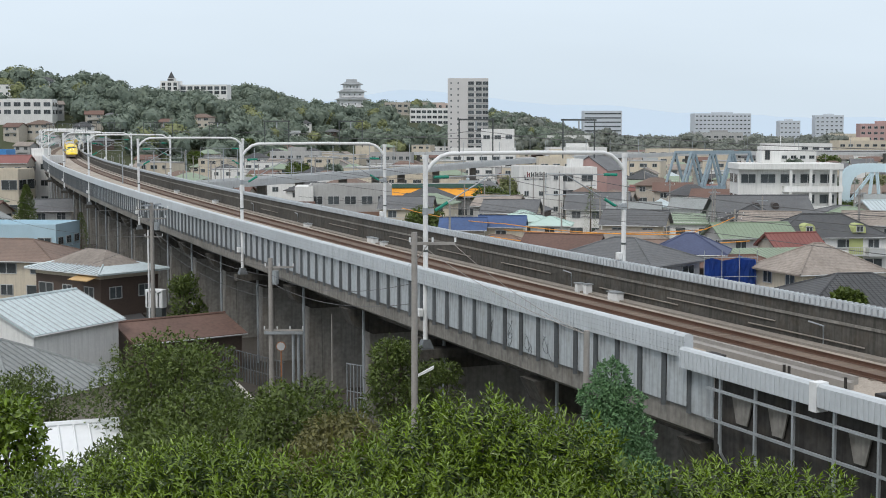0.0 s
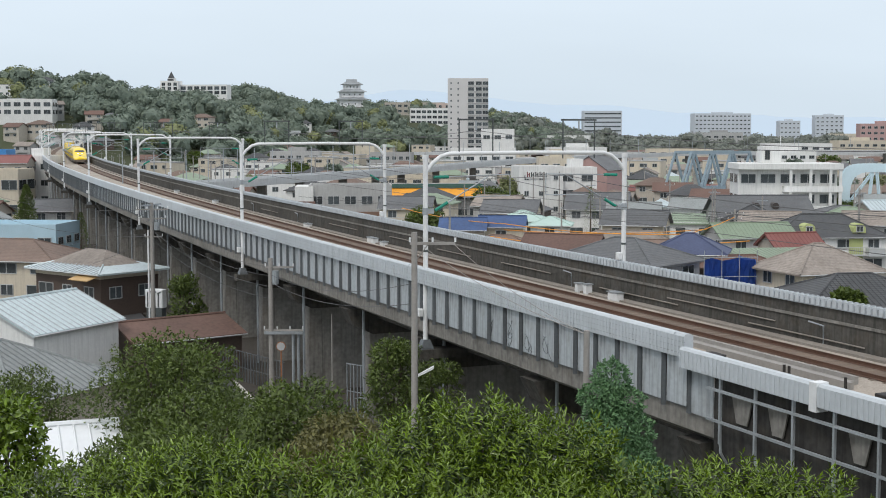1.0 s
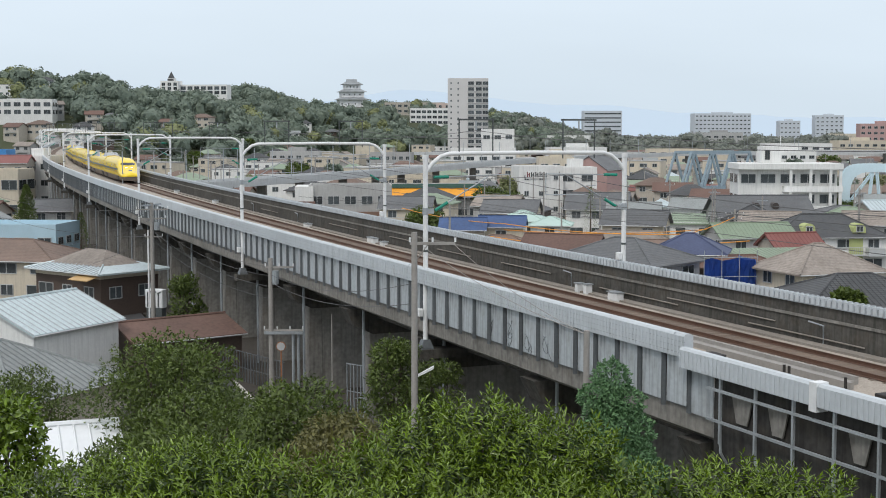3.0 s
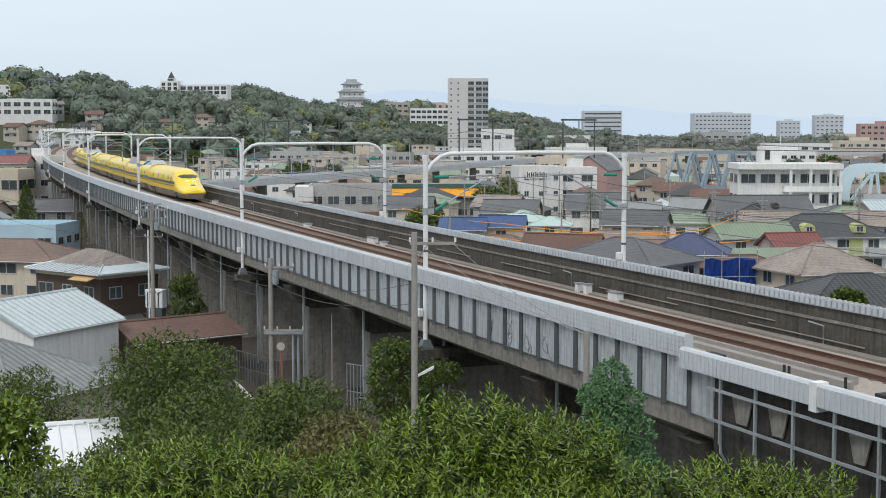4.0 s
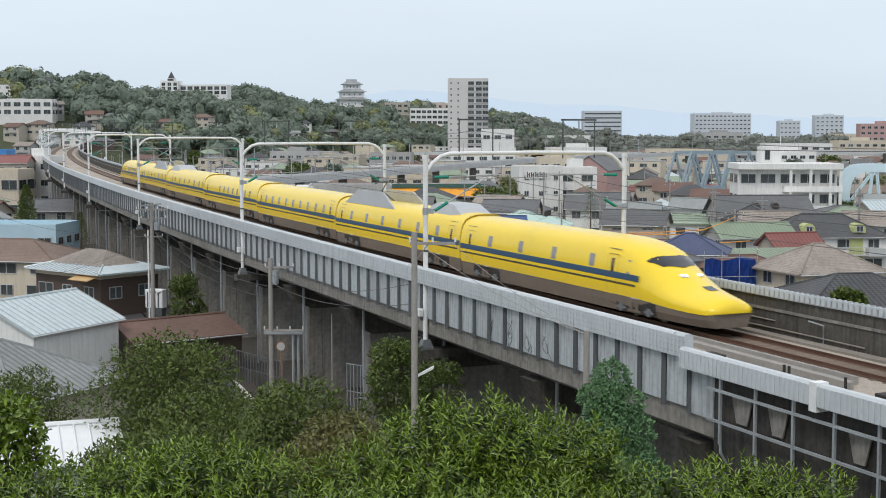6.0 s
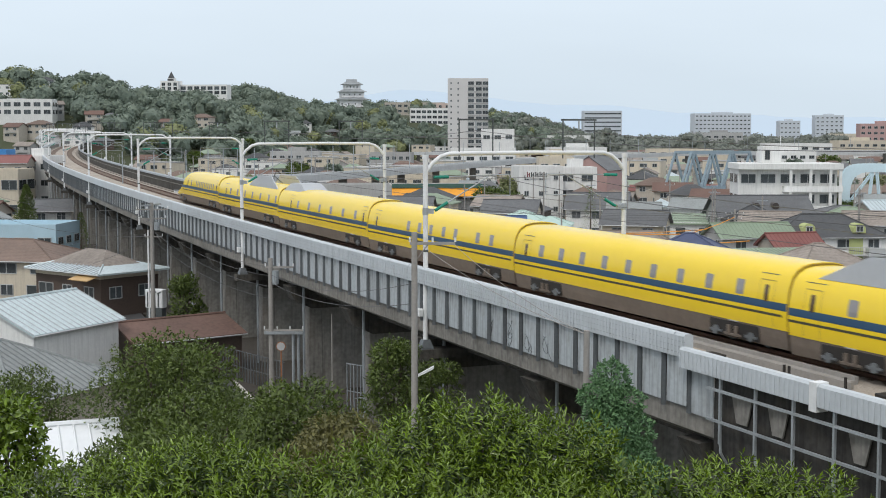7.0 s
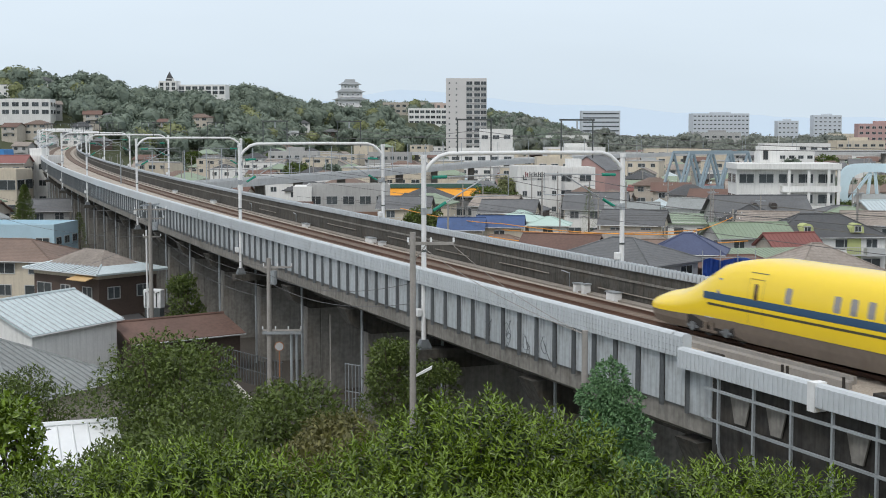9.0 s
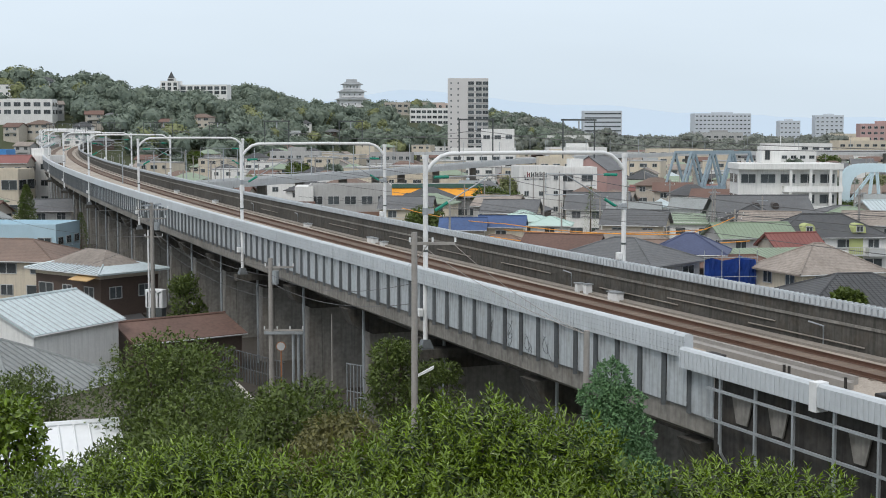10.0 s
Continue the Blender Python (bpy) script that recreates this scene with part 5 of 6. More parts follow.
# second elevated line behind
def elevated(pts, z, w, label):
    e_ = tagged(empty("elevated_line"), label, "viaduct", "", "structure")
    P = [Vector((x, y, 0)) for x, y in pts]
    fine = []
    for a, b, c, d in zip([P[0]] + P, P, P[1:], P[2:] + [P[-1]]):
        for k in range(6):
            u = k / 6
            fine.append(0.5 * ((2 * b) + (c - a) * u + (2 * a - 5 * b + 4 * c - d) * u * u + (3 * b - a - 3 * c + d) * u ** 3))
    fine.append(P[-1])

    def run(sec):
        rings = []
        for i, p in enumerate(fine):
            t = (fine[min(i + 1, len(fine) - 1)] - fine[max(i - 1, 0)]).normalized()
            nrm = Vector((t.y, -t.x, 0))
            rings.append([p + nrm * o + Vector((0, 0, zz)) for o, zz in sec])
        return loft(rings)
    part("deck", run(rect(-w / 2, w / 2, z - 0.9, z)), mat("pale_concrete", (0.52, 0.53, 0.53), 0.85, 0, 0.12, 0.2, 4, 0.1, 0, 0.1, 0.3, 0.2), e_)
    for o in (-w / 2, w / 2 - 0.25):
        part("parapet", run(rect(o, o + 0.25, z, z + 0.45)), mat("pale_concrete", (0.52, 0.53, 0.53), 0.85, 0, 0.12, 0.2, 4, 0.1, 0, 0.1, 0.3, 0.2), e_)
    for i in range(2, len(fine) - 2, 4):
        q = part("pier", box(-0.9, 0.9, -0.7, 0.7, -0.5, z - 0.9, None, 0.1), M_CONC, e_)
        q.matrix_basis = Matrix.Translation(fine[i])
    for i in range(1, len(fine) - 1, 2):
        q = part("mast", tube([(0, 0, z), (0, 0, z + 6.0)], 0.09, 6), M_GALV, e_)
        q.matrix_basis = Matrix.Translation(fine[i] + Vector((0, w / 2, 0)))


LINE2 = [(-52, 212), (-43, 238), (-37, 254), (-29, 277), (-18, 303), (-10, 326), (3, 368), (20, 419), (38, 462), (69, 520), (120, 580), (200, 620), (330, 640)]
elevated(LINE2, 9.0, 6.0, "pale concrete elevated railway curving through the town")
elevated([(-30, 660), (40, 672), (110, 668), (180, 640), (250, 600), (330, 565)], 7.5, 8.0, "long pale elevated road beyond the town")

# ---- the rest of the town: ten kinds of houses, set out along streets ----
random.seed(11)
PROTO = []
SPEC = [(8.5, 6.8, 5.4, 1.7, "gable", W_CREAM, R_GREY, "cream two-storey house with grey tile roof"), (9.0, 7.0, 5.4, 1.8, "hip", W_WHITE, R_DARK, "white two-storey house with dark hipped roof"),
        (10.0, 7.2, 5.2, 1.6, "hip", W_BEIGE, R_BROWN, "beige house with brown tile roof"), (7.5, 6.4, 5.6, 1.5, "gable", W_GREY, R_TAN, "grey house with weathered pale roof"),
        (9.0, 6.5, 3.2, 1.5, "hip", W_WOOD, R_GREY, "timber house with grey tile roof"), (12.0, 8.0, 6.0, 0.3, "flat", W_WHITE, W_GREY, "white flat-roofed two-storey town building"),
        (8.0, 6.5, 5.3, 1.4, "gable", W_WHITE, R_STEEL, "white house with grey metal roof"), (8.0, 6.5, 5.3, 1.6, "gable", W_BEIGE, R_RUST, "beige house with rust-brown roof"),
        (11.0, 8.5, 8.6, 0.3, "flat", W_CREAM, W_GREY, "cream three-storey flat-roofed town building"), (8.5, 6.5, 5.3, 1.5, "hip", W_CREAM, R_GREEN, "cream house with pale green roof")]
for k, (w, d, ev, ri, kd, wm, rm, lab) in enumerate(SPEC + SPEC):
    h = make_house(w, d, ev, ri, kd, wm, rm, 0.5 if kd != "flat" else 0.1, 0.0, 3 if ev > 8 else (1 if ev < 4 else 2), k % 3 == 1, kd == "gable", True, (0, 1, 3) if k < 10 else (0,), k < 10)
    tagged(h, lab, "house", "houses of the town")
    PROTO.append(h)
TAKEN = [(o.matrix_basis.translation.x, o.matrix_basis.translation.y, 9.0) for o in bpy.data.objects if o.parent is None and o.name.split(".")[0] in ("house", "apartment_block", "truss_bridge", "arch_bridge", "scaffold") and o not in PROTO]


def near_line2(x, y):
    for (xa, ya), (xb, yb) in zip(LINE2, LINE2[1:]):
        t = max(0, min(1, ((x - xa) * (xb - xa) + (y - ya) * (yb - ya)) / ((xb - xa) ** 2 + (yb - ya) ** 2)))
        if math.hypot(x - xa - t * (xb - xa), y - ya - t * (yb - ya)) < 11:
            return True
    return False


SPOTS = []
first = set()
row_y = 150.0
while row_y < 900:
    step = 11.5 + row_y * 0.02
    half = row_y * 0.35
    x = -half
    while x < half:
        hx, hy = x + random.uniform(-2, 2), row_y + random.uniform(-2.5, 2.5)
        x += step * random.uniform(0.9, 1.25)
        o = off_line(hx, hy) if hy < 700 else 99
        if abs(o) < 15 or near_line2(hx, hy) or (hy > 520 and land(hx, hy) > 4) or (o < 0 and hy < 190) or random.random() < 0.1:
            continue
        if any(abs(hx - a) < r and abs(hy - b) < r for a, b, r in TAKEN):
            continue
        SPOTS.append((hx, hy))
    row_y += 9.5 + row_y * 0.027
SPOTS = SPOTS[:-15]
for k, (hx, hy) in enumerate(SPOTS):
    i = random.randrange(10)
    if hy < 330 and i == 8:
        i = 3
    i += 10 if hy > 250 else 0
    m = pose(hx, hy, land(hx, hy), 0, 0, -14 + random.choice((0, 0, 90, -90, 180)) * (0 if random.random() < 0.6 else 1) + random.uniform(-8, 8))
    if i in first:
        copy_thing(PROTO[i], m)
    else:
        PROTO[i].matrix_basis = m
        first.add(i)

# small outbuildings between them
random.seed(31)
SMALL = []
for k, (wm, rm, lab) in enumerate(((W_CREAM, R_RED, "small cream outbuilding with faded red sheet roof"), (W_WHITE, R_SILVER, "small white outbuilding with pale metal roof"), (W_BEIGE, R_TAN, "small beige outbuilding with weathered roof"),
                                   (W_WOOD, R_DARK, "small timber outbuilding with dark roof"), (W_GREY, R_BLUE, "small grey outbuilding with blue roof"), (W_WHITE, R_GREEN, "small white outbuilding with pale green roof"))):
    h = empty("shed")
    w, d, ev = 5.0 + 0.5 * k, 4.6, 3.2 + 0.45 * (k % 4)
    kd = ("gable", "hip", "shed")[k % 3]
    prof = [(-d / 2, -1.5), (d / 2, -1.5), (d / 2, ev - 0.05), (0, ev + (0.9 if kd == "gable" else -0.05)), (-d / 2, ev - 0.05)]
    part("wall", loft([[(x, y, z) for y, z in prof] for x in (-w / 2, w / 2)]), wm, h)
    part("roof", roof_mesh(w, d, ev, 1.2, kd, 0.45)[0], rm, h)
    for xx in (-w * 0.25, w * 0.25):
        window(h, xx, -d / 2 - 0.02, ev * 0.6, 0, 1.5, 1.1, k % 2 == 1)
    tagged(h, lab, "shed", "outbuildings of the town")
    SMALL.append(h)
used = set()
ALL = [(a, b) for a, b, r in TAKEN] + SPOTS
tries = 0
n_small = 0
while n_small < 80 and tries < 4000:
    tries += 1
    y = 150 + 330 * random.random() ** 0.8
    x = random.uniform(-0.26, 0.34) * y
    if off_line(x, y) < 13 or near_line2(x, y) or min((x - a) ** 2 + (y - b) ** 2 for a, b in ALL) < 49:
        continue
    ALL.append((x, y))
    i = random.randrange(6)
    m = pose(x, y, 0, 0, 0, -14 + random.choice((0, 90, 180)) + random.uniform(-8, 8))
    if i in used:
        copy_thing(SMALL[i], m)
    else:
        SMALL[i].matrix_basis = m
        used.add(i)
    n_small += 1

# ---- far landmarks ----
# far grey walls with distance haze put into the base colour
W_HAZE = mat("hazed_grey_wall", (0.52, 0.56, 0.60), 0.85, 0, 0.06, 0.1, 2, 0.05)
# tower wall lightened in its base colour, again for haze
block("tall grey apartment tower", 14.2, 786.0, 0, 23.0, 12.0, 47.0, 14, 1, mat("grey_tower_wall", (0.56, 0.55, 0.54), 0.85, 0, 0.06, 0.1, 2, 0.05), sides=(), roof_box=False)
tower = [o for o in bpy.data.objects if o.name.startswith("apartment_block") and o.get("label", "").startswith("tall grey")][0]
for f in range(14):
    for xx, ww in ((-0.5 + 2.2, 3.4), (6.1, 3.4), (9.8, 3.2)):
        window(tower, xx, -6.04, 2.2 + f * 3.3, 0, ww, 2.0)
    for xx in (-9.6, -5.6):
        window(tower, xx, -6.04, 2.2 + f * 3.3, 0, 0.9, 1.1)
    part("balcony", box(-0.2, 11.5, -6.3, -6.0, 0.2 + f * 3.3, 0.95 + f * 3.3), W_GREY, tower)
block("white hall with stepped gable front", 14.0, 470.0, -3, 22.0, 14.0, 11.5, 2, 5, W_WHITE, sides=(0,), roof_box=False)
block("small white four-storey town block", 20.0, 500.0, -3, 12.0, 12.0, 18.0, 4, 3, W_WHITE, sides=(0,), roof_box=False)
block("long pale school on the hill", -152.0, 846.0, -6, 42.0, 10.0, 5.4, 2, 10, W_WHITE, 40.0, (0,), 2.2, 0.75, roof_box=False)
block("white block with corner turret on the hill", -166.0, 842.0, -6, 11.0, 9.0, 7.6, 3, 3, W_WHITE, 40.0, (0,), 2.0, 0.6)
block("pale school building on the hill", -22.0, 1060.0, 4, 46.0, 12.0, 12.0, 3, 10, W_BEIGE, 27.0, (0,), 2.0, 0.6, roof_box=False)
block("pink-beige school wing on the hill", 10.0, 1040.0, 4, 30.0, 12.0, 11.0, 3, 6, mat("pale_pink_wall", (0.55, 0.44, 0.39), 0.85), 27.0, (0,), 2.0, 0.4, roof_box=False)
block("white school wing with bands of windows", -8.0, 960.0, 4, 30.0, 12.0, 11.0, 3, 8, W_WHITE, 22.0, (0,), 2.0, 0.8, roof_box=False)
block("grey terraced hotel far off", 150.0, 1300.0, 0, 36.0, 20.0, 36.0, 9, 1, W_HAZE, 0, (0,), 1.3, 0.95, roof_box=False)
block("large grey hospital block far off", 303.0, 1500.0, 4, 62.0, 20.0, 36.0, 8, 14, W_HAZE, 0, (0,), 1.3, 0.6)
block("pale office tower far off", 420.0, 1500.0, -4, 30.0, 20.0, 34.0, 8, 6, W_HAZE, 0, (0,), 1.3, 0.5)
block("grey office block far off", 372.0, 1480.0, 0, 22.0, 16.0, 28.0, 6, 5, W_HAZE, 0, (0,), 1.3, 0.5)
block("brown brick flats far off", 290.0, 905.0, -6, 32.0, 14.0, 22.0, 6, 8, W_PINK, 0, (0,), 1.6, 0.6)
block("low white building at the foot of the hill", -199.0, 640.0, 4, 36.0, 12.0, 7.0, 2, 8, W_WHITE, 25.0, (0, 1), 2.0, 0.7, roof_box=False)
for i, (bx, by, bw, bh) in enumerate(((60, 620, 26, 10), (110, 640, 30, 9), (-60, 560, 20, 9), (180, 700, 34, 11), (230, 760, 28, 12), (-20, 540, 16, 9), (140, 560, 22, 9), (330, 1100, 40, 15), (210, 1050, 36, 16), (90, 980, 30, 14))):
    block("pale flat-roofed town building", bx, by, random.uniform(-10, 10), bw, 12.0, bh, 3, 6, (W_WHITE, W_CREAM, W_GREY)[i % 3], 0, (0,), 1.4, 0.6, roof_box=i % 2 == 0)
spire = [o for o in bpy.data.objects if o.get("label", "").startswith("white block with corner turret")][0]
part("spire", loft([[(a * x, a * y, z) for x, y in ((-1, -1), (1, -1), (1, 1), (-1, 1))] for a, z in ((1.9, 8.5), (1.9, 9.6), (0.15, 14.1))]), R_DARK, spire, "dark pointed turret roof")
# castle keep: tiers with flared roofs on a stone base
keep = empty("castle_keep", pose(-73.0, 1100.0, 32.0, 0, 0, 12))
R_KEEP = roof_mat("pale_grey_keep_tiles", (0.27, 0.29, 0.30))
W_PLASTER = mat("white_plaster", (0.8, 0.8, 0.8), 0.85)
part("stone_base", loft([[(-a, -a, z), (a, -a, z), (a, a, z), (-a, a, z)] for a, z in ((12, -4), (10.2, 5))]), M_CONC, keep)
for k, (a, z0, z1) in enumerate(((11.0, 5, 11), (9.0, 12.5, 17.2), (6.4, 18.6, 23))):
    part("storey", box(-a, a, -a * 0.8, a * 0.8, z0, z1), W_PLASTER, keep, "white plaster storey")
    o = a + 2.0
    part("roof", loft([[(-o * f, -o * f * 0.85, z), (o * f, -o * f * 0.85, z), (o * f, o * f * 0.85, z), (-o * f, o * f * 0.85, z)] for f, z in ((1.0, z1 - 0.2), (0.98, z1 + 0.15), (0.78, z1 + 0.9), (0.62, z1 + 2.0))]), R_KEEP, keep, "flared grey tile roof")
    for i in range(4):
        part("window", box(-a + 1.5 + i * (2 * a - 3) / 3.6, -a + 2.5 + i * (2 * a - 3) / 3.6, -a * 0.8 - 0.1, -a * 0.8 + 0.05, z0 + 1.9, z0 + 2.9), M_GLASS, keep)
part("top_gable", loft([[(x, -2.8 * f, z) for f, z in ((1, 24.2), (-1, 24.2), (0, 27.2))] for x in (-4.2, 4.2)]), R_KEEP, keep)
tagged(keep, "white castle keep with grey tiered roofs", "castle")

# distant hazy mountains: a sheet whose own pale blue glow stands in for haze
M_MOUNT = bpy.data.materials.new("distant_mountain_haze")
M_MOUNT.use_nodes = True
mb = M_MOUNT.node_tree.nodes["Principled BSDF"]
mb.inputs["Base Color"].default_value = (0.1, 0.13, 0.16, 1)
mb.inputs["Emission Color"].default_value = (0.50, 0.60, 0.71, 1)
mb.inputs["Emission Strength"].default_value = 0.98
verts, faces = [], []
n = 120
for i in range(n + 1):
    x = -2600 + 5200 * i / n
    bearing = x / 4300 * 2421 + 784
    h = 60 + 75 * math.exp(-((bearing - 330) / 230) ** 2) + 70 * math.exp(-((bearing - 730) / 160) ** 2) + 35 * math.exp(-((bearing - 1000) / 240) ** 2) + 18 * noise.noise(Vector((i * 0.12, 0, 3))) + 7 * noise.noise(Vector((i * 0.45, 4, 0)))
    verts += [(x, 4300, -20), (x, 4300, max(20, h)), (x, 4400, -20)]
for i in range(n):
    a = i * 3
    faces += [(a, a + 3, a + 4, a + 1), (a + 1, a + 4, a + 5, a + 2)]
me = bpy.data.meshes.new("backdrop")
me.from_pydata(verts, [], faces)
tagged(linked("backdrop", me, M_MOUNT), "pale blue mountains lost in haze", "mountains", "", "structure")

# ---- foliage ----
L_FRONT = leaf_mat("glossy_bush_leaf", (0.105, 0.195, 0.024), 0.85, 0.27, 0.15)
# old inner leaves, darkened in colour for the shade inside the bush
L_INNER = leaf_mat("shade_painted_old_leaf", (0.035, 0.07, 0.012), 0.5, 0.6, 0.05)
L_MID = leaf_mat("dull_tree_leaf", (0.07, 0.12, 0.028), 0.75, 0.55, 0.2)
L_BROWNISH = leaf_mat("brownish_tree_leaf", (0.105, 0.115, 0.04), 0.5, 0.55, 0.2)
L_CONIFER = leaf_mat("blue_green_conifer", (0.095, 0.21, 0.105), 0.5, 0.6, 0.1)
# far wood green made paler and bluer: distance haze put into the colour
L_FAR = leaf_mat("hazed_far_wood_leaf", (0.165, 0.215, 0.18), 0.2, 0.95, 0.12)
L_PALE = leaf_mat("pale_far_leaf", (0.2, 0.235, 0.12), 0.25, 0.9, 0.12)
M_BARK = mat("bark", (0.09, 0.07, 0.055), 0.9, 0, 0.3, 1, 10, 0.4)
rng = np.random.default_rng(5)


def leaves_mesh(name, pos, axis, up, length, width, fold=0.25):
    """One folded four-cornered leaf at each place, along axis."""
    n = len(pos)
    axis = axis / np.linalg.norm(axis, axis=1, keepdims=True)
    side = np.cross(axis, up)
    side /= np.linalg.norm(side, axis=1, keepdims=True) + 1e-9
    nrm = np.cross(side, axis)
    L, W = length[:, None], width[:, None]
    mid = pos + axis * L * 0.45
    v = np.stack([pos, mid + side * W / 2 + nrm * W * fold, pos + axis * L - nrm * L * 0.12, mid - side * W / 2 + nrm * W * fold], 1).reshape(-1, 3)
    me = bpy.data.meshes.new(name)
    me.vertices.add(4 * n)
    me.vertices.foreach_set("co", v.ravel().astype(np.float32))
    base = np.arange(n)[:, None] * 4
    loops = (base + np.array([[0, 1, 2, 0, 2, 3]])).ravel()
    me.loops.add(6 * n)
    me.loops.foreach_set("vertex_index", loops.astype(np.int32))
    me.polygons.add(2 * n)
    me.polygons.foreach_set("loop_start", np.arange(0, 6 * n, 3, dtype=np.int32))
    me.update(calc_edges=True)
    me.validate()
    return me


def blob_points(blobs, n, inner=0.55):
    """Places and outward ways over lumpy balls (x, y, z, rx, ry, rz)."""
    w = np.array([b[3] * b[4] + b[3] * b[5] + b[4] * b[5] for b in blobs])
    pick = rng.choice(len(blobs), n, p=w / w.sum())
    B = np.array(blobs)[pick]
    d = rng.normal(size=(n, 3))
    d /= np.linalg.norm(d, axis=1, keepdims=True)
    f = 1.0 + 0.12 * np.sin(d[:, :1] * 7 + pick[:, None]) * np.cos(d[:, 1:2] * 6 + d[:, 2:] * 5) + 0.1 * np.sin(d[:, 2:] * 13 + d[:, :1] * 11)
    r = (inner + (1 - inner) * rng.random((n, 1)) ** 0.45) * f
    p = B[:, :3] + d * r * B[:, 3:]
    nr = d / B[:, 3:]
    nr /= np.linalg.norm(nr, axis=1, keepdims=True)
    return p, nr


def crown_mesh(name, blobs, n, leaf, jitter=0.9, inner=0.55, slim=0.5, lie=False):
    p, nr = blob_points(blobs, n, inner)
    ax = nr + rng.normal(size=(n, 3)) * jitter
    ax[:, 2] += 0.1
    up = nr + rng.normal(size=(n, 3)) * 0.4 + np.array([[0, 0, 0.6]])
    if lie:
        # sprays lie along the crown's skin
        ax = np.cross(nr, rng.normal(size=(n, 3))) + nr * 0.25
        up = nr + rng.normal(size=(n, 3)) * 0.25
    L = leaf * (0.65 + 0.7 * rng.random(n))
    return leaves_mesh(name, p, ax, up, L, L * slim)


def shoot_mesh(name, blobs, n_shoots, leaf, per=9):
    """Shoots with a rosette of long leaves each, over the lumps' outer sides."""
    p, nr = blob_points(blobs, n_shoots, 0.8)
    d = nr * 0.7 + np.array([[0, 0, 0.75]]) + rng.normal(size=p.shape) * 0.35
    d /= np.linalg.norm(d, axis=1, keepdims=True)
    P, A, U, Ls = [], [], [], []
    for k in range(per):
        u = k / per
        q = p + d * (u * leaf * 2.0)
        ph = rng.random(len(p)) * 0.8 + k * 2.4
        t = np.cross(d, np.array([[0.3, 0.2, 1.0]]))
        t /= np.linalg.norm(t, axis=1, keepdims=True)
        b = np.cross(d, t)
        rad = t * np.cos(ph)[:, None] + b * np.sin(ph)[:, None]
        open_ = 1.15 - 0.75 * u
        A.append(rad * open_ + d * (0.35 + 0.6 * u) + rng.normal(size=p.shape) * 0.12)
        P.append(q)
        U.append(d)
        Ls.append(leaf * (0.75 + 0.45 * rng.random(len(p))) * (1.0 - 0.25 * u))
    P, A, U, Ls = np.concatenate(P), np.concatenate(A), np.concatenate(U), np.concatenate(Ls)
    return leaves_mesh(name, P, A, U, Ls, Ls * 0.25, 0.2)


def plant(name, label, category, blobs, foot, leaf, n, material, shoots=False, group="", trunk=0.12, slim=0.5, inner=0.55):
    """A trunk with limbs into each lump of the crown, and the crown's leaves."""
    t = empty(name, pose(*foot))
    rel = [(b[0] - foot[0], b[1] - foot[1], b[2] - foot[2], b[3], b[4], b[5]) for b in blobs]
    me = shoot_mesh("crown", rel, n, leaf) if shoots else crown_mesh("crown", rel, n, leaf, 0.9, inner, slim)
    linked("crown", me, material, t)
    if shoots:
        # darker inner leaves put the bush's inner shade into colour
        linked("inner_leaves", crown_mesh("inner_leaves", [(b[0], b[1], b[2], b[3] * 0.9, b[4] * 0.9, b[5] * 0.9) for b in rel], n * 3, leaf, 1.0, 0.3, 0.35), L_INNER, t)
    top = Vector((sum(b[0] for b in rel) / len(rel), sum(b[1] for b in rel) / len(rel), min(b[2] for b in rel)))
    bm = bmesh.new()
    add_tube(bm, [(0, 0, -0.3), top * 0.45 + Vector((0.05, 0.02, 0)), top], trunk, 8, trunk * 0.6)
    for b in rel:
        c = Vector(b[:3])
        add_tube(bm, [top * 0.6, top.lerp(c, 0.6) + Vector((0, 0, -0.1)), c + Vector((0, 0, b[5] * 0.5))], trunk * 0.5, 6, trunk * 0.12)
    bmesh.ops.recalc_face_normals(bm, faces=bm.faces)
    part("trunk", bm, M_BARK, t)
    return tagged(t, label, category, group)


# bushes on the slope right below the eye
def bush(x, y, tops, leaf=0.125, n=700, mt=None):
    blobs = [(x + dx, y + dy, z - rz, rx, rx * 0.9, rz) for dx, dy, z, rx, rz in tops]
    return plant("bush", "dense bush with long glossy green leaves", "bush", blobs, (x, y, land(x, y)), leaf, int(n * 1.4), mt or L_FRONT, True, "bushes on the slope", 0.05)


random.seed(21)


def bush_row(y, tops, n):
    """A bush of lumps; tops are (side, height) pairs."""
    x0 = sum(a for a, b in tops) / len(tops)
    out = []
    for a, z in tops:
        r = random.uniform(0.42, 0.6)
        out.append((a - x0, random.uniform(-0.3, 0.3), z, r, r * random.uniform(0.8, 1.1)))
        out.append((a - x0 + random.uniform(-0.3, 0.3), -0.65, z - random.uniform(0.35, 0.5), r * 0.95, r * 0.8))
    return bush(x0, y, out, 0.112, n)


bush_row(15.0, [(-0.55, 14.9), (-0.05, 15.12), (0.42, 15.25), (0.75, 15.08), (1.15, 15.0), (1.5, 14.93)], 1050)
bush_row(14.6, [(1.75, 14.7), (2.25, 14.6), (2.75, 14.6), (3.2, 14.58), (3.65, 14.56), (4.05, 14.52), (4.3, 14.3)], 1150)
bush_row(14.4, [(-2.75, 14.82), (-2.3, 14.8), (-1.8, 14.7), (-1.25, 14.6), (-0.95, 14.72)], 900)
bush_row(14.8, [(-4.9, 14.45), (-4.4, 14.45), (-3.9, 14.48), (-3.4, 14.6), (-3.05, 14.76)], 800)
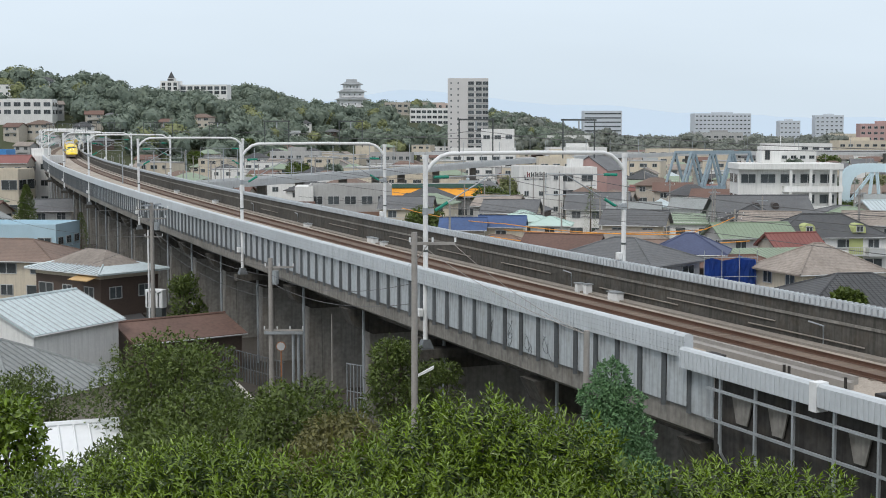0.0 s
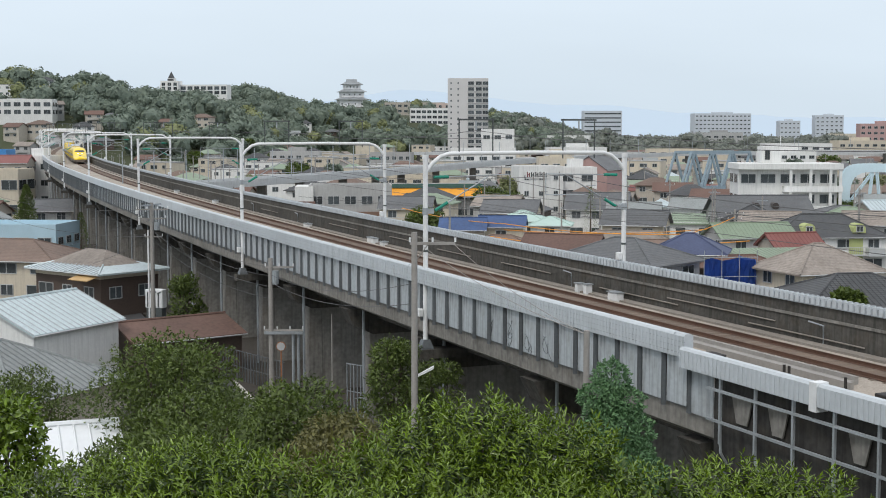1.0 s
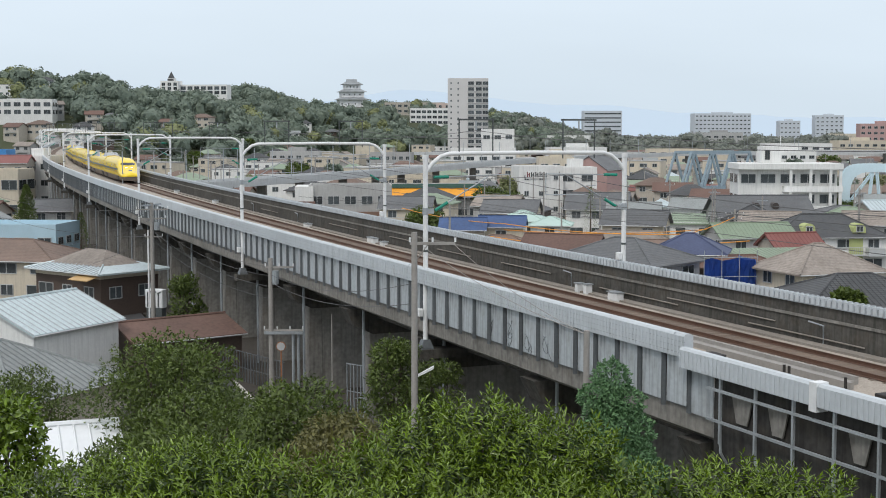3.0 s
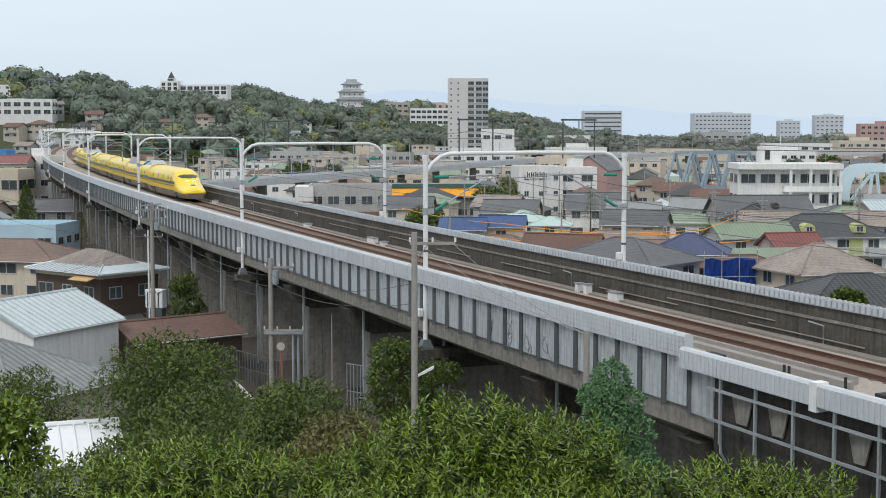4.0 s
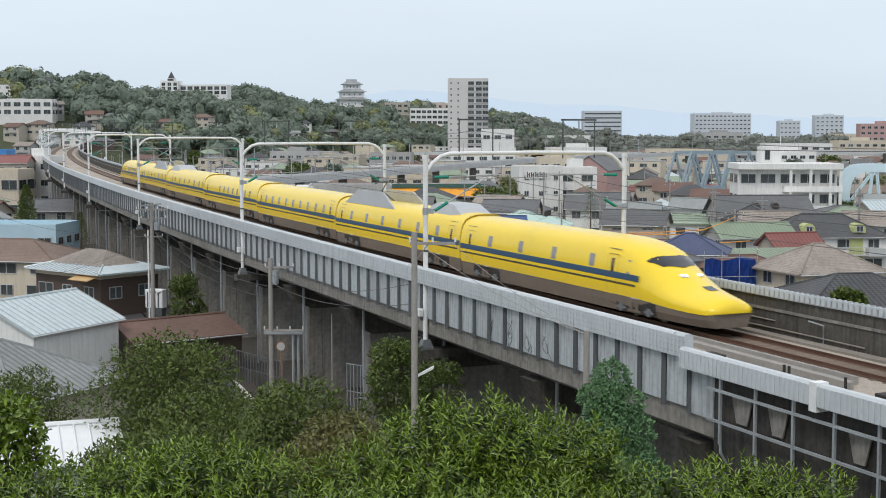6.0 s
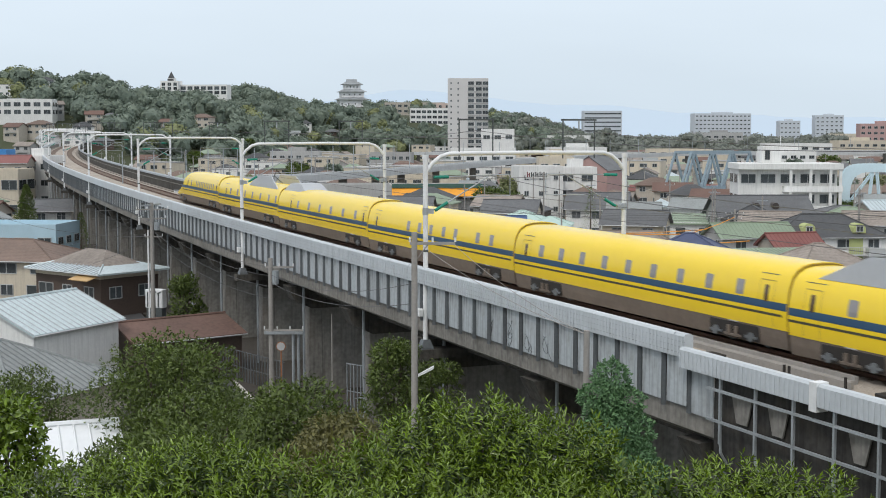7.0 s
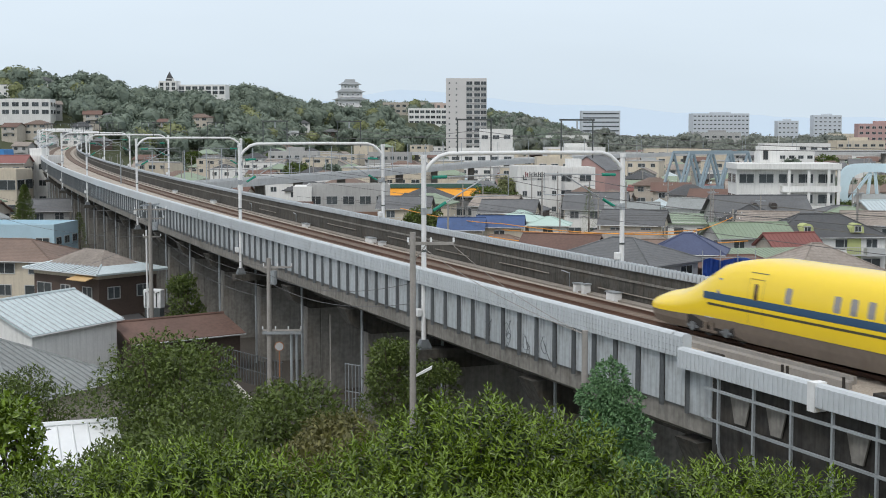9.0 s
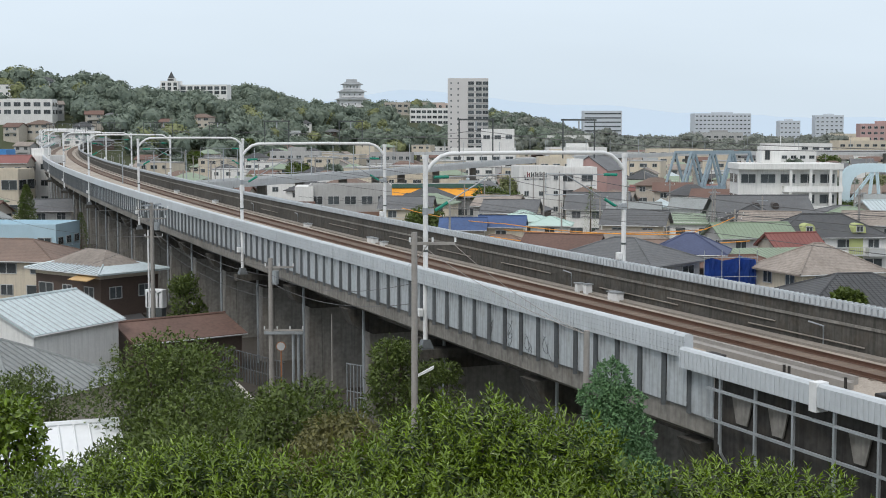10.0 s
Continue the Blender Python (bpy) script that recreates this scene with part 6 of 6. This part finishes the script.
bush_row(12.4, [(-3.9, 14.62), (-3.2, 14.66), (-2.5, 14.72), (-1.8, 14.76), (-1.1, 14.78)], 900)
bush_row(12.4, [(-0.4, 14.85), (0.3, 14.9), (1.0, 14.88), (1.7, 14.8), (2.4, 14.75), (3.1, 14.7)], 950)
# trees lower on the slope
def tree(x, y, top, r, n, leaf, mt, label, lumps=7, squash=0.8):
    blobs = [(x, y, top - r * squash, r * 0.75, r * 0.75, r * squash * 0.85)]
    for k in range(lumps):
        a = 2 * math.pi * k / lumps + random.uniform(-0.3, 0.3)
        q = r * random.uniform(0.35, 0.5)
        blobs.append((x + math.cos(a) * r * 0.68, y + math.sin(a) * r * 0.68, top - r * squash * random.uniform(0.8, 2.1), q, q, q * 0.9))
        if k % 2:
            blobs.append((x + math.cos(a) * r * 0.4, y + math.sin(a) * r * 0.4, top - q * random.uniform(0.9, 1.3), q, q, q * 0.85))
    return plant("tree", label, "tree", blobs, (x, y, land(x, y)), leaf, n, mt, False, "trees on the slope", 0.06 + r * 0.05, 0.5, 0.5)


random.seed(4)
tree(-9.4, 47.5, 11.3, 2.9, 17000, 0.15, L_MID, "broad dark green tree on the slope", 9)
tree(-7.2, 41.0, 10.6, 2.2, 9000, 0.14, L_MID, "dull green tree on the slope")
tree(-4.2, 39.0, 11.3, 2.0, 9000, 0.14, L_MID, "dull green tree on the slope")
tree(-2.6, 36.0, 10.9, 1.5, 6500, 0.13, L_BROWNISH, "brownish green tree on the slope")
tree(-5.4, 30.0, 12.0, 1.7, 8500, 0.12, L_MID, "dull green tree on the slope")
tree(-2.3, 27.0, 12.3, 1.4, 7000, 0.12, L_BROWNISH, "brownish green tree on the slope")
tree(-7.6, 33.0, 11.0, 1.6, 8500, 0.13, L_MID, "dull green tree on the slope")
tree(-16.4, 52.0, 9.2, 2.3, 9000, 0.15, L_MID, "dull green tree on the slope")
tree(-6.1, 18.5, 14.75, 0.75, 4200, 0.11, L_FRONT, "young bright green tree on the slope", 6, 1.1)
tree(-2.3, 63.0, 8.7, 1.5, 6500, 0.17, L_MID, "small tree beside the viaduct", 8, 1.4)
tree(-0.2, 66.0, 7.2, 1.5, 6000, 0.17, L_MID, "small tree beside the viaduct", 8, 1.4)
tree(-22.5, 119.0, 5.9, 1.8, 4500, 0.25, L_MID, "dark tree beside a pier", 7, 1.4)
tree(1.2, 34.0, 9.6, 1.6, 6500, 0.13, L_MID, "dull green tree on the slope")
# conifer: tiers of drooping sprays
def conifer(x, y, foot, top, r, n, label, mt):
    t = empty("conifer", pose(x, y, foot))
    H = top - foot
    nl = int(n)
    u = rng.random(nl) ** 0.7
    ph = rng.random(nl) * 2 * np.pi
    lump = 0.75 + 0.35 * np.sin(ph * 5 + u * 23) * np.sin(u * 31 + ph * 2)
    rad = r * (1 - u) ** 0.75 * lump * (0.5 + 0.5 * rng.random(nl) ** 0.4) + 0.05
    p = np.stack([rad * np.cos(ph), rad * np.sin(ph), u * H], 1)
    ax = np.stack([np.cos(ph), np.sin(ph), 0.5 + 0 * ph], 1) + rng.normal(size=(nl, 3)) * 0.6
    L = 0.13 * (0.7 + 0.6 * rng.random(nl)) * (1 if r < 2 else r / 1.6)
    linked("crown", leaves_mesh("crown", p, ax, rng.normal(size=(nl, 3)) + np.array([[0, 0, 1.0]]), L, L * 0.45), mt, t)
    part("trunk", tube([(0, 0, -0.4), (0, 0, H * 0.95)], 0.1 + r * 0.05, 8, 0.02), M_BARK, t)
    tagged(t, label, "tree")


cblobs = [(3.98, 32.0, 12.45, 0.42, 0.42, 0.42), (3.72, 31.9, 12.0, 0.5, 0.5, 0.42), (4.25, 31.9, 11.9, 0.48, 0.48, 0.4), (3.95, 31.8, 11.4, 0.66, 0.66, 0.5), (4.45, 31.8, 11.25, 0.5, 0.5, 0.45),
          (3.55, 31.8, 10.9, 0.5, 0.5, 0.42), (4.3, 31.7, 10.65, 0.65, 0.65, 0.5), (3.9, 31.8, 10.2, 0.8, 0.8, 0.6), (4.75, 31.7, 10.2, 0.5, 0.5, 0.5), (4.2, 31.8, 9.2, 0.9, 0.9, 0.9)]
plant("conifer", "blue-green conifer with cloud-like lumps on the slope", "tree", cblobs, (4.05, 32.0, land(4.05, 32.0)), 0.1, 22000, L_CONIFER, False, "", 0.1, 0.45, 0.7)
conifer(24.0, 222.0, 0, 9.2, 1.9, 1600, "dark conifer beside a white block", L_MID)
conifer(-62.5, 205.0, 0, 10.2, 3.2, 4200, "dark conifer among houses", L_MID)
conifer(-58.8, 192.0, 0, 8.6, 2.8, 3600, "dark conifer among houses", L_MID)
conifer(-52.0, 196.0, 0, 6.6, 2.0, 2400, "dark conifer beside the viaduct", L_MID)


def town_tree(x, y, z, top, r, mt, label):
    blobs = []
    for k in range(6):
        a = 2 * math.pi * k / 6 + random.uniform(-0.4, 0.4)
        q = r * random.uniform(0.45, 0.65)
        blobs.append((x + math.cos(a) * r * 0.5, y + math.sin(a) * r * 0.5, top - q * random.uniform(1.0, 1.7), q, q, q * 0.9))
    plant("tree", label, "tree", blobs, (x, y, z), 0.45 if y < 350 else 0.9, 2600 if y < 300 else 1300, mt, False, "trees of the town", 0.2, 0.6, 0.5)


for (x, y, top, r) in ((9.2, 262, 8.0, 3.4), (12.4, 264, 7.0, 3.0), (2.5, 205, 5.5, 3.0), (-3.0, 216, 6.5, 3.2), (-6.5, 240, 6.0, 3.0), (30.5, 222, 6.0, 2.6), (-31.0, 240, 6.0, 4.0), (-39.0, 246, 6.5, 4.0),
                       (75.5, 258, 5.5, 3.0), (66.0, 170, 4.5, 2.4), (30.0, 100.5, 6.6, 1.1), (52.0, 147, 3.5, 1.6)):
    town_tree(x, y, 0, top, r, L_MID, "green tree among the houses")
for i in range(46):
    y = random.uniform(280, 720)
    x = random.uniform(-0.3, 0.33) * y
    if abs(off_line(x, y)) < 14 or near_line2(x, y):
        continue
    town_tree(x, y, land(x, y), land(x, y) + random.uniform(5, 9), random.uniform(2.5, 4.5), random.choice((L_MID, L_FAR, L_FAR, L_PALE)), "green tree among the houses")

# houses on the hill
HILL = ((5, 560), (48, 575), (88, 590), (135, 600), (185, 600), (30, 610), (75, 615), (110, 560), (425, 820), (490, 860), (520, 840), (540, 900), (590, 880), (300, 640), (360, 660), (20, 690), (60, 640), (100, 650), (15, 740), (85, 720), (120, 700), (170, 640), (125, 780), (440, 900), (470, 930), (455, 760), (35, 655), (150, 615), (200, 650))
KEEP_CLEAR = [(-152, 40, 846, 14), (-166, 14, 842, 14), (-22, 50, 1060, 70), (10, 32, 1040, 70), (-8, 32, 960, 60), (-73, 22, 1100, 110), (-199, 40, 640, 70)]
for i, (bearing, y) in enumerate(HILL):
    x = (bearing - 784) / 2421 * y
    copy_thing(PROTO[10 + (i * 3) % 8], pose(x, y, land(x, y) + 0.3, 0, 0, random.uniform(-30, 30)))
    KEEP_CLEAR.append((x, 8, y, 22))


# far woods on the hills
def wood(name, label, spots, material, leaf, per):
    blobs = []
    for x, y, z, top, r in spots:
        for k in range(3):
            q = r * random.uniform(0.5, 0.75)
            blobs.append((x + random.uniform(-0.6, 0.6) * r, y + random.uniform(-0.6, 0.6) * r, z + top - q * random.uniform(0.9, 1.5), q, q, q * 0.85))
        blobs.append((x, y, z + top * 0.45, r * 0.8, r * 0.8, top * 0.5))
    me = crown_mesh(name, blobs, per * len(spots), leaf, 0.8, 0.9, 0.9, True)
    w_ = tagged(linked(name, me, material), label, "woods", "", "stuff")
    # leaf-coloured core added inside each crown, so that its gaps don't go dark
    bm = bmesh.new()
    bmesh.ops.create_icosphere(bm, subdivisions=1, radius=1.06)
    unit = np.array([v.co[:] for v in bm.verts])
    tri = np.array([[v.index for v in f.verts] for f in bm.faces])
    bm.free()
    B = np.array(blobs)
    wob = 1 + 0.1 * np.sin(unit[None, :, :1] * 7 + np.arange(len(B))[:, None, None]) * np.cos(unit[None, :, 1:2] * 6 + unit[None, :, 2:] * 5)
    vs = (B[:, None, :3] + unit[None] * B[:, None, 3:] * 0.9 * wob).reshape(-1, 3)
    fs = (tri[None] + (np.arange(len(B)) * len(unit))[:, None, None]).reshape(-1, 3)
    me = bpy.data.meshes.new("crown_core")
    me.from_pydata(vs.tolist(), [], fs.tolist())
    core = linked("crown_core", me, material, w_, "", True)
    core["kind"] = "stuff"


spots, pale = [], []
for i in range(2100):
    y = random.uniform(560, 1350)
    bearing = random.uniform(-40, 1020)
    x = (bearing - 784) / 2421 * y
    z = land(x, y)
    if z < 5 or any(abs(x - a) < b / 2 + 3 and c - f < y < c + 10 for a, b, c, f in KEEP_CLEAR):
        continue
    top = random.uniform(6, 13) * (1.25 if random.random() < 0.12 else 1)
    (pale if random.random() < 0.12 else spots).append((x, y, z, top, random.uniform(3.0, 8.0)))
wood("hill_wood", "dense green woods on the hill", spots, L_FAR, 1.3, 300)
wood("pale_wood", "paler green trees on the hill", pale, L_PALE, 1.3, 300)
spots = []
for i in range(700):
    y = random.uniform(900, 1700)
    bearing = random.uniform(860, 1640)
    x = (bearing - 784) / 2421 * y
    spots.append((x, y, land(x, y), random.uniform(8, 14) * (1 + 0.9 * max(0, noise.noise(Vector((bearing * 0.02, 0, 0))))), random.uniform(4, 7)))
# horizon trees greyed in their base colour in place of haze
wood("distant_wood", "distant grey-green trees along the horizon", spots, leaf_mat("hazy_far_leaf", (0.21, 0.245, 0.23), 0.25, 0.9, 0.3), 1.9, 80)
# ---- poles, wires and street things ----
def pole(x, y, z0, z1, r, arms, label):
    p = empty("utility_pole", pose(x, y, 0))
    part("shaft", tube([(0, 0, z0), (0, 0, z1)], r, 12, r * 0.75), M_POLE, p, "", True)
    for z, xa, xb, ang in arms:
        a = part("crossarm", box(xa, xb, -0.06, 0.06, z - 0.06, z + 0.06), M_POLE, p)
        a.matrix_basis = pose(0, 0, 0, 0, 0, ang)
        n = max(2, int((xb - xa) / 0.6))
        for k in range(n):
            q = part("insulator", tube([(xa + (xb - xa) * k / (n - 1), 0, z + 0.06), (xa + (xb - xa) * k / (n - 1), 0, z + 0.26)], 0.045, 6), M_WHITE_STEEL, a)
    return tagged(p, label, "utility pole")


pa = pole(-1.26, 60.0, land(-1.3, 60) - 0.4, 13.85, 0.17, [(13.35, -0.2, 1.8, 0)], "tall round concrete utility pole with one crossarm")
part("brace", tube([(0, 0, 12.5), (0.6, 0, 13.3)], 0.03, 6), M_POLE, pa)
lampo = part("street_lamp", loft([[(0.15, -0.1, 7.42), (0.15, 0.1, 7.42), (0.15, 0.1, 7.52), (0.15, -0.1, 7.52)], [(0.85, -0.12, 7.78), (0.85, 0.12, 7.78), (0.85, 0.12, 7.9), (0.85, -0.12, 7.9)]]), M_WHITE_STEEL, pa, "white angled street lamp")
pb = pole(5.3, 50.0, land(5.3, 50) - 0.4, 10.95, 0.15, [], "plain concrete utility pole without crossarms")
pc = pole(-11.4, 90.0, -0.4, 9.9, 0.2, [(9.3, -0.35, 1.5, 0), (5.1, -0.45, 2.1, 0)], "old concrete utility pole with platform")
part("platform", box(-0.45, 2.1, -0.25, 0.25, 4.85, 5.03), M_GALV, pc)
for xx in (1.45, 1.8):
    part("platform_leg", tube([(xx, 0, 0), (xx, 0, 4.85)], 0.1, 8), M_GALV, pc)
part("transformer", tube([(0.35, -0.3, 8.2), (0.35, -0.3, 9.1)], 0.22, 10), M_GALV, pc)
pd = pole(-25.6, 120.0, -0.4, 12.0, 0.22, [(11.4, -1.3, 1.4, 10), (10.6, -0.9, 1.2, 10), (9.0, -0.6, 0.9, 10)], "concrete utility pole with three crossarms")
part("cable_box", tube([(0.5, -0.3, 9.6), (0.5, -0.3, 10.3)], 0.25, 10), M_GALV, pd)
for xx, yy, zz in ((-0.45, -0.2, 10.7), (0.95, -0.2, 10.75), (-0.75, -0.15, 11.5)):
    part("switch_box", tube([(xx, yy, zz), (xx, yy, zz + 0.5)], 0.13, 8), M_DARK_STEEL, pd)
part("crossarm", box(-1.5, 1.5, -0.06, 0.06, 11.75, 11.87, pose(0, 0, 0, 0, 0, 70)), M_GALV, pd)
part("stay", tube([(-0.35, 0, -0.2), (-0.35, 0, 9.6)], 0.08, 6), M_WHITE_STEEL, pd)
pe = pole(-7.2, 88.0, -0.3, 6.45, 0.06, [], "thin pale steel pole")
pf = pole(37.6, 176.0, 0, 8.2, 0.16, [(7.6, -1.2, 1.2, 10), (6.9, -0.9, 0.9, 10)], "utility pole among the houses")
for i in range(34):
    y = random.uniform(150, 480)
    x = random.uniform(-0.22, 0.33) * y
    if off_line(x, y) < 14 or near_line2(x, y):
        continue
    pole(x, y, 0, random.uniform(9, 12), 0.15, [(8.6, -1.0, 1.0, random.uniform(0, 90))], "utility pole among the houses")


mast = empty("utility_pole")
part("shaft", tube([(0, 0, -0.3), (0, 0, 11.0)], 0.14, 8, 0.1), M_POLE, mast)
part("crossarm", box(-0.9, 0.9, -0.05, 0.05, 10.2, 10.32), M_GALV, mast)
tagged(mast, "slender concrete pole with one steel crossarm", "utility pole", "slender poles of the town")
random.seed(77)
n_mast = 0
while n_mast < 75:
    y = 175 + 400 * random.random()
    x = random.uniform(-0.27, 0.33) * y
    if off_line(x, y) < 13:
        continue
    m = pose(x, y, -random.uniform(0, 2.5), 0, 0, random.uniform(0, 180))
    if n_mast:
        copy_thing(mast, m)
    else:
        mast.matrix_basis = m
    n_mast += 1


def wire(a, b, sag, r=0.018, m=None):
    a, b = Vector(a), Vector(b)
    pts = [a.lerp(b, k / 14) - Vector((0, 0, sag * 4 * (k / 14) * (1 - k / 14))) for k in range(15)]
    return tagged(part("cable", tube(pts, r, 4), m or M_WIRE), "thin sagging street cable between poles", "cable", "street cables")


for dz, dx in ((13.35, 1.7), (13.2, 0.4)):
    wire((-1.26 + dx, 60, dz), (5.3, 50, 10.8), 0.3, 0.014, M_POLE)
wire((-1.26, 60, 11.6), (-11.4, 90, 8.8), 0.7, 0.014)
wire((-1.26, 60, 10.7), (-11.4, 90, 8.3), 0.7, 0.016)
for dz in (9.3, 8.7, 8.0, 7.2):
    wire((-11.4, 90, dz), (-25.6, 120, dz + 1.6), 0.8, 0.014)
for dz in (11.4, 10.6, 9.0):
    wire((-25.6, 120, dz), (-60, 175, dz - 0.5), 1.0, 0.016)
    wire((-25.6, 120, dz), (-36, 128, dz - 4), 0.4, 0.014)
# orange sleeved cables over the roofs beyond the line
for (a, b, sag) in (((-6, 200, 7.0), (8, 178, 6.2), 0.4), ((8, 178, 6.2), (30, 168, 5.6), 0.5), ((8, 178, 5.4), (34, 176, 5.6), 0.5), ((12, 165, 4.6), (36, 160, 5.4), 0.4), ((30, 168, 5.6), (37.6, 176, 7.2), 0.2), ((6, 172, 5.0), (22, 158, 4.6), 0.3)):
    wire(a, b, sag, 0.055, M_ORANGE)
for k in range(5):
    wire((-20 + 6 * k, 190, 9.2 - 0.3 * k), (37.6, 176, 7.8 - 0.2 * k), 1.0, 0.02)
    wire((37.6, 176, 7.8 - 0.2 * k), (85, 190, 9.0 - 0.3 * k), 0.8, 0.02)

for sx in (-1.5, 1.5):
    part("guard", tube([(sx, -1.0, 0), (sx, -1.0, 1.1), (sx + 0.9, -1.0, 1.2), (sx + 0.9, -1.0, 0)], 0.04, 6), M_GALV, pe, "bent steel guard rail")

# round street mirror on an orange post
M_MIRROR_POST = mat("faded_orange_paint", (0.34, 0.15, 0.07), 0.7, 0, 0.2, 1, 6, 0.05)
mr_ = empty("traffic_mirror", pose(-10.4, 87.0, 0))
part("post", tube([(0, 0, -0.3), (0, 0, 4.6)], 0.045, 8), M_MIRROR_POST, mr_, "faded orange post")
dsc = part("disc", tube([(0, -0.06, 4.5), (0, -0.12, 4.5)], 0.26, 16), M_FRAME, mr_, "round mirror face")
part("rim", tube([(0, -0.03, 4.5), (0, -0.08, 4.5)], 0.31, 16), M_MIRROR_POST, dsc)
tagged(mr_, "round convex street mirror on an orange post", "traffic mirror")

# fence, gate and boxes under the viaduct
def fence(label, x, y, rot, length, h, gap, m):
    f = empty("fence", pose(x, y, 0, 0, 0, rot))
    for z in (0.15, h * 0.5, h - 0.05):
        part("fence_rail", box(0, length, -0.025, 0.025, z - 0.025, z + 0.025), m, f)
    for k in range(int(length / gap) + 1):
        part("slat", box(k * gap - 0.02, k * gap + 0.02, -0.03, 0.03, 0, h), m, f)
    return tagged(f, label, "fence")


fence("grey steel paling fence under the viaduct", -16.5, 100.5, -52, 9.0, 2.4, 0.4, M_RIB)
fence("tall grey steel gate under the viaduct", -6.1, 86.0, -40, 3.0, 3.6, 0.3, M_GALV)
wl = tagged(part("low_wall", loft([[(-14.9, 96.0, 0), (-14.6, 96.1, 0), (-14.7, 96.1, 0.6), (-14.9, 96.0, 0.6)], [(-10.9, 84.0, 0), (-10.6, 84.1, 0), (-10.7, 84.1, 0.6), (-10.9, 84.0, 0.6)]]), mat("white_wall_top", (0.5, 0.48, 0.43), 0.85)), "pale low wall beside the street", "wall")
bx = empty("equipment_cabinet", pose(-26.2, 124.0, 0, 0, 0, -20))
part("cabinet_body", box(-0.9, 0.9, -0.4, 0.4, 2.2, 3.9, None, 0.06), M_WHITE_STEEL, bx)
part("stand", box(-0.8, 0.8, -0.35, 0.35, 0, 2.2), M_DARK_STEEL, bx)
for xx in (-0.6, 0.0, 0.5):
    part("pipe", tube([(xx, -0.45, 2.3), (xx, -0.45, 3.6), (xx + 0.3, -0.45, 3.7)], 0.06, 6), M_DARK_STEEL, bx)
tagged(bx, "white equipment cabinet with dark pipes", "cabinet")
street = tagged(part("road", strip([(-14.0, -9.46), (-8.5, -9.46), (-8.5, -9.40), (-14.0, -9.40)], -5, 140), M_ASPHALT), "narrow asphalt street beside the viaduct", "road", "", "structure")

# things on the line's far side wall
for s, z0, h, w in ((-0.7, -0.5, 0.6, 0.5), (2.4, -0.6, 0.8, 0.16), (3.4, -0.6, 0.75, 0.16), (38.5, -0.55, 0.6, 0.8), (35.8, -0.6, 0.55, 0.4), (57.0, -0.55, 0.5, 0.7), (98.0, -0.5, 0.5, 0.9), (125.0, -0.5, 0.5, 0.9)):
    c = empty("trackside_box", line_pose(s, 4.95))
    part("box_body", box(-0.22, 0.22, -w, w, z0 + 0.12, z0 + h, None, 0.03), M_WHITE_STEEL, c)
    part("box_lid", box(-0.26, 0.26, -w - 0.04, w + 0.04, z0 + h, z0 + h + 0.06), M_GALV, c)
    part("box_foot", box(-0.18, 0.18, -w * 0.8, w * 0.8, z0 - 0.1, z0 + 0.12), M_CONC, c)
    tagged(c, "pale grey trackside equipment box", "equipment box", "trackside boxes")
for s, ln, z in ((8, 7, 0.25), (-6, 8, 0.05), (-14, 9, 0.3), (-20, 8, -0.05), (20, 6, 0.2), (44, 8, 0.3), (70, 7, 0.2), (30, 6, 0.35)):
    part("wall_pipe", tube([on_line(s, 5.5, z), on_line(s + ln * 0.5, 5.5, z + 0.01), on_line(s + ln, 5.5, z)], 0.035, 6), M_SLEEPER, viaduct)
for s in (5.2, 30.0, -17.5, 62.0, 80.0):
    q = part("wall_bracket", tube([(0, 0, -0.6), (0, 0, 0.55), (0, 1.0, 0.62)], 0.04, 6), M_GALV, viaduct)
    q.matrix_basis = line_pose(s, 5.4)


motions()
